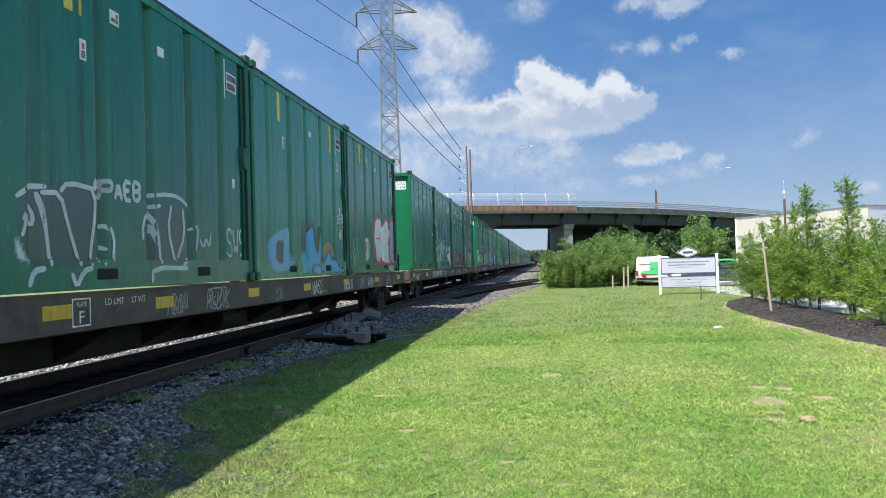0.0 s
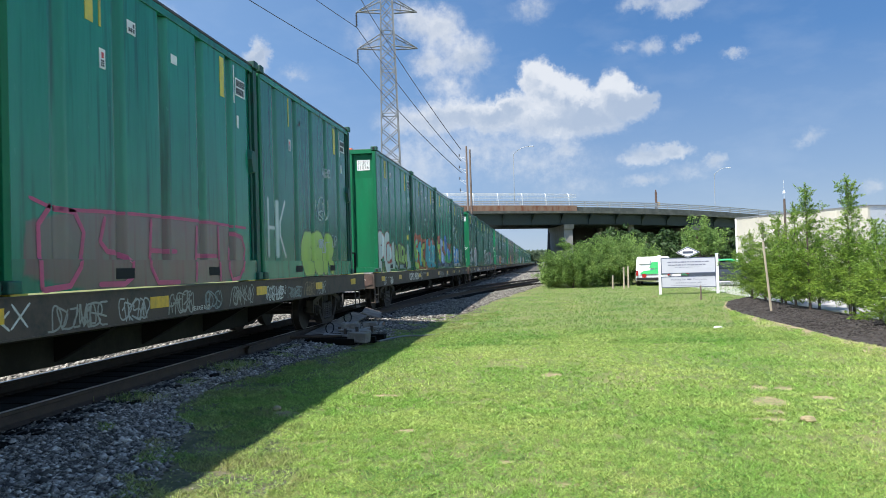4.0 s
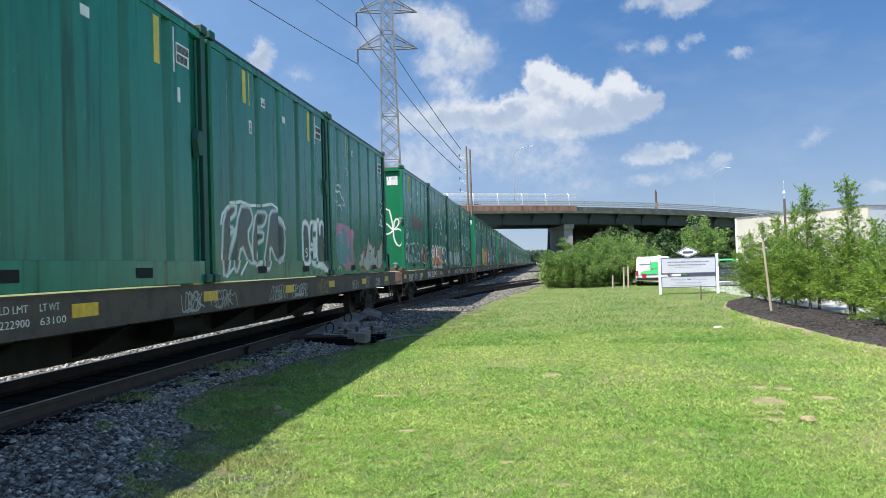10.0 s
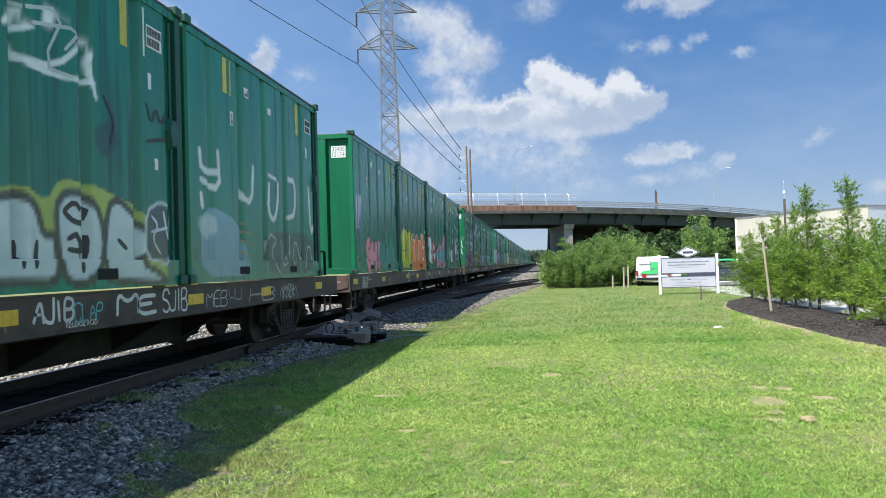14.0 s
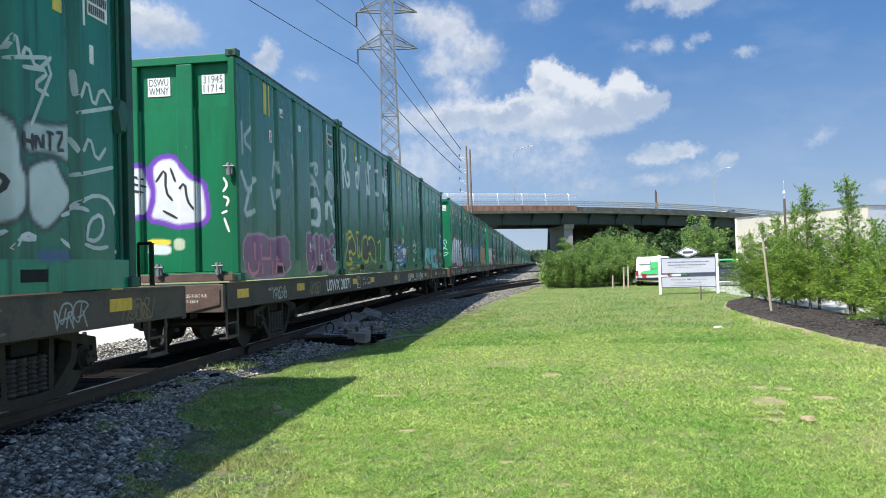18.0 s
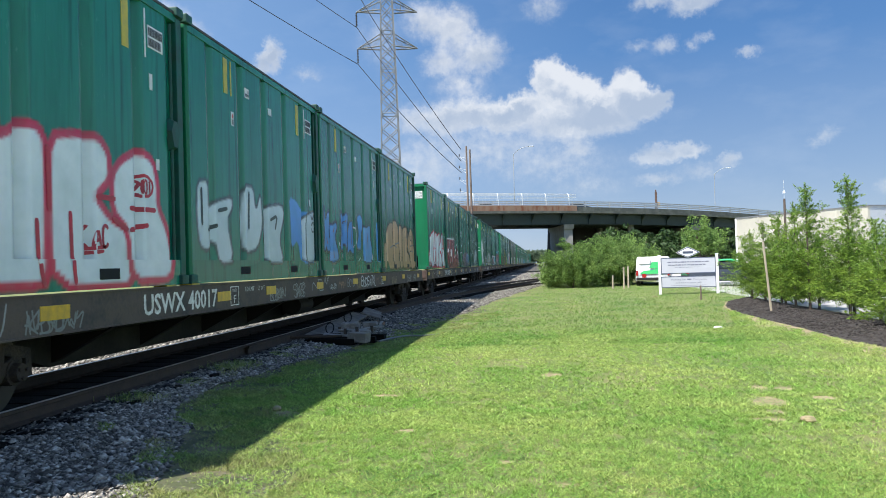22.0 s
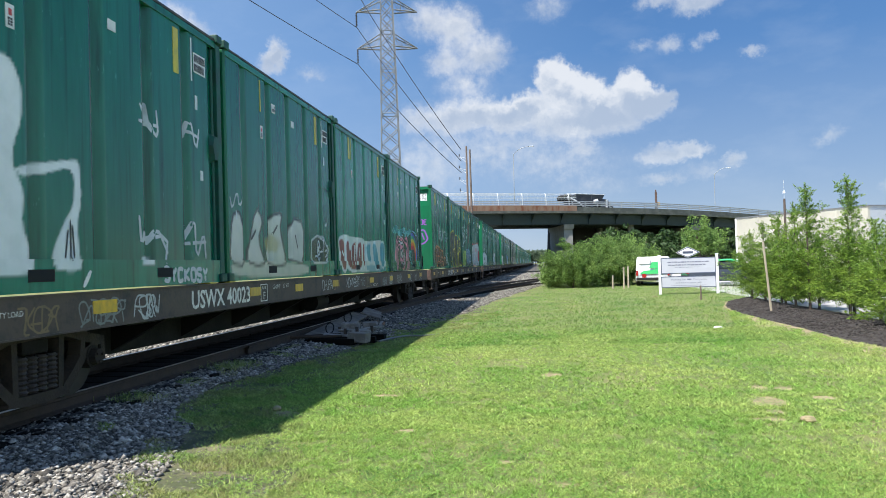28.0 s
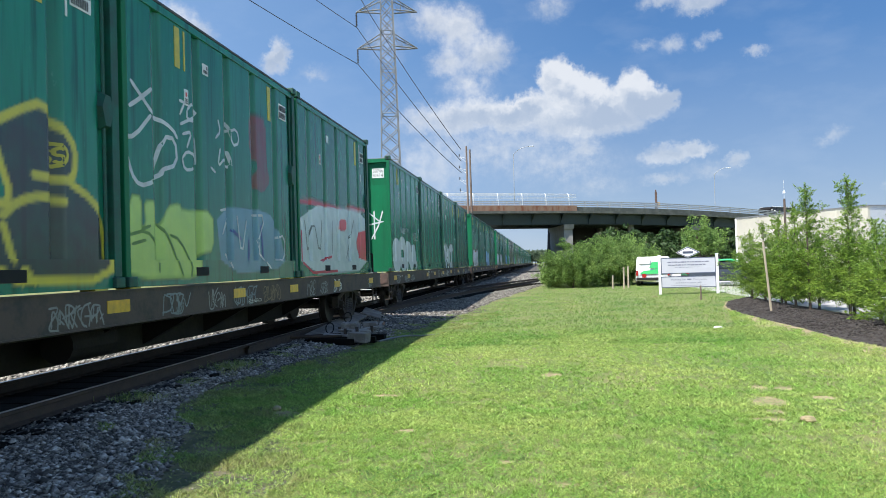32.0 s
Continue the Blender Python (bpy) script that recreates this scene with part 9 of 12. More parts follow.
def g_5_3(c):
    c.strokes([[(.31, 2.31), (.39, 2.01), (.6, 2.35), (.67, 1.98)], [(.24, 1.95), (.67, 1.98)], [(1.63, 2.19), (1.83, 1.71), (2.1, 2.18)], [(2.21, 2.1), (2.31, 1.76)], [(2.87, 2.19), (2.99, 1.93), (3.28, 2.06)], [(4.04, 2.15), (4.72, 2.33), (4.31, 1.57)], [(2.56, 1.61), (2.58, 1.16), (2.82, 1.54)]], FADE, .02, .9)
    c.poly([(.92, 1.26), (1.43, .84), (1.39, .27), (1.72, .23), (1.64, .69), (1.89, .95), (2.26, .97), (2.72, .9), (2.48, .62), (2.72, .27), (1.96, .27), (1.38, .22), (1.29, .51)], SIL, BLK, .02, .9)
    c.strokes([[(.31, .8), (.47, .35), (.79, .82)]], FADE, .03, .9)
    c.poly([(3.72, 1.6), (3.95, 1.67), (4.07, 1.63), (4.16, 1.43), (4.19, 1.16), (4.28, 1.09), (4.24, .77), (4.05, .63), (3.7, .59)], (.50, .55, .55), BLK, .025, .93)
    c.poly([(4.2, 1.63), (4.61, 1.64), (4.97, 1.71), (4.93, 1.28), (4.6, 1.36), (4.22, 1.3)], (.42, .47, .47), BLK, .025, .85)
    c.poly([(4.25, 1.17), (4.42, 1.26), (4.67, 1.32), (4.78, 1.14), (4.96, .97), (4.76, .76), (4.51, .58), (4.3, .68), (4.26, .81)], (.50, .55, .55), BLK, .025, .93)
    c.line_word("HNTZ", 4.22, 1.34, .62, .17, BLK, .02, .9, .09)
    c.strokes([[(5, .82), (5.08, .93), (5.34, 1.02), (5.6, .97), (5.73, .71), (5.67, .38)], [(5.15, .53), (5.2, .73), (5.42, .82), (5.47, .64), (5.32, .51), (5.15, .53)], [(5.11, .48), (5.32, .43), (5.54, .46)], [(5, .87), (5.2, .83)], [(4.07, .41), (4.2, .57), (4.4, .51), (4.17, .5)], [(4.73, .75), (4.96, .82), (4.91, .42), (4.72, .52)], [(3.92, .49), (4.05, .58)]], SIL, .022, .9)
    c.strokes([[(3.94, 1.13), (4.06, 1.06), (4.03, .93), (3.93, .9)]], BLK, .02, .9)
    c.strokes([[(3.97, 2.35), (4.03, 2.19), (4.13, 2.44), (4.18, 2.14), (4.28, 2.35), (4.41, 2.11), (4.63, 2.31)], [(4.21, 2.11), (4.62, 2.17), (4.34, 1.96), (4.58, 1.92)], [(5.05, 2.3), (5.07, 1.95), (5.21, 2.26), (5.32, 1.93), (5.47, 2.22), (5.64, 2.07)], [(5.02, 1.59), (5.1, 1.4), (5.23, 1.65), (5.35, 1.36), (5.53, 1.55)], [(5.07, 1.85), (5.69, 2.03)], [(5.01, 1.19), (5.66, 1.35)]], FADE, .022, .9)
    c.blob(4.6, .35, .25, .08, NVY, .7, .3)


def g_6_0(c):
    c.strokes([[(.33, 2.55), (.34, 2.05)], [(.73, 2.54), (.35, 2.28), (.8, 2.12)], [(1.67, 1.81), (1.84, 2.44), (2.05, 1.94)], [(1.77, 2.08), (2.01, 2.11)], [(2.74, 2.35), (2.9, 1.9)]], FADE, .035, .6)
    c.strokes([[(.28, 1.73), (.55, 1.41), (.88, 1.68)], [(.55, 1.41), (.33, 1.04), (.85, 1.15)], [(1.59, 1.59), (1.75, 1.17), (2.03, 1.59)]], SIL, .05, .65)
    c.poly([(.28, .73), (1.14, .78), (1.48, .69), (2.49, .81), (2.48, .04), (.27, 0)], (.20, .045, .17), (.50, .28, .40), .02, .93)
    c.line_word("JHA", .41, .1, 1.85, .53, PNK, .03, .9, -.03)
    c.strokes([[(4, 2.32), (4.21, 2.4), (4.42, 2.37), (4.41, 2.22), (4.27, 2.14), (4.2, 2.26), (4.31, 2.34)], [(3.97, 2.36), (4.03, 2.08), (4.3, 1.96), (4.47, 1.76)], [(3.99, 1.89), (4.09, 1.96), (4.19, 1.91)]], (.40, .46, .45), .045, .9)
    c.poly([(5.09, 2.27), (5.22, 2.38), (5.5, 2.37), (5.74, 2.18), (5.67, 1.83), (5.52, 1.72), (5.25, 1.75), (5.06, 2)], (.40, .46, .46), None, 0, .9)
    c.strokes([[(5.17, 2.21), (5.45, 2.3), (5.64, 2.1), (5.48, 1.82), (5.23, 1.91), (5.26, 2.1), (5.45, 2.17), (5.49, 1.98)]], (.08, .18, .15), .014, .9)
    c.poly([(3.9, 1.6), (4.29, 1.69), (4.56, 1.53), (4.57, 1.17), (4.41, 1.03), (3.89, 1.07)], (.66, .70, .68), None, 0, .95)
    c.poly([(4.01, 1.4), (4.18, 1.47), (4.35, 1.4), (4.33, 1.24), (4.17, 1.17), (4, 1.2)], (.006, .10, .07), None, 0, 1)
    c.strokes([[(5.05, 1.28), (5.07, 1.62), (5.33, 1.61), (5.46, 1.25), (5.6, 1.1), (5.75, 1.17), (5.75, 1.28)]], (.66, .70, .68), .055, .9)
    c.poly([(3.51, .88), (3.69, .9), (4, .9), (4.05, .64), (4.15, .51), (4.11, .14), (3.66, .07), (3.49, .07)], (.20, .045, .17), (.50, .28, .40), .022, .95)
    c.poly([(4.06, .89), (4.37, .9), (4.39, .65), (4.31, .14), (4.11, .14), (4.15, .51)], (.20, .045, .17), (.50, .28, .40), .022, .95)
    c.poly([(4.39, .87), (4.71, .89), (4.82, .53), (4.85, .08), (4.35, .09), (4.4, .51)], (.20, .045, .17), (.50, .28, .40), .022, .95)
    c.poly([(4.79, .9), (5.04, .89), (5.16, .64), (5.22, .91), (5.49, .95), (5.6, .71), (5.16, .56), (5.38, .44), (5.62, .39), (5.61, .06), (4.85, .08)], (.20, .045, .17), (.50, .28, .40), .022, .95)
    c.strokes([[(3.68, .53), (3.86, .52), (3.92, .32)], [(4.51, .47), (4.69, .23)], [(4.86, .45), (5.16, .59)], [(3.73, .13), (3.85, .23)]], PNK, .02, .9)
    c.strokes([[(3.71, .64), (3.83, .58)], [(3.73, .58), (3.83, .66)], [(3.77, .71), (3.77, .54)], [(4.45, .44), (4.62, .35)], [(4.45, .35), (4.62, .46)], [(4.53, .49), (4.54, .3)]], WHT, .018, .9)
    c.line_word("98", 5.42, .3, .27, .3, SIL, .02, .9, 0)


def g_6_1(c):
    c.strokes([[(.31, 3.15), (.36, 2.13)], [(.4, 3.12), (.67, 3.13), (.66, 2.85), (.4, 2.63)], [(.44, 2.6), (.73, 2.1), (1, 2.28), (.9, 2.52)], [(1.61, 2.99), (2.01, 3.02), (1.96, 2.22)], [(1.91, 2.71), (1.62, 2.54), (1.65, 2.24), (1.92, 2.25)], [(2.83, 2.03), (2.76, 3.05), (3.15, 1.92), (3.08, 3.05)], [(4.31, 2.98), (3.91, 2.94), (3.98, 2.28), (4.28, 2.28)], [(5.05, 2.85), (5.09, 2.36), (5.45, 2.36)], [(5.4, 2.82), (5.48, 1.99)]], (.66, .69, .66), .055, .9)
    c.poly([(.33, .24), (4.31, .27), (4.34, .01), (.32, .05)], BLK, None, 0, .8)
    c.poly([(.33, .24), (.4, .46), (.6, .65), (.67, .96), (.94, 1.08), (1.14, .93), (1.35, .81), (1.41, .54), (1.12, .47), (.92, .59), (.78, .4), (.97, .37), (.9, .24)], (.03, .03, .035), (.62, .52, .05), .035, .97)
    c.poly([(1.44, 1.08), (1.9, 1.05), (1.96, .77), (1.72, .62), (1.86, .41), (1.55, .48), (1.65, .82)], (.03, .03, .035), (.62, .52, .05), .035, .97)
    c.poly([(2.02, .34), (2.14, .92), (2.67, 1.02), (2.75, .72), (3.16, 1.05), (3.66, .84), (3.73, .27), (3.21, .35), (3.03, .58), (2.63, .27)], (.03, .03, .035), (.62, .52, .05), .035, .97)
    c.strokes([[(.48, .83), (.49, .98), (.65, .99)], [(.67, .77), (1, .95)], [(4, .94), (3.85, .35)], [(4.11, .86), (4.41, .96), (4.31, .35)], [(.8, .37), (.76, .59)], [(1.39, .21), (1.85, .2), (1.76, .06)], [(.76, .12), (1.1, .14)]], (.62, .52, .05), .032, .9)
    c.blob(1.74, 1, .09, .06, RED, .6, .3)
    c.poly([(5.13, 1.08), (5.83, 1.03), (5.98, .02), (5.05, -0)], (.40, .44, .45), None, 0, .55)
    c.line_word("DTS", 5.06, 1.26, .63, .56, FADE, .02, .9, .04)


def g_6_2(c):
    c.blob(.91, .89, .51, .21, BRN, .6, .6)
    c.blob(2.87, 1.77, .21, 1.03, BRN, .5, .6)
    c.blob(2.94, .57, .41, .42, BRN, .4, .6)
    c.poly([(.74, .9), (1.22, .89), (1.63, .85), (2.45, .82), (2.45, .33), (1.35, .18), (.95, .11), (.93, .25), (.75, .28)], (.05, .16, .42), None, 0, .95)
    c.poly([(.74, .65), (1.21, .62), (1.54, .74), (2.45, .79), (2.44, .56), (1.93, .38), (1.27, .25), (.75, .32)], (.70, .76, .80), None, 0, .93)
    c.poly([(.75, .32), (1.28, .3), (2.43, .45), (2.45, .28), (.96, .11), (.95, .25)], (.05, .20, .50), None, 0, .93)
    c.strokes([[(.98, .75), (1.37, .83)], [(1.04, .18), (1.61, .25)]], (.70, .76, .80), .03, .9)
    c.line_word("SLEUTKONE", .83, .39, 1.16, .25, (.10, .05, .30), .022, .9, .02)
    c.line_word("BOSTON", 1.75, .42, .69, .1, NVY, .013, .9, .01)
    c.poly([(1.48, 1.5), (1.59, 1.7), (1.7, 1.59), (1.93, 1.62), (2.12, 1.49), (2.13, 1.27), (1.91, 1.18), (1.69, 1.22), (1.56, 1.33)], (.03, .36, .16), None, 0, .97)
    c.poly([(1.68, 1.01), (1.86, 1.13), (2.05, 1.07), (2.02, .93), (1.81, .87)], (.62, .35, .36), CRM, .012, .9)
    c.strokes([[(1.6, 1.18), (1.77, 1.09)], [(1.68, .9), (2.05, .96)], [(1.64, 1.11), (1.54, .84)]], CRM, .012, .9)
    c.strokes([[(.36, .96), (.37, .91)], [(.44, .96), (.45, .92)], [(.34, .85), (.4, .83), (.47, .88)], [(.33, .39), (.42, .39)], [(.33, .32), (.43, .33)]], SIL, .016, .9)
    c.line_word("GUESS", .3, .6, .34, .12, SIL, .016, .9, .02)
    c.line_word("NAH.", .3, .45, .34, .1, SIL, .016, .9, .01)
    c.line_word("VIPOS", .35, .07, .47, .15, SIL, .018, .9, -.01)
    c.strokes([[(2.66, .8), (2.89, .84), (2.69, .68), (2.89, .72)], [(2.66, .62), (2.88, .66)], [(2.71, .57), (2.88, .45), (2.68, .3)], [(2.88, .57), (2.87, .3)]], SIL, .018, .9)
    c.strokes([[(3.8, 1.09), (3.85, .77), (4.01, 1.08), (4.12, .81), (4.25, 1.23), (4.3, .82), (4.5, 1.04), (4.45, .76), (3.85, .73)], [(3.92, .74), (4.29, .62), (4.58, .69)]], SIL, .02, .9)
    c.strokes([[(4.97, 1.07), (5.33, 1.06), (5.41, .88), (5.04, .79), (5.4, .65), (5.29, .42), (4.94, .49)]], GRY, .03, .9)
    c.poly([(3.84, .42), (4.16, .43), (4.15, .31), (3.83, .31)], SIL, None, 0, .9)


def g_6_3(c):
    c.blob(.31, 1.34, .22, .5, SKY, .45, .5)
    c.poly([(.39, .23), (.61, .77), (1.1, .9), (1.89, .87), (1.98, .17), (1.31, .22), (.95, .53), (.81, .18)], CYA, None, 0, .93)
    c.poly([(2.03, .83), (2.63, .9), (2.91, .56), (2.71, .02), (2.11, .03)], CYA, None, 0, .93)
    c.poly([(.3, .19), (1.56, .18), (1.55, -0), (.29, .02)], PNK, None, 0, .5)
    c.poly([(2.74, .36), (2.86, .39), (3.1, .5), (3.23, .46), (3.04, .28), (2.74, .28)], (.38, .02, .05), None, 0, .9)
    c.poly([(3.93, .67), (4.09, .58), (4.31, .77), (4.43, .59), (4.86, .61), (4.71, .44), (4.75, .28), (4.12, .25), (4.08, .48)], (.38, .02, .05), None, 0, .85)
    c.blob(3.14, .54, .14, .09, VIO, .5, .5)
    c.blob(3.73, .45, .11, .12, (.45, .12, .30), .6, .4)
    c.poly([(2.64, .86), (2.87, .9), (3.02, .8), (3.04, .58), (2.86, .36), (2.63, .36)], (.22, .60, .62), TEA, .02, .97)
    c.poly([(3.1, .26), (3.27, .46), (3.54, .3), (3.43, .23)], (.22, .60, .62), TEA, .02, .97)
    c.poly([(3.04, .83), (3.24, .84), (3.28, .91), (3.59, .93), (3.6, .85), (3.96, .88), (3.89, .67), (3.58, .61), (3.57, .3), (3.3, .37), (3.25, .62), (3.03, .61)], (.22, .60, .62), TEA, .02, .97)
    c.poly([(3.84, .57), (4.08, .45), (4.1, .3), (3.83, .25), (3.8, .42)], (.22, .60, .62), TEA, .02, .97)
    c.poly([(2.74, .22), (2.85, .24), (3.57, .3), (4.07, .18), (4.11, .02), (3, .04), (2.73, .05)], (.22, .60, .62), None, 0, .9)
    c.poly([(4.88, 1.69), (5.06, 1.72), (5.1, 1.59), (5.55, 1.59), (5.58, .93), (5.13, .87), (4.83, 1.02), (4.94, 1.34)], (.14, .22, .42), None, 0, .8)
    c.strokes([[(5.05, 1.52), (5.31, 1.44), (5.09, 1.3), (5.42, 1.4)], [(5.14, 1.19), (5.47, 1.25)]], NVY, .016, .9)
    c.line_word("22", 4.57, .06, .38, .16, CYA, .03, .9, -.01)
    c.strokes([[(4.77, .8), (4.88, .61), (4.97, .78), (5.11, .56), (5.28, .74), (5.56, .69)]], FADE, .02, .9)


def g_7_0(c):
    c.poly([(.37, .69), (.67, .96), (.73, .18), (.31, .18)], (.70, .74, .76), (.60, .01, .06), .045, .97)
    c.poly([(.89, 1.32), (1.42, 1.52), (2.05, 1.69), (2.72, 1.63), (2.66, .26), (1.37, .2), (.81, .22)], (.70, .74, .76), (.60, .01, .06), .045, .97)
    c.strokes([[(.4, .52), (.59, .57), (.53, .65)], [(1.58, .82), (2.14, .95), (2.59, .95)], [(1.46, 1.36), (1.37, .9)]], RED, .024, .9)
    c.poly([(2.38, 1.34), (2.75, 1.46), (2.97, 1.6), (3.2, 1.59), (3.3, 1.44), (3.28, .23), (3.22, .05), (2.35, .06)], (.72, .76, .78), (.60, .01, .06), .05, .97)
    c.poly([(3.35, 1.54), (3.75, 1.62), (4.17, 1.66), (4.36, 1.5), (4.38, 1.21), (4.1, 1), (4.36, .78), (4.72, .66), (4.73, .22), (4.77, .08), (4.57, 0), (3.33, .05), (3.32, .79)], (.72, .76, .78), (.60, .01, .06), .05, .97)
    c.poly([(4.41, 1.27), (4.58, 1.45), (4.99, 1.64), (5.32, 1.55), (5.42, 1.26), (5.41, .99), (5.64, .7), (5.75, .34), (5.67, .06), (4.77, .05), (4.72, .66), (4.41, .86)], (.72, .76, .78), (.60, .01, .06), .05, .97)
    c.strokes([[(3.14, .71), (3.16, .23), (3.22, .05)], [(3.65, .81), (3.67, .23), (3.7, .06)], [(3.31, 1.44), (3.33, .79)], [(4.1, 1), (4.47, 1)], [(4.76, .92), (5.35, .93)], [(4.75, .66), (5.17, .74)], [(4.41, .78), (4.72, .66)]], (.60, .01, .06), .03, .9)
    c.strokes([[(4.98, 1.3), (5.14, 1.35), (5.31, 1.25), (5.24, 1.1), (5.02, 1.08), (4.95, 1.19), (4.98, 1.3)], [(3.89, .42), (4.26, .46)], [(3.91, .38), (4.23, .41)]], (.60, .01, .06), .02, .9)
    c.line_word("201", 4.99, 1.11, .28, .16, (.50, .02, .06), .016, .9, .03)
    c.line_word("KAC", 3.94, .45, .41, .23, (.50, .02, .06), .02, .9, .01)


def g_7_1(c):
    c.poly([(.35, 1.44), (.7, 1.48), (.71, 1.03), (.92, 1.19), (1.53, 1.31), (1.55, 1.13), (1.33, .93), (1.56, .31), (1.03, .24), (.89, .62), (.65, .44), (.38, .51), (.3, .94)], (.55, .62, .65), (.03, .04, .05), .028, .95)
    c.poly([(2.01, 1.55), (2.41, 1.55), (2.49, 1.15), (2.72, 1.5), (2.8, .93), (2.55, .51), (2, .42), (1.93, .88)], (.55, .62, .65), (.03, .04, .05), .028, .95)
    c.poly([(2.89, 1.26), (3.78, 1.37), (3.89, 1.16), (3.6, .7), (3.82, .27), (2.97, .27), (2.78, .76)], (.55, .62, .65), (.03, .04, .05), .028, .95)
    c.strokes([[(.47, 1.35), (.48, .81)], [(1, 1.05), (1.34, 1.11)], [(2.2, 1.45), (2.16, .82)], [(3.14, 1.03), (3.51, 1.14), (3.37, .87)], [(.66, .75), (.99, .84)]], (.03, .04, .05), .03, .9)
    c.poly([(4.18, 1.54), (4.6, 1.49), (4.87, 1.32), (5.33, 1.3), (5.81, 1.18), (5.73, .26), (4.79, .27), (4.62, .73), (4.24, .54), (4.23, 1.09)], BLU, None, 0, .95)
    c.poly([(4.96, 1.23), (5.65, 1.22), (5.63, .31), (4.94, .31)], SIL, BLK, .02, .95)
    c.poly([(5.16, 1.24), (5.45, 1.31), (5.73, 1.37), (5.83, 1.18), (5.78, .95), (5.71, .72), (5.73, .32), (5.42, .28), (5.14, .28)], (.50, .58, .62), BLK, .028, .95)
    c.poly([(5.78, .82), (5.91, .83), (5.92, .32), (5.8, .41)], BLU, None, 0, .9)
    c.strokes([[(5.48, 1.27), (5.56, 1.15), (5.69, 1.3)], [(5.5, 1.05), (5.6, 1.13), (5.72, 1.06), (5.68, .94), (5.56, .91), (5.5, .99)]], BLK, .02, .9)


def g_7_2(c):
    c.poly([(.27, 1.5), (.35, 1.51), (.41, 1.22), (.54, 1.42), (.71, 1.44), (.74, 1.26), (.65, .94), (.83, .64), (.72, .51), (.51, .53), (.43, .63), (.34, .52), (.23, .57), (.32, .92)], (.07, .26, .62), (.015, .02, .07), .032, .97)
    c.poly([(.74, 1.24), (.92, 1.15), (1.26, 1.24), (1.35, 1.11), (1.14, .87), (1.43, .5), (1.42, .33), (1.12, .3), (.89, .28), (.58, .33), (.85, .54), (.77, .8), (.69, 1.05)], (.07, .26, .62), (.015, .02, .07), .032, .97)
    c.poly([(1.63, 1.51), (1.96, 1.41), (2.14, 1.52), (2.38, 1.46), (2.25, 1.13), (2.42, .84), (2.48, .65), (2.22, .55), (1.99, .75), (1.75, .54), (1.59, .62), (1.72, 1.03)], (.05, .24, .62), (.015, .02, .07), .032, .97)
    c.poly([(2.24, .95), (2.44, 1.31), (2.77, 1.34), (2.82, .86), (2.94, .47), (2.67, .5), (2.47, .59), (2.21, .46)], (.05, .24, .62), (.015, .02, .07), .03, .97)
    c.poly([(3.21, 1.49), (3.68, 1.58), (3.91, 1.35), (3.65, .98), (3.62, .59), (3.24, .61), (3.17, .74), (3.41, 1.03)], (.05, .28, .66), (.015, .02, .07), .032, .97)
    c.poly([(3.91, 1.28), (4.26, 1.24), (4.73, 1.34), (4.71, .96), (4.94, .66), (4.86, .27), (3.85, .27), (3.97, .78)], (.12, .34, .66), (.015, .02, .07), .03, .97)
    c.poly([(5.45, 1.42), (5.98, 1.47), (5.98, .27), (5.49, .31)], (.05, .28, .66), None, 0, .95)
    c.poly([(.68, .53), (1.36, .55), (1.35, .34), (.67, .32)], (.22, .38, .62), None, 0, .5)
    c.strokes([[(.43, .83), (.55, .68)], [(.96, .97), (1.1, 1.09)], [(.99, .6), (1.03, .38)], [(1.82, .92), (2, .99)], [(2.63, 1.1), (2.61, .72)], [(4.34, 1.09), (4.4, .65)], [(1.95, 1.23), (2.13, 1.31)]], (.015, .02, .07), .025, .9)
    c.strokes([[(2.98, 1.2), (3.12, 1.14), (3.18, .88), (3.02, .67)], [(5, .9), (5.07, .35)], [(3.3, .31), (3.53, .41)], [(1.44, .78), (1.54, .67)]], SIL, .02, .9)
    c.poly([(1.75, .5), (1.94, .5), (1.94, .38), (1.75, .38)], SIL, None, 0, .9)
    c.poly([(.81, .15), (.92, .15), (.92, .08), (.81, .08)], SIL, None, 0, .9)


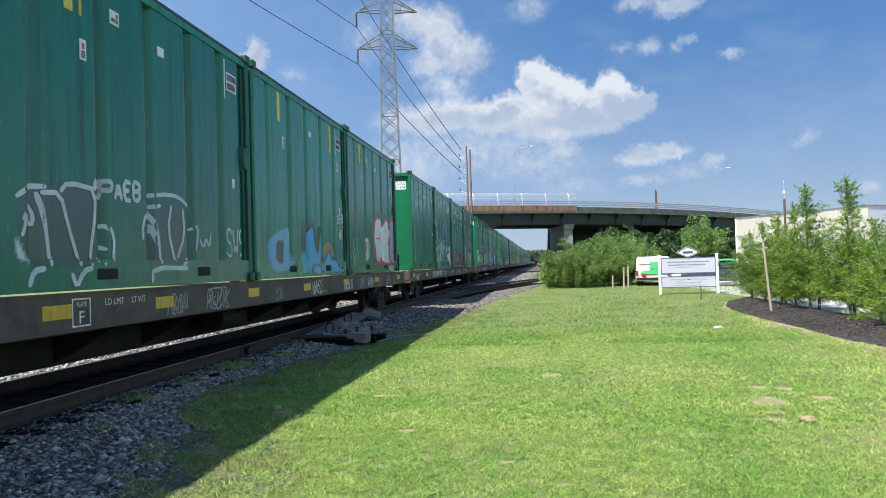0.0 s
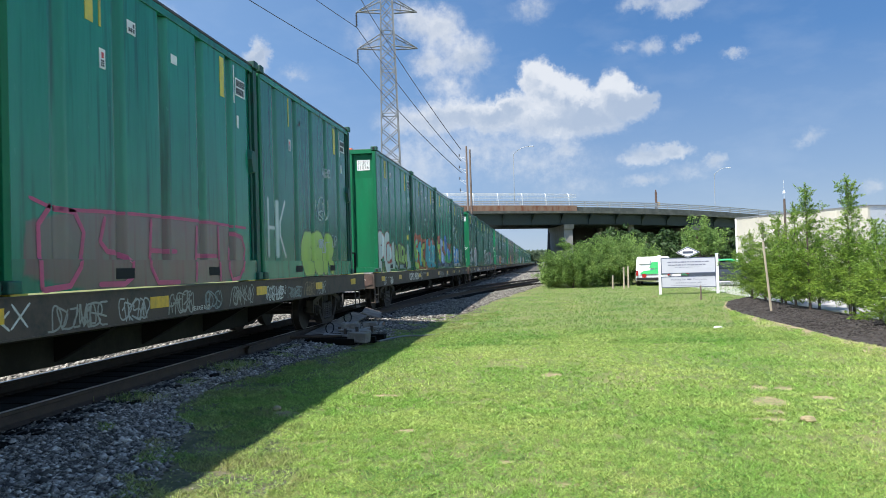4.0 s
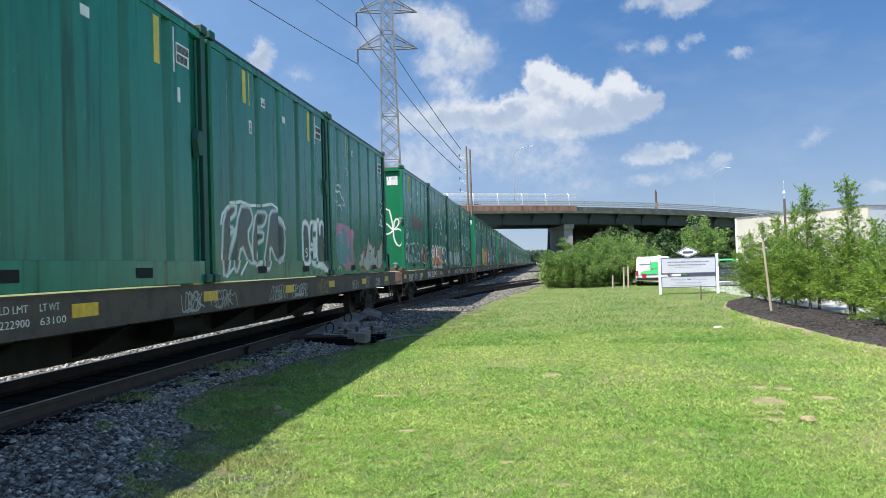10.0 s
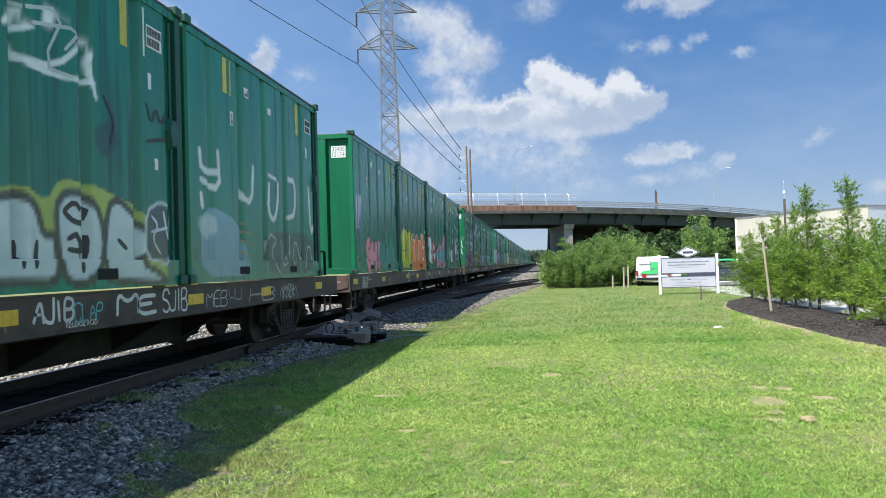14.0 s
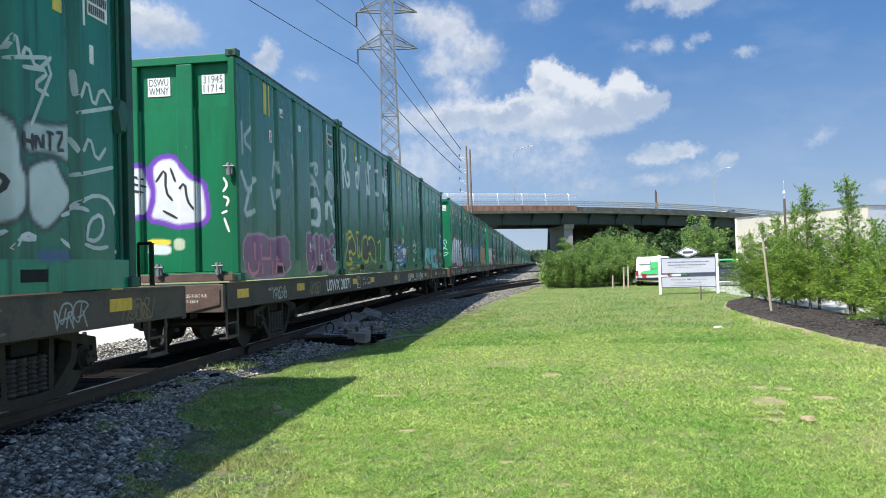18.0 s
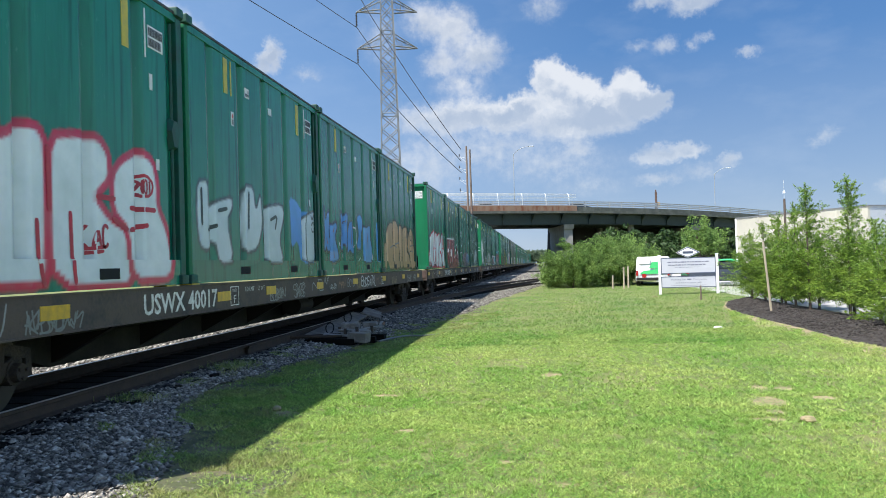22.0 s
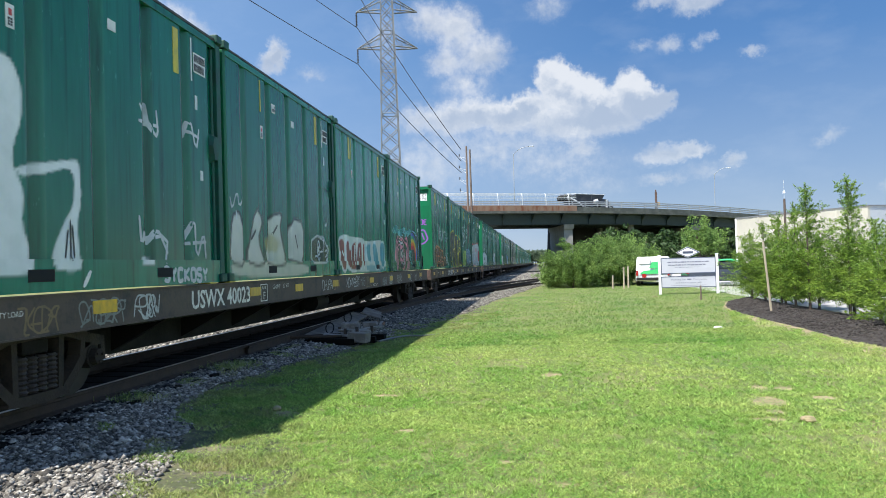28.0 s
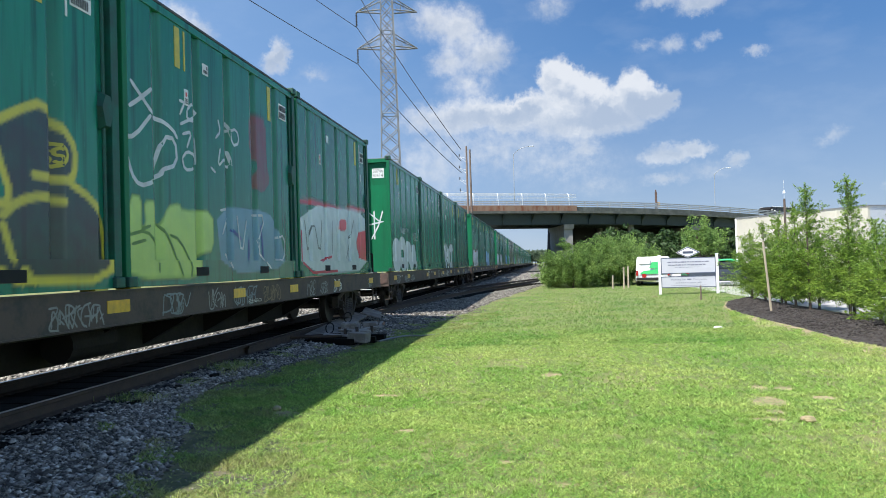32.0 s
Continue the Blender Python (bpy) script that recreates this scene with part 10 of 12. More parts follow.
def g_7_3(c):
    c.poly([(.4, .89), (.72, .92), (.71, .08), (.34, .07)], (.52, .31, .17), (.08, .045, .03), .03, .97)
    c.poly([(.84, 1.37), (1.48, 1.59), (2.09, 1.46), (2.57, 1.29), (2.46, .06), (.74, .07)], (.52, .31, .17), (.08, .045, .03), .03, .97)
    c.strokes([[(1.21, .73), (1.88, .85)], [(1.88, .85), (2.36, .77)]], (.08, .045, .03), .02, .9)
    c.poly([(1.78, 1.55), (2.07, 1.67), (2.32, 1.66), (2.62, 1.53), (2.72, 1.36), (2.69, 1.07), (2.78, .94), (2.83, .66), (2.73, .51), (2.75, .09), (2.4, .05), (1.75, .08)], (.55, .33, .18), (.08, .045, .03), .035, .97)
    c.poly([(2.75, 1.41), (2.94, 1.54), (3.3, 1.54), (3.35, 1.35), (3.3, .23), (3.17, .05), (2.75, .09), (2.82, .61), (2.71, .98)], (.55, .33, .18), (.08, .045, .03), .035, .97)
    c.poly([(3.41, 1.45), (3.79, 1.52), (4.34, 1.54), (4.46, 1.32), (4.37, .96), (4.15, .72), (4.68, .54), (4.84, .21), (4.75, .04), (3.83, .06), (3.29, .07), (3.33, .68)], (.55, .33, .18), (.08, .045, .03), .035, .97)
    c.poly([(4.42, .97), (4.66, 1.34), (5.09, 1.55), (5.47, 1.34), (5.52, .98), (5.82, .61), (5.82, .07), (4.84, .03), (4.8, .51), (4.3, .7)], (.55, .33, .18), (.08, .045, .03), .035, .97)
    c.poly([(5.88, .57), (5.98, .48), (5.98, .07), (5.85, .07)], (.50, .24, .12), None, 0, .9)
    c.strokes([[(2.05, .88), (2.43, .9), (2.74, .96)], [(3.07, .74), (3.06, .28)], [(3.76, .76), (3.76, .22)], [(4.21, .9), (4.8, .54)], [(4.81, .85), (5.45, .92)], [(4.86, .61), (5.11, .71), (5.41, .66)]], (.08, .045, .03), .025, .9)
    c.strokes([[(5.07, 1.23), (5.36, 1.26), (5.32, 1.03), (5.07, 1.05), (5.07, 1.23)], [(3.97, 1.14), (4.27, 1.18)], [(3.96, 1.09), (4.22, 1.12)], [(5.13, 1.18), (5.26, 1.09)]], (.08, .045, .03), .015, .9)
    c.line_word("RTD", 3.95, 1.18, .44, .23, (.06, .04, .03), .018, .9, .04)


def g_8_0(c):
    c.poly([(.33, .71), (.6, .81), (.61, .13), (.29, .11)], (.70, .74, .76), (.60, .01, .06), .04, .97)
    c.poly([(.78, 1.37), (1.22, 1.55), (1.84, 1.67), (2.21, 1.48), (2.55, 1.5), (2.43, .11), (.68, .08)], (.70, .74, .76), (.60, .01, .06), .04, .97)
    c.strokes([[(.37, .58), (.54, .63)], [(1.52, .84), (2.43, .93)]], RED, .024, .9)
    c.poly([(1.7, 1.66), (1.99, 1.72), (2.14, 1.64), (2.23, 1.52), (2.19, 1.07), (2.18, .94), (2.31, .77), (2.27, .55), (2.14, .5), (2.23, .23), (2.13, .06), (1.67, .08)], (.74, .77, .78), (.60, .01, .06), .045, .97)
    c.poly([(2.36, 1.59), (2.61, 1.66), (2.86, 1.61), (2.93, 1.35), (2.87, .76), (2.93, .08), (2.67, .04), (2.26, .15), (2.25, .86), (2.23, 1.25)], (.74, .77, .78), (.60, .01, .06), .045, .97)
    c.poly([(2.95, 1.5), (3.44, 1.62), (3.9, 1.65), (4.04, 1.45), (4, 1.11), (3.83, .93), (4.12, .73), (4.38, .56), (4.41, .04), (3.34, .05), (2.97, .06), (2.98, .82)], (.74, .77, .78), (.60, .01, .06), .045, .97)
    c.poly([(4.09, 1.29), (4.25, 1.48), (4.65, 1.68), (5.01, 1.58), (5.09, 1.27), (5.04, 1.02), (5.29, .72), (5.32, .08), (4.41, .07), (4.38, .62), (3.87, .88)], (.74, .77, .78), (.60, .01, .06), .045, .97)
    c.strokes([[(1.97, .92), (2.15, .94), (2.31, .77), (2.27, .59), (2.17, .5)], [(2.67, .72), (2.66, .23)], [(3.23, .73), (3.26, .23)], [(3.82, .87), (4.07, .7), (4.38, .65)], [(4.39, .91), (5.04, .99)], [(4.38, .68), (4.67, .76), (4.97, .72)]], (.60, .01, .06), .03, .9)
    c.strokes([[(4.66, 1.32), (4.88, 1.42), (5.03, 1.33), (4.92, 1.12), (4.68, 1.11), (4.66, 1.32)], [(3.49, 1.11), (3.83, 1.12)], [(3.51, 1.06), (3.78, 1.06)], [(3.5, 1.48), (3.53, 1.17)]], (.60, .01, .06), .018, .9)
    c.line_word("SS", 3.57, 1.13, .39, .34, (.35, .06, .10), .018, .9, .04)
    c.line_word("27", 4.69, 1.14, .34, .17, (.45, .03, .08), .014, .9, .03)


def g_8_1(c):
    c.poly([(-.02, 1.45), (1.57, 1.5), (3.45, 1.54), (3.52, .72), (4.17, .65), (4.6, 1.35), (5.38, .78), (5.41, -.05), (-.02, .01)], (.24, .02, .035), None, 0, .95)
    c.strokes([[(-.03, 1.46), (.8, 1.5), (3.45, 1.53)], [(.01, .83), (-.08, .03)], [(-.04, 1.31), (.04, .83), (.38, .84)], [(1.37, 1.48), (1.44, 1.13), (1.49, .27)], [(2.68, 1.48), (2.4, .27)], [(3.45, 1.53), (3.32, .54), (3.79, .55), (4.45, 1.44), (5.21, .77), (5.32, .16)]], WHT, .038, .9)
    c.poly([(-.02, 1), (.39, .99), (.38, .81), (.01, .83)], WHT, None, 0, .95)
    c.poly([(.68, .97), (1.05, .99), (1.07, .8), (.67, .79)], WHT, None, 0, .95)
    c.poly([(1.85, .96), (2.36, .98), (2.33, .6), (2.04, .58), (1.83, .75)], WHT, None, 0, .95)
    c.poly([(4.65, .76), (4.87, .76), (4.85, .54), (4.63, .54)], WHT, None, 0, .95)
    c.strokes([[(4.4, 1.87), (4.8, 1.81)], [(4.66, 2.05), (4.64, 1.75)]], FADE, .018, .9)


def g_8_2(c):
    c.poly([(1.64, .85), (4.58, .94), (4.47, .12), (1.55, .02)], (.30, .10, .22), None, 0, .5)
    c.poly([(3.67, .78), (5.2, .89), (5.1, .11), (3.59, .06)], SKY, None, 0, .35)
    c.strokes([[(.59, 1.94), (1.2, 2.18), (1.37, 1.31), (.93, 1.17), (.59, 1.94)], [(.16, .81), (1.42, .9), (1.11, .03)]], SIL, .03, .9)


def g_8_3(c):
    scribble_lot(c, 9, FADE)
    c.word("AVR", 2.8, .2, 2.2, .9, None, FADE, .2, .025, .2)


def g_9_0(c):
    c.poly([(.91, 1.96), (1.18, 2.12), (1.52, 2.17), (1.64, 2.12), (1.75, 1.92), (1.74, 1.61), (1.63, 1.37), (1.61, 1.19), (1.76, .95), (1.72, .63), (1.86, .37), (1.84, .19), (1.47, .15), (.87, .14), (.85, 1.25)], (.75, .78, .78), None, 0, .97)
    c.poly([(1.64, 1.17), (2.53, 1.35), (2.6, 1.32), (2.63, .93), (2.54, .67), (2.61, .23), (2.41, .18), (2.12, .23), (2.16, .42), (2.35, .71), (2.49, .87), (2.52, 1.16), (2.41, 1.25), (1.97, 1.12), (1.7, 1.08)], (.72, .75, .75), None, 0, .97)
    c.strokes([[(2.39, .62), (2.34, .33)], [(2.46, .67), (2.49, .33)], [(2.43, .72), (2.43, .3)]], BLK, .012, .9)
    c.strokes([[(2.73, .2), (2.6, .03)]], WHT, .028, .9)
    c.strokes([[(3.8, 2.2), (3.95, 2.03), (4.02, 2.34), (4.06, 1.93), (4.23, 1.84), (4.19, 2.19)], [(3.77, 1.99), (4.24, 1.99)], [(4.88, 2.2), (5, 1.9), (5.09, 2.31), (5.27, 1.81), (5.36, 2.16)], [(4.87, 2.11), (5.36, 2.03)]], SIL, .022, .9)
    c.strokes([[(3.74, .85), (3.78, .45), (3.9, .83), (4, .45), (4.13, .75), (4.41, .4)], [(3.78, .56), (4.42, .64), (4.34, .27)], [(4.87, .79), (4.92, .34), (5.16, 1), (5.2, .27), (5.44, .75), (5.49, .34)], [(4.83, .53), (5.51, .58)]], SIL, .024, .9)
    c.line_word("SYCKOSY", 4.27, .05, 1.26, .17, SIL, .028, .9, -.03)
    c.poly([(3.78, .36), (4.05, .36), (4.05, .25), (3.77, .25)], SIL, None, 0, .9)


def g_9_1(c):
    c.poly([(.16, .31), (4.03, .26), (3.94, .02), (.2, .05)], (.50, .50, .42), None, 0, .8)
    c.poly([(.16, .27), (.29, 1.01), (.57, 1.11), (.74, .81), (.71, .23)], (.55, .57, .52), BLK, .026, .95)
    c.poly([(.81, .31), (1.27, 1.23), (1.58, 1.01), (1.34, .67), (1.64, .27), (1.21, .23)], (.55, .57, .52), BLK, .026, .95)
    c.poly([(1.6, .27), (1.93, 1.11), (2.55, 1.2), (2.4, .88), (2.73, .27), (2.23, .22)], (.55, .57, .50), BLK, .026, .95)
    c.poly([(2.82, .36), (3.07, 1.14), (3.79, 1.08), (3.72, .26), (3.14, .31)], (.55, .57, .52), BLK, .026, .95)
    c.blob(2.01, .61, .33, .17, (.35, .30, .05), .5, .4)
    c.strokes([[(.22, 1.3), (.29, 1.09), (.5, 1.44), (.57, 1.14), (.78, 1.39)], [(.47, .95), (.44, 1.1)]], SIL, .02, .9)
    c.strokes([[(1.03, .66), (1.25, .83)], [(2.02, .78), (2.28, .96)], [(3.24, .82), (3.39, .55)]], BLK, .025, .9)
    c.poly([(4.27, .74), (4.38, .77), (4.69, .86), (4.86, .83), (5.14, .85), (5.33, .67), (5.48, .57), (5.43, .33), (5.24, .28), (4.84, .28), (4.25, .28)], (.02, .035, .03), SIL, .02, .88)
    c.strokes([[(4.66, .63), (4.76, .77), (4.85, .64), (4.85, .48), (4.72, .43), (4.65, .54), (4.66, .63)], [(4.72, .64), (4.8, .5)], [(4.82, .64), (4.7, .5)], [(4.92, .65), (4.96, .83), (5.11, .8), (5.16, .63), (5.06, .49), (4.92, .55), (4.92, .65)], [(4.99, .65), (4.99, .51)], [(4.94, .58), (5.06, .61)]], SIL, .022, .9)
    c.strokes([[(4.49, .41), (4.68, .43), (4.74, .28), (4.85, .41), (5.02, .37)], [(5.21, .52), (5.36, .57), (5.4, .47), (5.24, .4)], [(5.24, .28), (5.39, .38)], [(5.29, .66), (5.44, .65), (5.48, .52)]], SIL, .022, .9)
    c.poly([(5.29, 1.26), (5.43, 1.28), (5.43, 1.17), (5.29, 1.15)], BLK, None, 0, .9)
    c.poly([(5.29, 1.13), (5.43, 1.15), (5.43, 1.09), (5.29, 1.07)], SIL, None, 0, .9)
    c.strokes([[(4.93, 1.94), (5.65, 1.88)]], BLK, .008, .9)


def g_9_2(c):
    c.poly([(.22, .88), (.78, .98), (1.37, .93), (2.51, .94), (2.92, .85), (5.3, .97), (5.49, 0), (.21, .06)], WHT, None, 0, .6)
    c.poly([(.22, .83), (.5, .9), (.71, .83), (.76, .63), (.86, .22), (.74, .07), (.47, .1), (.32, .33), (.38, .5), (.25, .55)], (.22, .02, .035), (.68, .72, .72), .04, .97)
    c.poly([(.88, .84), (1.18, .86), (1.23, .58), (1.49, .78), (1.91, .87), (1.97, .6), (1.8, .08), (1.46, .05), (1.15, .12), (.91, .21)], (.22, .02, .035), (.68, .72, .72), .04, .97)
    c.poly([(2.02, .81), (2.43, .86), (2.5, .69), (2.47, .2), (2.16, .07), (1.95, .21)], (.22, .02, .035), (.68, .72, .72), .04, .97)
    c.poly([(2.58, .8), (2.8, .81), (2.76, .2), (2.55, .13)], (.22, .02, .035), (.68, .72, .72), .03, .97)
    c.strokes([[(1.36, .71), (1.4, .21)], [(1.69, .73), (1.63, .21)], [(2.19, .68), (2.21, .41)], [(.48, .56), (.64, .45)]], (.68, .72, .72), .03, .9)
    c.poly([(2.88, .24), (5.37, .18), (5.36, 0), (2.96, .02)], (.06, .28, .36), None, 0, .65)
    c.poly([(3, .78), (3.55, .84), (3.44, .57), (3.61, .31), (3.24, .27), (3.07, .42)], (.06, .28, .36), (.50, .66, .70), .03, .97)
    c.poly([(3.74, .81), (4.15, .87), (4.45, .51), (4.53, .1), (4, .07), (3.82, .43)], (.06, .28, .36), (.50, .66, .70), .03, .97)
    c.poly([(4.7, .85), (5.3, .92), (5.4, .53), (5.12, .09), (4.72, .18)], (.06, .28, .36), (.50, .66, .70), .03, .97)
    c.strokes([[(.11, .66), (.08, .44), (.18, .55), (.12, .33)]], (.50, .50, .10), .02, .9)


def g_9_3(c):
    c.block(1.0, 3.6, -.05, 1.2, (.02, .03, .035), .75, .12, .1)

    def arc(y, z, r, a0, a1, squash=1.15):
        return [(y + r * math.cos(math.radians(a0 + (a1 - a0) * k / 14)), z + squash * r * math.sin(math.radians(a0 + (a1 - a0) * k / 14))) for k in range(15)]
    for i, r in enumerate((.10, .22, .34, .46)):
        c.strokes([arc(2.15, .58, r, 20 * i, 330 + 15 * i)], PNK if i % 2 else (.62, .50, .52), .036)
    for i, r in enumerate((.42, .56, .70)):
        c.strokes([arc(2.62, .50, r, -75, 95 - 10 * i)], PNK, .04)
    for i in range(4):
        c.strokes([[(1.55, 1.18 - .1 * i), (1.9, 1.2 - .1 * i), (2.1, 1.12 - .1 * i)]], PNK if i % 2 else SIL, .025)
        c.strokes([arc(1.5, .5, .2 + .12 * i, 95, 230)], PNK, .035)
    for i in range(8):
        c.tag(.6 + .4 * i, 1.22 + .06 * math.sin(i * 2), .35, .22, TEA if i % 2 else CYA, .022, .9)
    c.tag(3.45, .2, .2, .5, TEA, .03)
    c.block(3.85, 5.5, .05, 1.35, (.02, .03, .05), .85, .05, .05)
    for i, colr in enumerate(((.10, .10, .50), (.05, .35, .20), YEL, ORG, RED)):
        r = 1.15 - .14 * i
        c.strokes([[(3.95, .35 + r * .8), (4.4, .35 + r * .85), (4.4 + r * .55, .35 + r * .45), (4.45 + r * .55, .3)]], colr, .075)
    c.block(4.75, 5.45, .02, .38, (.03, .30, .15), .95, .05, .02)
    c.strokes([[(3.9, 1.45), (4.8, 1.4), (5.5, 1.2), (5.5, .1)]], SKY, .02)


def g_10_0(c):
    c.poly([(.91, .97), (1.25, .98), (1.4, .89), (1.57, 1.08), (1.76, .99), (1.87, 1.14), (1.98, 1.01), (2.44, .98), (2.56, .84), (2.82, .88), (2.92, 1.05), (3.06, .87), (3.56, .85), (4.01, .76), (4.18, .55), (4.69, .47), (4.71, .05), (.89, .08)], (.13, .07, .055), None, 0, .97)
    c.blob(4.02, 1, .36, .23, (.04, .06, .06), .7, .4)
    c.poly([(3.16, .93), (3.41, 1.01), (3.56, .88), (3.27, .83)], (.05, .30, .28), None, 0, .75)
    c.poly([(4.18, .64), (4.5, .68), (4.52, .56), (4.24, .56)], (.05, .30, .28), None, 0, .75)
    c.poly([(4.4, 1.21), (4.73, 1.28), (4.71, .86), (4.45, .87)], (.05, .30, .28), None, 0, .6)
    c.blob(2.53, 1.09, .13, .09, (.06, .30, .15), .5, .4)
    c.strokes([[(1.25, 1.03), (1.4, .87), (1.57, 1.08), (1.8, .97), (1.87, 1.14), (1.96, 1.01), (2.4, .99), (2.54, .89), (2.51, .63)], [(2.56, .94), (2.82, .86), (2.92, 1.05), (3.05, .82), (3.67, .83), (3.68, 1.03)], [(1.78, .53), (2.11, .59), (2.52, .55)], [(1.78, .3), (2.18, .33), (2.52, .3)], [(2.95, .52), (3.29, .55), (3.57, .48)]], (.60, .22, .05), .03, .9)
    c.strokes([[(2.99, .3), (3.33, .34), (3.59, .29)], [(1.41, .65), (1.4, .26)], [(1.23, .11), (1.35, .17), (1.51, .08)], [(2.55, .4), (2.72, .41), (2.76, .25)], [(3.94, .45), (4.18, .53), (4.49, .49)], [(3.56, .79), (3.59, .33)], [(2.84, .07), (2.89, .14)]], (.60, .22, .05), .03, .9)
    c.strokes([[(2.56, 2.04), (2.43, 2.04), (2.46, 1.54), (2.35, 1.32), (2.58, 1.4), (2.63, 1.62), (2.55, 1.81), (2.86, 2), (2.86, 1.89), (2.63, 1.62)], [(2.75, 1.43), (2.7, 1.21), (2.9, 1.61), (2.94, 1.45), (2.84, 1.23), (3.14, 1.75), (3.12, 1.4), (3.42, 1.29)], [(2.77, 1.74), (3.09, 1.77), (3.14, 1.7)]], SIL, .026, .9)
    c.strokes([[(3.61, 1.95), (3.53, 1.36), (3.71, 1.79), (3.83, 1.93), (3.86, 1.34)], [(3.82, 1.75), (4.17, 1.72), (4.56, 1.84), (4.61, 1.49), (4.73, 1.31)], [(4.1, 1.55), (4.22, 1.38), (4.16, 1.56)], [(3.64, 1.38), (3.82, 1.69)]], SIL, .026, .9)
    c.strokes([[(2.02, 2.07), (2.11, 1.77), (2.08, 2.06), (2.18, 1.69)], [(2.11, 1.87), (2.21, 1.35)], [(2.14, 1.54), (2.26, 1.65)]], FADE, .02, .9)
    c.line_word("KAZ", 4.72, .21, .79, .54, SIL, .028, .9, -.01)
    c.strokes([[(4.96, 1.73), (5.14, 1.83), (5.1, 1.58)], [(4.81, 1.52), (5.24, 1.5), (5.08, 1.28)]], SIL, .02, .9)
    c.line_word("MONE", 3.32, .11, .46, .14, (.50, .20, .06), .015, .9, -.01)


def g_10_1(c):
    c.poly([(.03, .05), (.12, .64), (.28, 1.03), (.53, 1.12), (.46, 1.65), (.87, 1.86), (1.48, 1.93), (2, 2.04), (2.43, 1.79), (2.42, .98), (2.57, .18), (1.62, .06), (1.29, .19), (1.39, .68), (.77, .19), (.56, .08)], (.03, .03, .035), (.62, .52, .05), .035, .97)
    c.poly([(2.53, 1.71), (2.89, 1.79), (3.92, 1.8), (4.04, 1.36), (4.09, .06), (2.61, .04), (2.55, .99)], (.03, .03, .035), (.62, .52, .05), .035, .97)
    c.strokes([[(1.36, .27), (1.45, .93), (2.43, 1.03)], [(.6, .74), (.37, .8)], [(1.41, 1.93), (1.34, .93)], [(2.88, 1.74), (2.77, .36)], [(3.39, .93), (3.82, .66)]], (.62, .52, .05), .028, .9)
    c.line_word("BA", .16, .57, .29, .23, (.62, .52, .05), .016, .9, .01)
    c.poly([(4.07, 1.49), (4.25, 1.59), (4.5, 1.72), (4.77, 1.83), (5.09, 1.65), (5.29, 1.46), (5.27, 1.19), (5.15, 1.11), (5.55, .97), (5.85, .7), (5.9, .09), (4.04, .11), (4.06, .78), (4.35, .84)], (.03, .03, .035), (.62, .52, .05), .045, .97)
    c.strokes([[(4.65, 1.12), (4.86, 1.12), (5.19, 1.12)], [(4.23, .71), (4.42, .85), (4.75, .93), (5.11, .9)], [(4.23, .62), (4.34, .32)], [(4.43, .1), (4.46, .23), (4.59, .1)]], (.62, .52, .05), .045, .9)
    c.strokes([[(4.9, 1.36), (4.99, 1.48), (5.12, 1.46), (5.17, 1.35), (5.06, 1.24), (4.93, 1.26), (4.9, 1.36)]], (.62, .52, .05), .02, .9)
    c.line_word("SS", 4.95, 1.28, .18, .14, (.62, .52, .05), .016, .9, .02)


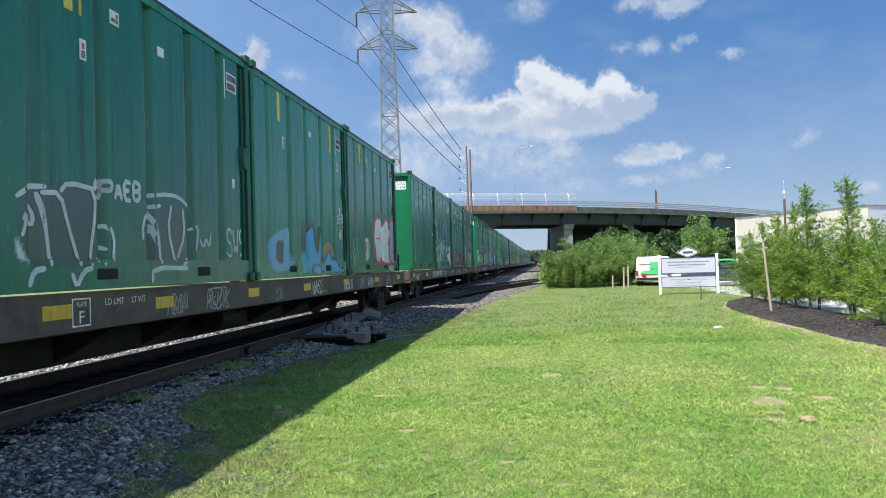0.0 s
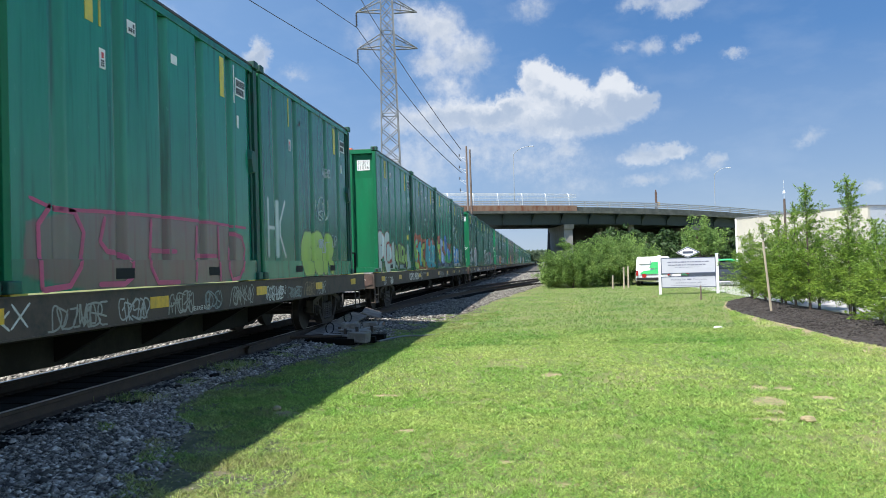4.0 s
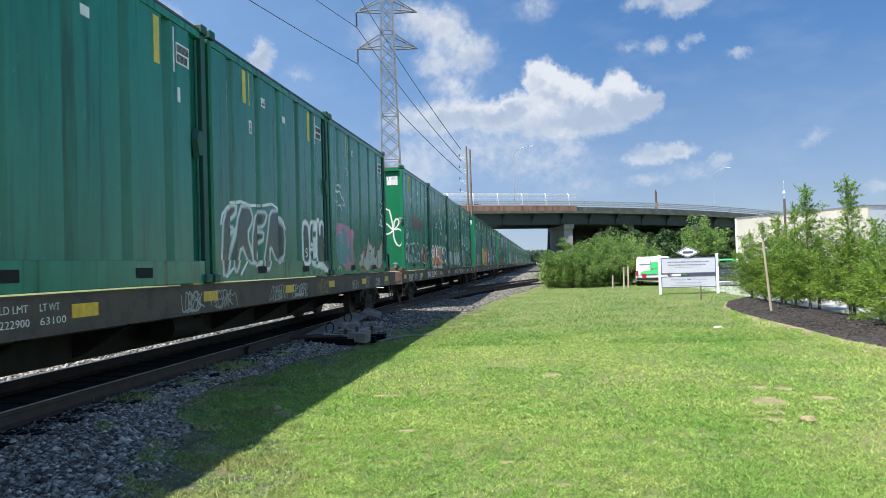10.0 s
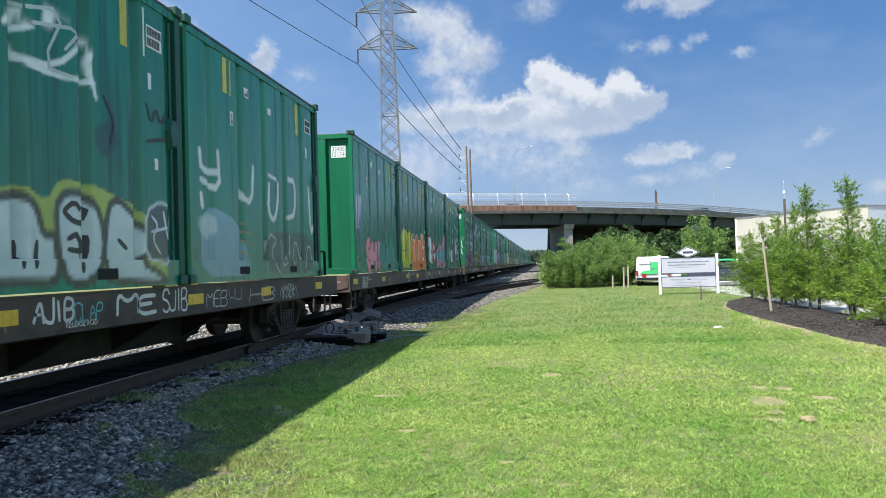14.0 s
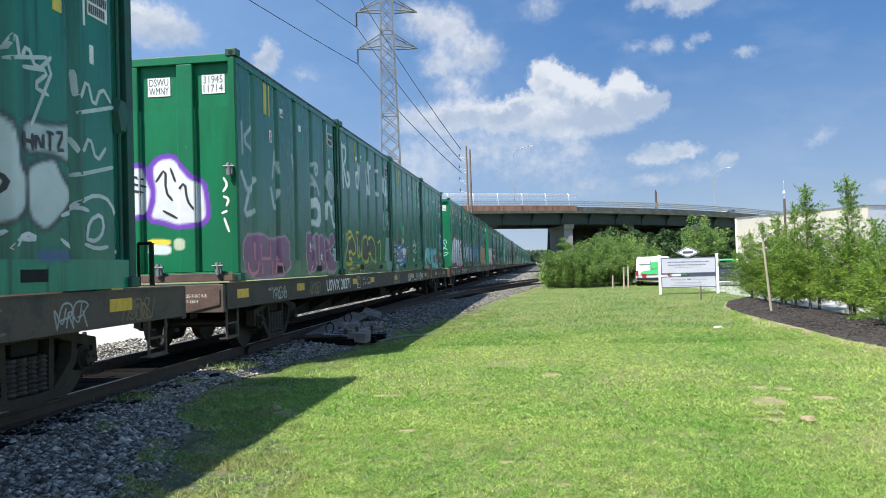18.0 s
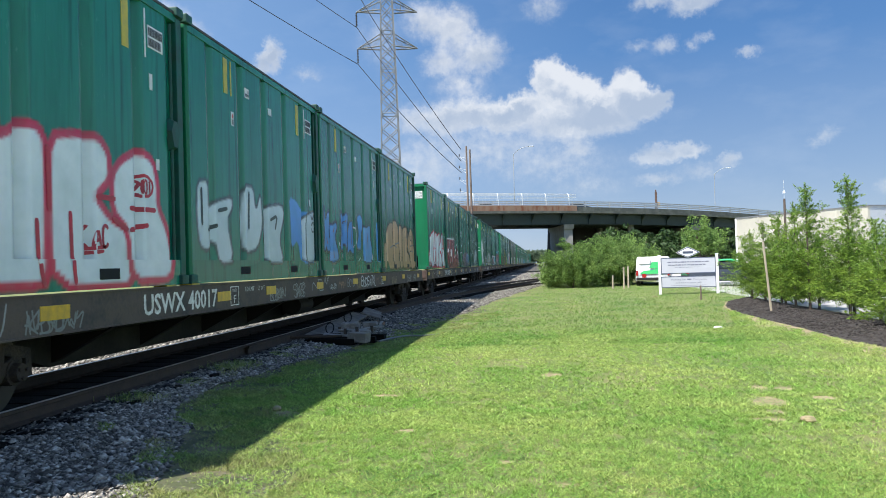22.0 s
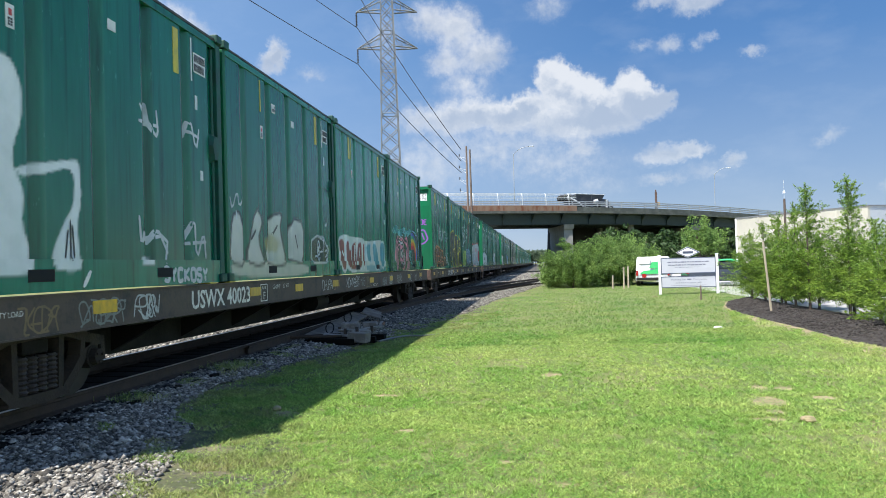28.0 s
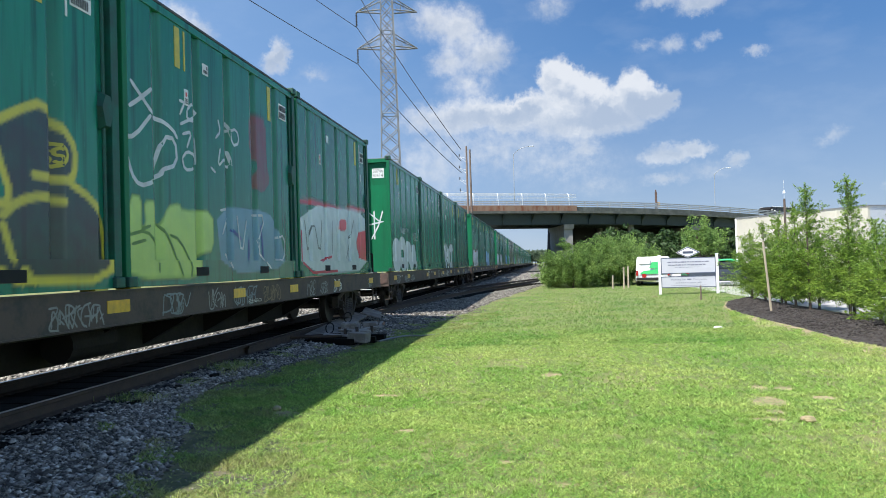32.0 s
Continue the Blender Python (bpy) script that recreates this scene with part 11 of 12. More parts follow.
def g_10_2(c):
    c.poly([(.15, 1.08), (.41, 1.08), (.39, .7), (.5, .74), (.46, 1.03), (.74, 1.05), (.84, .7), (1.04, 1.01), (1.36, 1.07), (1.42, .98), (2.37, 1.04), (2.36, .45), (1.95, .41), (1.93, .07), (.11, .08), (.09, .44)], (.40, .56, .12), (.2, .34, .06), .015, .95)
    c.strokes([[(.13, .61), (.5, .68), (.77, .51), (.76, .16)], [(1.08, .64), (1.33, .59), (1.66, .27), (1.6, .08)], [(.17, .5), (.49, .56)], [(.84, .76), (1.08, .58), (1.38, .11)], [(.39, .68), (.61, .74)]], (.14, .26, .05), .02, .9)
    c.poly([(2.45, 1.12), (4.57, 1.19), (5.14, .88), (5.48, .18), (2.64, .09)], (.14, .28, .40), None, 0, .75)
    c.strokes([[(3.03, .79), (3.39, .65)], [(4.22, .92), (4.29, .35)], [(3.68, .66), (3.65, .27)]], NVY, .03, .9)
    c.strokes([[(2.61, 1.06), (2.96, 1.12), (2.67, .7)], [(3.22, 1.02), (3.37, .35), (3.6, .97)], [(3.81, 1.06), (4.45, 1.1), (3.98, .51), (4.61, .18)], [(2.74, .42), (2.99, .2)], [(4.89, .7), (5.39, .8), (5.36, .31), (4.86, .35)]], SIL, .02, .9)
    c.strokes([[(.2, 2.44), (.4, 2.32), (.73, 2.12), (1.21, 2.03), (1.33, 1.92)], [(.69, 2.44), (.35, 2.22), (.16, 2.12)], [(.04, 1.74), (.28, 1.78), (.67, 2.11)], [(.04, 1.74), (.11, 1.5), (.26, 1.24), (.52, 1.21), (.99, 1.44), (.87, 1.45), (1.31, 1.57), (1.27, 1.91), (.95, 1.89), (.75, 1.35)]], SIL, .028, .9)
    c.strokes([[(1.4, 2.45), (1.56, 2.45), (1.41, 2.26)], [(1.62, 2.36), (1.77, 2.49), (2.01, 2.44), (1.9, 2.25), (1.61, 2.23), (1.62, 2.36)], [(1.41, 2.13), (1.83, 2.3)], [(1.47, 2.01), (1.75, 2.09), (1.59, 1.84)], [(1.45, 1.68), (1.51, 1.53), (1.79, 1.57), (1.83, 1.77), (1.59, 1.8), (1.45, 1.68)], [(1.96, 2.06), (1.97, 1.66)]], SIL, .022, .9)
    c.strokes([[(2.6, 2.42), (2.68, 2.25), (2.5, 2.12)], [(2.86, 2.5), (3.03, 2.43), (3.1, 2.1), (3.38, 2.18), (3.3, 2.4), (2.94, 2.3)], [(2.66, 2), (2.56, 1.7), (2.83, 1.88), (3.08, 1.72), (3.01, 2.01)], [(2.32, 1.67), (2.48, 1.61)]], SIL, .022, .9)
    c.poly([(3.81, 2.77), (4.57, 2.83), (4.56, 2.03), (4.72, 1.71), (4.36, 1.47), (3.94, 1.55), (4.18, 1.98), (3.77, 2.09)], (.20, .015, .03), None, 0, .75)


def g_10_3(c):
    c.poly([(.18, 1.45), (5.98, 1.71), (5.98, .06), (.06, .03)], (.55, .62, .64), None, 0, .9)
    c.strokes([[(.12, 1.5), (6.05, 1.71)]], (.55, .02, .05), .045, .9)
    c.poly([(3.08, 1.3), (3.73, 1.34), (3.7, 1.06), (3.05, 1.03)], RED, None, 0, .95)
    c.poly([(4.9, 1.07), (5.98, 1.18), (5.88, .32), (4.97, .38), (4.61, .75)], RED, None, 0, .9)
    c.strokes([[(.45, 1.14), (.63, .36), (1.03, 1.27), (1.46, .37), (1.64, 1.2)], [(2.46, 1.25), (2.39, .48)], [(3.63, .38), (4.43, 1.36)]], GRY, .022, .9)
    c.strokes([[(1.46, .31), (2.38, .42)], [(.23, .93), (.24, .07), (2.75, .09)]], (.55, .02, .05), .028, .9)


def g_11_0(c):
    c.word("SORA", .4, .1, 4.4, 1.0, None, SIL, .22, .035, .2)
    scribble_lot(c, 3, FADE)


def g_11_2(c):
    c.word("HAT", 1.0, .05, 3.0, 1.2, SIL, BLK, .26, .05, .3)


def g_far_a(c):
    c.word("RUS", .6, .05, 3.6, 1.1, SKY, NVY, .28, .05, .3)


def g_far_b(c):
    c.word("EMK", 1.0, .05, 3.6, 1.1, SIL, RED, .28, .05, .3)


def g_far_c(c):
    scribble_lot(c, 7, FADE)


# sprayed fronts, by car
def e_2(c):
    c.tag(-1.0, 1.2, .9, .4, SIL, .02)


def e_3(c):
    c.strokes([[(.53, 1.39), (.67, 1.08), (.66, 1.43), (.8, 1.08), (.88, 1.38), (.96, 1.07), (1.17, 1.26)], [(.76, 1.38), (1.02, 1.4)], [(.55, 1.24), (1.09, 1.25)]], (.75, .77, .76), .02, .9)
    c.line_word("BOST", .64, .88, .39, .15, (.40, .68, .50), .012, .9, -.01)
    c.line_word("BEV", .64, .63, .39, .17, (.40, .68, .50), .012, .9, -.01)
    c.line_word("BOBB", .61, .33, .48, .23, (.40, .68, .50), .012, .9, -.01)
    c.strokes([[(.09, 1.71), (.16, 1.71)], [(.05, 1.16), (.18, 1.25), (.29, 1.3)]], SIL, .018, .9)


def e_4(c):
    c.strokes([[(.16, 1.85), (.35, 1.96), (.76, 2.23), (.87, 1.73), (.9, 1.41)], [(.9, 1.41), (.96, 1.78), (1.1, 1.8), (1.11, 1.6), (.9, 1.41), (.73, 1.27), (.55, 1.31), (.46, 1.49), (.49, 1.64), (.65, 1.68), (.9, 1.41)], [(.9, 1.41), (.92, 1.09), (1.07, .82), (1.22, .96), (1.24, 1.31), (1.11, 1.46), (.95, 1.43)]], (.72, .75, .73), .026, .9)
    c.poly([(-0, 1.83), (.19, 1.84), (.19, 1.76), (.12, 1.65), (.06, 1.74)], WHT, None, 0, .9)
    c.poly([(-.07, .83), (.29, .81), (.29, .71), (-.07, .72)], YEL, None, 0, .95)
    c.poly([(-.07, .72), (.29, .71), (.3, .56), (-.07, .58)], SIL, None, 0, .9)
    c.poly([(.34, .84), (.55, .83), (.55, .63), (.34, .64)], (.50, .55, .42), None, 0, .8)


def e_6(c):
    c.poly([(-.49, 1.86), (-.28, 1.89), (-.22, 1.66), (-.13, 1.46), (-.22, 1.08), (-.51, 1.02)], (.62, .63, .68), (.16, .04, .42), .045, .97)
    c.poly([(-.19, 1.85), (-.04, 2), (.21, 2.02), (.4, 1.82), (.52, 1.66), (.72, 1.58), (.77, 1.27), (.78, 1.01), (.66, .9), (.26, .87), (.02, .96), (-.24, 1.01), (-.12, 1.38)], (.62, .63, .68), (.16, .04, .42), .045, .97)
    c.strokes([[(-.09, 1.61), (.08, 1.84), (.07, 1.45), (.19, 1.3)], [(.16, 1.83), (.24, 1.6)], [(.31, 1.44), (.44, 1.59), (.47, 1.28), (.59, 1.13)], [(-.45, 1.71), (-.29, 1.66)], [(-.45, 1.59), (-.25, 1.54)], [(-.46, 1.48), (-.29, 1.45)], [(.02, 1.15), (.26, 1.02)]], BLK, .02, .9)
    c.strokes([[(1.04, 1.64), (1.11, 1.52), (1.03, 1.41)], [(1.03, 1.34), (1.13, 1.3), (1.08, 1.18)], [(1, 1.07), (1.1, 1.11)], [(1.04, 1), (1.12, .77)]], WHT, .02, .9)
    c.poly([(-.25, .7), (.14, .69), (.14, .59), (-.25, .61)], YEL, None, 0, .95)
    c.poly([(-.23, .61), (.15, .59), (.14, .44), (-.24, .45)], SIL, None, 0, .9)
    c.poly([(.19, .7), (.42, .69), (.41, .5), (.19, .51)], (.50, .55, .42), None, 0, .8)


def e_7(c):
    c.strokes([[(.74, 1.73), (.78, 1.52), (.87, 1.77), (.82, 1.36), (1.04, 1.51), (1.07, 1.26)], [(.69, 1.28), (.86, 1.4), (1.07, 1.1), (.77, 1.03)], [(.72, .86), (.98, 1.06), (1.11, .93)], [(.76, .7), (1.11, .85), (1.14, .72), (.71, .57)], [(.68, 1.11), (.69, .86)]], (.30, .66, .56), .022, .9)


def e_9(c):
    c.tag(-.8, 1.5, .6, .5, (.30, .10, .45), .035)
    c.tag(.65, 1.2, .5, .6, SIL, .02)


def e_10(c):
    c.strokes([[(-.06, 1.62), (.25, 1.61), (.44, 1.42), (.59, 1.41)], [(.25, 1.61), (.04, 1.05), (.13, .86)], [(-.06, 1.91), (.06, 1.95)], [(.34, 1.42), (.14, 1.24)]], (.66, .70, .68), .03, .9)
    c.strokes([[(.74, 1.68), (.94, 1.72), (1.03, 1.49), (1.1, 1.3), (.92, 1.12), (.73, 1.08), (.64, 1.41), (.74, 1.68)], [(.84, 1.54), (.93, 1.3)]], (.30, .08, .50), .032, .9)
    c.line_word("DOE", .6, 1.95, .5, .21, (.30, .08, .50), .025, .9, -.02)


def e_11(c):
    c.strokes([[(.59, 1.87), (.97, 1.55)], [(.55, 1.49), (1.05, 1.59)], [(.64, 1.03), (.89, 1.48)], [(.75, 1.94), (.75, 1.03)], [(1.03, 1.93), (.89, 1.48)]], SIL, .022, .9)


# ---- put it together ----
build_ground()
build_track()
build_switch_stuff()
build_bridge()
build_pylon()
build_poles()
build_lot()
build_sign()
build_litter()
build_greenery()
clouds = build_clouds()


ART = {(0, 1): (g_0_1, "grey letters outlined in silver"), (0, 2): (g_0_2, "blue and black sprayed letters"), (0, 3): (g_0_3, "white bubble letters rimmed red"),
       (1, 1): (g_1_1, "green, grey and violet wildstyle piece"), (1, 2): (g_1_2, "black letters rimmed pink and red"), (1, 3): (g_1_3, "yellow-green letters and pale tags"),
       (2, 0): (g_2_0, "white, red and lime sprayed letters"), (2, 1): (g_2_1, "lime and teal letters over red flames"), (2, 2): (g_2_2, "light blue and green letters over red"), (2, 3): (g_2_3, "silver letters rimmed blue and tags"),
       (3, 0): (g_3_0, "silver letters and a handwritten line"), (3, 2): (g_3_2, "black block letters rimmed white"), (3, 3): (g_3_3, "teal block and grey pointed letters"),
       (4, 0): (g_4_0, "dark letters outlined in silver"), (4, 1): (g_4_1, "orange and charcoal letters rimmed white"), (4, 2): (g_4_2, "pale letters with yellow haze"), (4, 3): (g_4_3, "white brushed letters and pale blue"),
       (5, 0): (g_5_0, "pink letters and a teal smear"), (5, 1): (g_5_1, "a yellow block and orange letters"), (5, 2): (g_5_2, "white, pink and teal sprayed letters"), (5, 3): (g_5_3, "silver letters and many grey tags"),
       (6, 0): (g_6_0, "white letters over purple bubbles"), (6, 1): (g_6_1, "big white letters over black and yellow"), (6, 2): (g_6_2, "a blue and white painted flag"), (6, 3): (g_6_3, "cyan letters on red and violet"),
       (7, 0): (g_7_0, "huge white bubble letters rimmed red"), (7, 1): (g_7_1, "silver letters rimmed black"), (7, 2): (g_7_2, "bright blue letters rimmed black"), (7, 3): (g_7_3, "tan bubble letters rimmed brown"),
       (8, 0): (g_8_0, "huge white bubble letters rimmed red"), (8, 1): (g_8_1, "dark red block letters rimmed white"), (8, 2): (g_8_2, "faint white outlines and violet"), (8, 3): (g_8_3, "faint grey tags"),
       (9, 0): (g_9_0, "a tall white painted shape and tags"), (9, 1): (g_9_1, "cream letters rimmed black"), (9, 2): (g_9_2, "dark red and teal bubble letters"), (9, 3): (g_9_3, "pink-striped letters and a rainbow"),
       (10, 0): (g_10_0, "brown mass outlined in orange"), (10, 1): (g_10_1, "black bubble letters rimmed yellow"), (10, 2): (g_10_2, "lime letters and white scrawls"), (10, 3): (g_10_3, "a white block striped red"),
       (11, 0): (g_11_0, "thin silver outlined letters"), (11, 2): (g_11_2, "silver letters rimmed black")}
FINE_TOP = {(0, 1): 1.6, (0, 3): 1.95, (1, 1): 2.6, (2, 1): 2.2, (2, 2): 1.9, (3, 0): 1.75, (4, 0): 3.3, (4, 2): 2.5, (4, 3): 2.3, (5, 2): 1.8, (5, 3): 2.2, (6, 0): 3.1, (6, 1): 3.2, (6, 2): 2.6, (6, 3): 2.2, (7, 0): 1.9, (7, 1): 1.8, (7, 2): 1.8, (7, 3): 1.9, (8, 0): 1.95, (9, 0): 2.6, (10, 0): 1.8, (10, 1): 2.1, (10, 2): 2.6}
SHARED = []
for k, fn in enumerate((g_far_a, g_far_b, g_far_c)):
    cv = Canvas(1.3, 900 + k, .08)
    fn(cv)
    cv.wear()
    SHARED.append(cv.meshes())
NUMBERS = {1: ("32705", "12474"), 2: ("31307", "11076"), 3: ("31825", "11594"), 4: ("31453", "11222"), 5: ("32405", "12174"), 6: ("31945", "11714"),
           7: ("32251", "12020"), 8: ("32330", "12099"), 9: ("31852", "11621"), 10: ("31527", "11296"), 11: ("30746", "10614")}
MARKS = {0: "033", 1: "USWX 80540", 2: "USWX 40206", 3: "USWX 40200", 4: "USWX 20293", 6: "USWX 20371", 7: "USWX 40017", 8: "USWX 40081", 9: "USWX 40023", 10: "USWX 40152"}
LOADS = {3: ("222900", "63100"), 4: ("225900", "60100"), 6: ("225400", "60600"), 8: ("223200", "62800"), 10: ("222900", "63100")}


# tags sprayed along the side sills: (words, from, to, bottom, top, paint, half a stroke)
CHALK, GREYISH, BLUISH, TEALISH, RUSTY = paint(.62, .63, .61), paint(.30, .31, .30), paint(.52, .58, .66), paint(.10, .38, .40), paint(.30, .14, .06)
TAGS = {}


def tag(n, *spec):
    TAGS.setdefault(n, []).append(spec)


tag(1, "REEN", 7.06, 8.00, 0.86, 1.12, BLUISH, 0.020)
tag(1, "KISSN", 8.04, 9.36, 0.81, 1.03, CHALK, 0.009)
tag(1, "KISS", 9.89, 11.05, 0.88, 1.03, GREYISH, 0.009)
tag(1, "XXX", 12.23, 12.99, 0.84, 1.06, CHALK, 0.012)
tag(2, "VB", 19.59, 20.12, 0.84, 1.08, GREYISH, 0.012)
tag(2, "UNGW", 20.69, 21.53, 0.84, 1.05, GREYISH, 0.013)
tag(2, "NUNW", 23.38, 24.32, 0.84, 1.04, GREYISH, 0.010)
tag(4, "AJIB", 15.83, 16.46, 0.86, 1.11, CHALK, 0.019)
tag(4, "CLAP", 16.46, 16.97, 0.84, 1.03, TEALISH, 0.010)
tag(4, "ME", 17.27, 18.16, 0.84, 1.09, CHALK, 0.024)
tag(4, "SJIB", 18.29, 18.96, 0.82, 1.09, CHALK, 0.016)
tag(4, "MEB", 19.55, 20.27, 0.80, 1.02, CHALK, 0.008)
tag(4, "WU", 20.32, 20.82, 0.86, 1.04, GREYISH, 0.009)
tag(4, "HB", 21.15, 22.31, 0.81, 1.05, GREYISH, 0.016)
tag(5, "ERO.", 13.95, 14.31, 0.87, 1.11, GREYISH, 0.010)
tag(5, "VO", 14.43, 14.88, 0.88, 1.11, GREYISH, 0.010)
tag(5, "JIND.", 14.95, 15.55, 0.89, 1.10, CHALK, 0.009)
tag(5, "LEMKSEMZG", 16.57, 18.14, 0.89, 1.09, GREYISH, 0.012)
tag(5, "LMDN", 18.21, 18.76, 0.89, 1.07, GREYISH, 0.010)
tag(5, "MNOLM", 19.79, 20.93, 0.86, 1.05, GREYISH, 0.010)
tag(7, "NZ", 11.84, 12.67, 0.84, 1.12, GREYISH, 0.012)
tag(7, "VLF", 12.70, 13.07, 0.98, 1.11, GREYISH, 0.015)
tag(7, "UZAJOM", 13.17, 13.70, 0.84, 0.96, CHALK, 0.007)
tag(7, "MAN", 13.91, 14.50, 0.84, 1.03, RUSTY, 0.016)
tag(7, "BOVS", 14.73, 15.41, 0.85, 1.04, GREYISH, 0.010)
tag(7, "BNDS", 16.15, 17.10, 0.83, 1.07, CHALK, 0.018)
tag(7, "ATKL", 17.18, 17.89, 0.80, 1.07, CHALK, 0.016)
tag(7, "MU", 18.03, 18.60, 0.83, 1.04, RUSTY, 0.010)
tag(7, "BO", 18.65, 19.04, 0.81, 1.04, CHALK, 0.010)
tag(9, "OHUPA", 11.33, 12.11, 0.84, 1.07, CHALK, 0.010)
tag(9, "OMN", 12.20, 12.73, 0.83, 1.06, RUSTY, 0.012)
tag(9, "XDNNBBY", 13.33, 14.69, 0.84, 1.07, CHALK, 0.011)
tag(9, "MUB", 14.84, 15.32, 0.84, 1.06, GREYISH, 0.010)


def sill_tags(f, n):
    """Spray the hand-written tags of one car; returns the stretches that they cover."""
    rr = random.Random(900 + n)
    for words, y0, y1, z0, z1, colour, half in TAGS.get(n, ()):
        bm, step = B(), (y1 - y0) / len(words)
        strokes = []
        for i, ch in enumerate(words):
            tilt, grow = rr.uniform(-.06, .14), rr.uniform(.8, 1.1)
            for st in glyph(ch):
                line = [(y0 + step * (i + a * .95 + tilt * b) + rr.gauss(0, .008), min(1.115, z0 + (z1 - z0) * b * grow + rr.gauss(0, .008))) for a, b in st]
                strokes.append(soften(line, 2) if len(line) > 2 else line)
        ribbon(bm, strokes, half, lambda q: 1.3180)
        tagged(part("scrawl", bm, colour, f), "sprayed tag", kind="stuff")
    return [(a[1] - .1, a[2] + .1) for a in TAGS.get(n, ())]


TRAIN, CARS, BOXES = [], {}, {}
for n in range(24):
    f = make_flatcar(n, 300 + n)
    CARS[n] = f
    TRAIN.append((f, CAR_STEP * (n - 1), 0.0))
    rr = random.Random(70 + n)
    if n in MARKS:
        sill_text(f, MARKS[n], {0: 5.9, 1: 4.93, 6: 4.85}.get(n, 5.1), .815, .25, 2.08 if n else .6)
    if n < 12:
        for k, (y, s, w) in enumerate(((8.25, "LD LMT", .38), (8.80, "LT WT", .30))):
            sill_text(f, s, y, .98, .075, w)
            if n in LOADS:
                sill_text(f, LOADS[n][k], y, .85, .075, .40)
        sill_text(f, "F", 7.78, .82, .13, .09)
        sill_text(f, "PLATE", 7.74, .99, .05, .17)
        bm = B()
        for a in ((7.66, 7.675, .80, 1.06), (7.965, 7.98, .80, 1.06), (7.66, 7.98, .785, .80), (7.66, 7.98, 1.06, 1.075)):
            box(bm, 1.315, 1.318, *a)
        part("stencil_frame", bm, STENCIL, f)
        sill_text(f, "RELEASE ROD", 16.32, .79, .06, .55)
        sill_text(f, "EMPTY LOAD", 1.25, .95, .055, .45)
        spans = sill_tags(f, n)
        y = .6
        while y < 25:
            w = rr.uniform(.35, .85)
            if any(a < y + w and y < b for a, b in spans):
                y += .3
                continue
            if not (4.9 < y + w and y < 7.3) and not (7.5 < y + w and y < 9.3) and rr.random() < .72:
                sill_scribble(f, rr, y, w, paint(*rr.choice(((.58, .59, .57), (.34, .35, .34), (.22, .23, .22), (.28, .28, .26), (.18, .22, .23), (.20, .13, .06)))), rr.uniform(.2, .31))
            y += w + rr.uniform(.25, .9)
        if n:
            for z, s, w in ((.93, "SPRG 2 D5-7-RC 0-5", .55), (.85, "FITTING F-150-8", .42)):
                vs, fs = letters(s, .07, STENCIL)
                x1 = max(v[0] for v in vs)
                part("lettering", soup("lettering", [(.5 + v[0] * w / x1, -.645, z + v[1]) for v in vs], fs, STENCIL), STENCIL, f)
    for k in range(4):
        art, note = None, ""
        if (n, k) in ART:
            fn, note = ART[n, k]
            cv = Canvas(FINE_TOP.get((n, k), 1.55), 1000 + 10 * n + k)
            fn(cv)
            cv.wear()
            art = cv.meshes()
        elif n > 11 and rr.random() < .75:
            art, note = SHARED[rr.randrange(3)], "sprayed letters"
        label = "dark green waste container with " + (note or "yellow tape and stickers")
        c = make_container(500 + 4 * n + k, label, art, n > 13)
        if (n, k) in ART:
            cv.bands(c)
        BOXES[n, k] = c
        TRAIN.append((c, CAR_STEP * (n - 1) + PITCH * k, DECK))
    if n in NUMBERS:
        end_labels(BOXES[n, 0], *NUMBERS[n])
        part("white_sticker", CM["end_note"], None, BOXES[n, 0]).location = (0, 0, 0)
for n, fn in ((2, e_2), (3, e_3), (4, e_4), (6, e_6), (7, e_7), (9, e_9), (10, e_10), (11, e_11)):
    cv = EndCanvas(40 + n)
    fn(cv)
    part("sprayed_end", cv.mesh(), None, BOXES[n, 0], "end panel with sprayed paint")
    cv.bands(BOXES[n, 0])
hook = B()
box(hook, -.05, .05, -.03, .03, -.09, .09, .015)
rod(hook, (0, -.03, -.10), (0, -.03, .10), .025, n=8)
rod(hook, (-.09, -.035, .04), (.09, -.035, .04), .018, n=8)
hook = mesh_of("latch_hook", hook, PYLON_STEEL)
sill = mesh_of("bottom_bar", box(B(), -1.2, 1.2, -.012, .02, .0, .13, .01), PINK_STEEL)
for n in (4, 6):
    part("bottom_bar", sill, None, BOXES[n, 0], "dirty beige bottom bar")
    for x in (.0, .98):
        part("latch_hook", hook, None, BOXES[n, 0], "grey steel latch").location = (x, -.03, .2)
    part("latch_hook", hook, None, BOXES[n, 0], "grey steel latch").location = (1.2, -.03, 1.75)

# traffic on the overpass: (thing, place along the bridge at a moment, moment, speed, waiting place, leaving place)
TRAFFIC = []


def on_bridge(x, u=3.2):
    p, t, a = bridge_frame(max(-60.0, x))
    if x < -60:
        p = Vector((x, bridge_y(x), 0))
    return pose(p.x + a.x * u, p.y + a.y * u, bridge_z(x) - 1.38, 0, 0, math.degrees(math.atan2(t.y, t.x)) - 90)


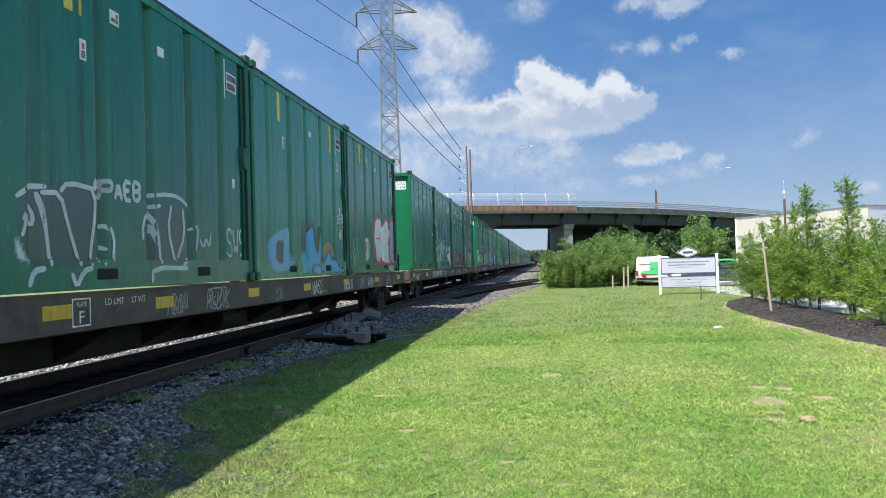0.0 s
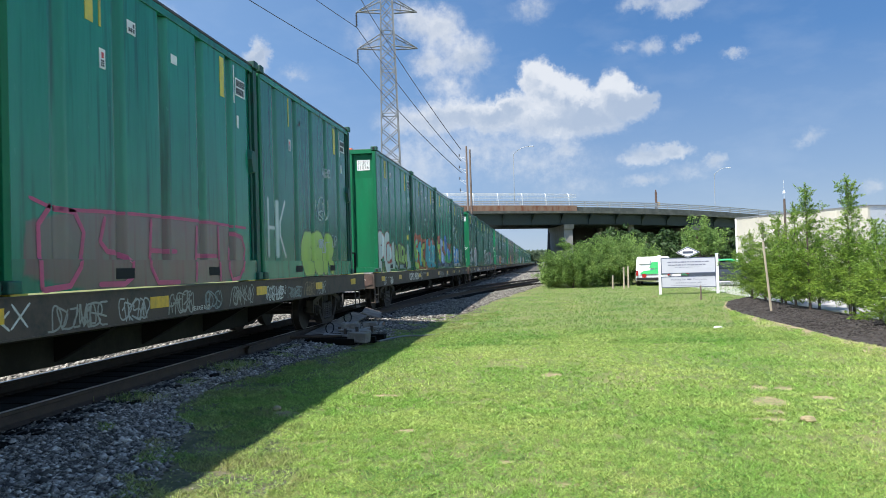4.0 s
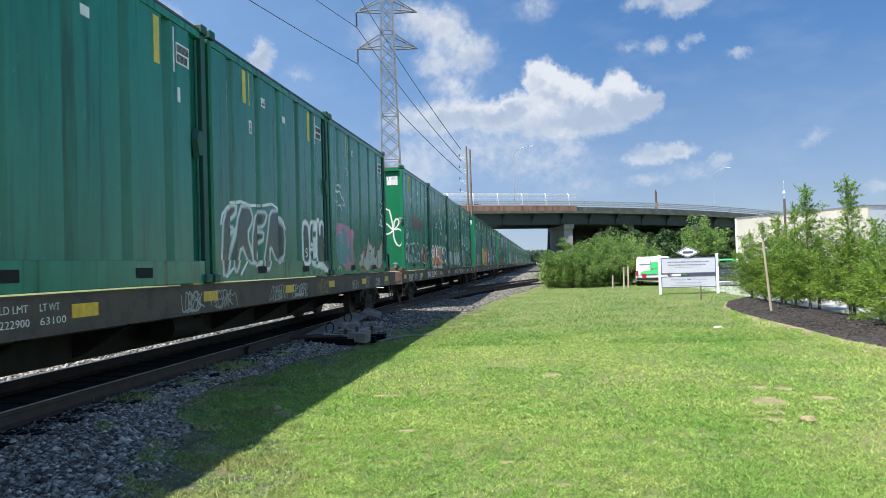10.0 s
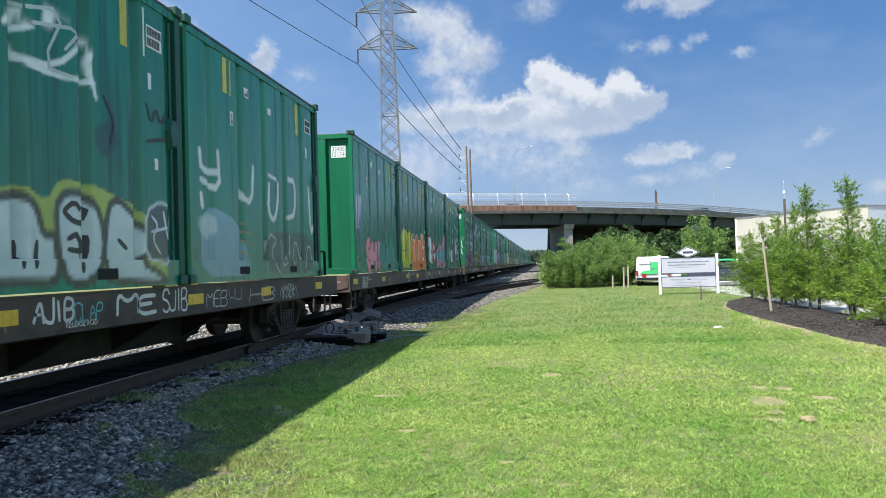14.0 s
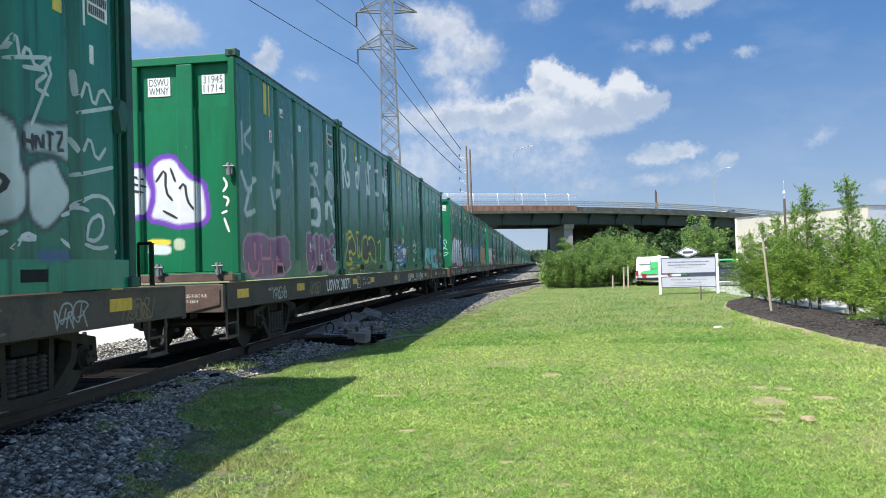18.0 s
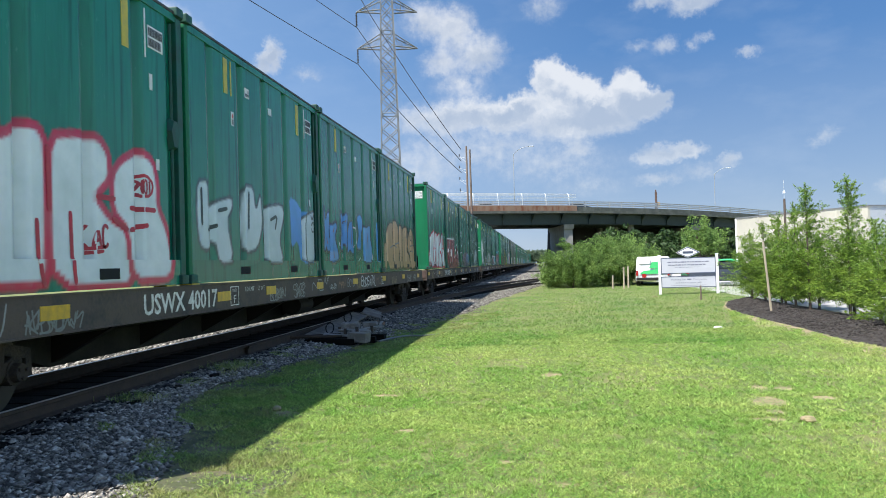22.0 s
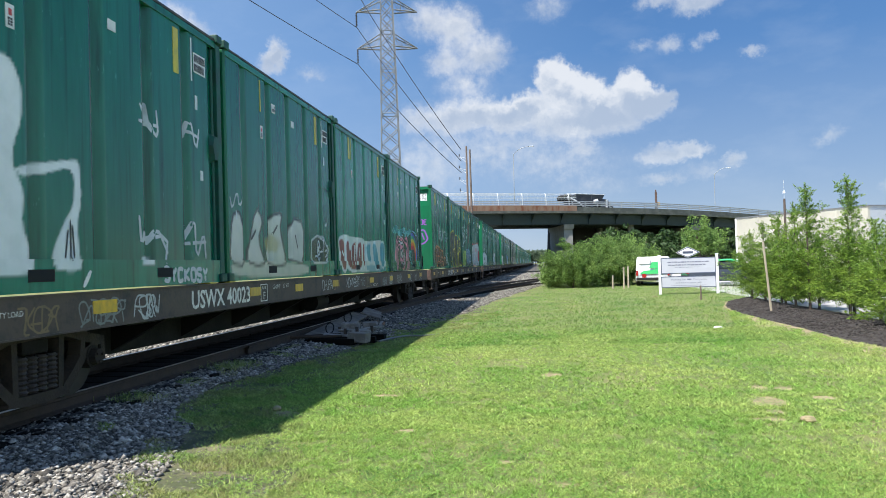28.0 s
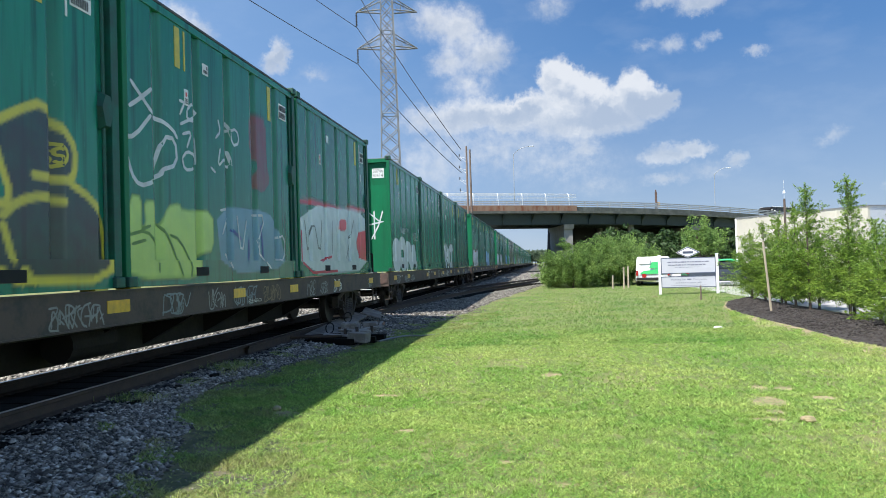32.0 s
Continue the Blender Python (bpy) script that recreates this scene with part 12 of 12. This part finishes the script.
def hopper_truck():
    d = empty("hopper_truck", on_bridge(-100))
    tagged(d, "blue-black hopper truck with white lift arms on the overpass", "truck")
    part("chassis", box(B(), -.5, .5, -4.3, 3.9, .55, .85, .02), STEEL_DARK, d)
    bm = B()
    low, high = [(-1.0, -3.5, .95), (1.0, -3.5, .95), (1.0, 1.3, 1.0), (-1.0, 1.3, 1.0)], [(-1.25, -4.3, 2.75), (1.25, -4.3, 2.75), (1.25, 2.2, 2.65), (-1.25, 2.2, 2.65)]
    rows = [[bm.verts.new(p) for p in r] for r in (low, high, [(x * .93, y * .97, z) for x, y, z in high], [(x * .9, y * .95, z + .12) for x, y, z in low])]
    for p, q in zip(rows, rows[1:]):
        for i in range(4):
            bm.faces.new((p[i - 1], p[i], q[i], q[i - 1]))
    bm.faces.new(rows[0][::-1])
    bm.faces.new(rows[-1])
    bmesh.ops.recalc_face_normals(bm, faces=bm.faces)
    part("hopper", bm, TRUCK_BODY, d)
    for s in (-1, 1):
        part("rim", rod(B(), (s * 1.25, -4.35, 2.76), (s * 1.25, 2.25, 2.66), .06, n=6), GALV, d)
        for y in (-3.2, -1.7, -.2):
            part("rib", rod(B(), (s * 1.03, y, 1.0), (s * 1.27, y, 2.7), .05, n=5), TRUCK_BODY, d)
        part("lift_arm", rod(B(), (s * 1.34, -4.0, 2.05), (s * 1.34, -2.5, 1.35), .10, .12, 8), WHITE_PAINT, d)
        part("lift_arm", rod(B(), (s * 1.34, -2.5, 1.35), (s * 1.3, -1.8, .8), .12, .10, 8), WHITE_PAINT, d)
        part("side_tank", rod(B(), (s * 1.15, .2, 1.55), (s * 1.15, .95, 1.75), .30, .26, 12), GALV, d, "pale side tank")
        part("outrigger", box(B(), s * 1.15 - .12, s * 1.15 + .12, 2.5, 2.75, .2, 1.9, .03), GALV, d)
    part("drum", rod(B(), (-1.15, -4.5, 2.2), (1.15, -4.5, 2.2), .44, n=18), STEEL_DARK, d)
    part("drum_hub", rod(B(), (-1.2, -4.5, 2.2), (1.2, -4.5, 2.2), .16, n=10), WHITE_PAINT, d)
    cab = part("cab", body_shell(B(), [(1.5, .7), (3.2, .7), (3.3, 1.35), (2.9, 1.95), (1.7, 2.05)], 2.2, .15), CAR_DARK, d)
    part("windscreen", box(B(), -.9, .9, 2.98, 3.12, 1.42, 1.85, .02), GLASS_DARK, cab)
    for y in (-3.5, -2.2, -.9, 3.4):
        for s in (-1, 1):
            wheel(d, s * 1.0, y, .5, .3)
    return d


TRAFFIC.append((hopper_truck(), 8.9, 28.0, 9.15, -72.0, 60.0))
for k, (label, pt, x, t, wait, leave) in enumerate((
        ("dark saloon car crossing the bridge", CAR_DARK, 7.1, 22.0, -80.0, 92.0), ("silver car crossing the bridge", SILVER, -6.7, 22.0, -86.0, 86.0),
        ("dark car crossing the overpass", CAR_DARK, 10.3, 12.0, -92.0, 104.0), ("silver saloon car crossing the overpass", SILVER, -2.9, 14.0, -98.0, 98.0),
        ("charcoal car on the overpass", CAR_DARK, 24.3, 8.0, -104.0, 110.0))):
    TRAFFIC.append((car("passing_car", label, pt, on_bridge(wait)), x, t, 9.3, wait, leave))

build_grass()
build_stones()


def gone(t):
    """Metres that the train has rolled at t seconds."""
    return -27.917 + 8.531 * t + 0.0143 * t * t


def motions():
    for ob, y, z in TRAIN:
        walk(ob, [(t, pose(XC, y - gone(t), RAIL_Z + z)) for t in range(0, 33, 4)])
    # wheels roll on the rail
    times, t = [], 0.0
    while t < 32.0:
        times.append(t)
        t += 0.5 / (8.531 + 0.0286 * t)
    times.append(32.0)
    for w, y in SPINNERS:
        walk(w, [(t, pose(0, y, .42, math.degrees(gone(t) / .42), 0, 0)) for t in times])
    for ob, x, t0, v, wait, leave in TRAFFIC:
        a, b = t0 - (x - wait) / v, t0 + (leave - x) / v
        rows = [(0.0, on_bridge(wait))] if a > 0.1 else []
        n = 24
        for k in range(n + 1):
            t = a + (b - a) * k / n
            if 0 <= t <= 31.9:
                rows.append((t, on_bridge(x + (t - t0) * v)))
        rows.append((32.0, on_bridge(min(leave, x + (32.0 - t0) * v))))
        if rows[0][0] > 0:
            rows.insert(0, (0.0, on_bridge(max(wait, x - t0 * v))))
        walk(ob, rows)
    walk(clouds, [(0.0, pose(0, 0, 0, 0, 0, 0)), (32.0, pose(0, 0, 0, 0, 0, -1.6))])


motions()
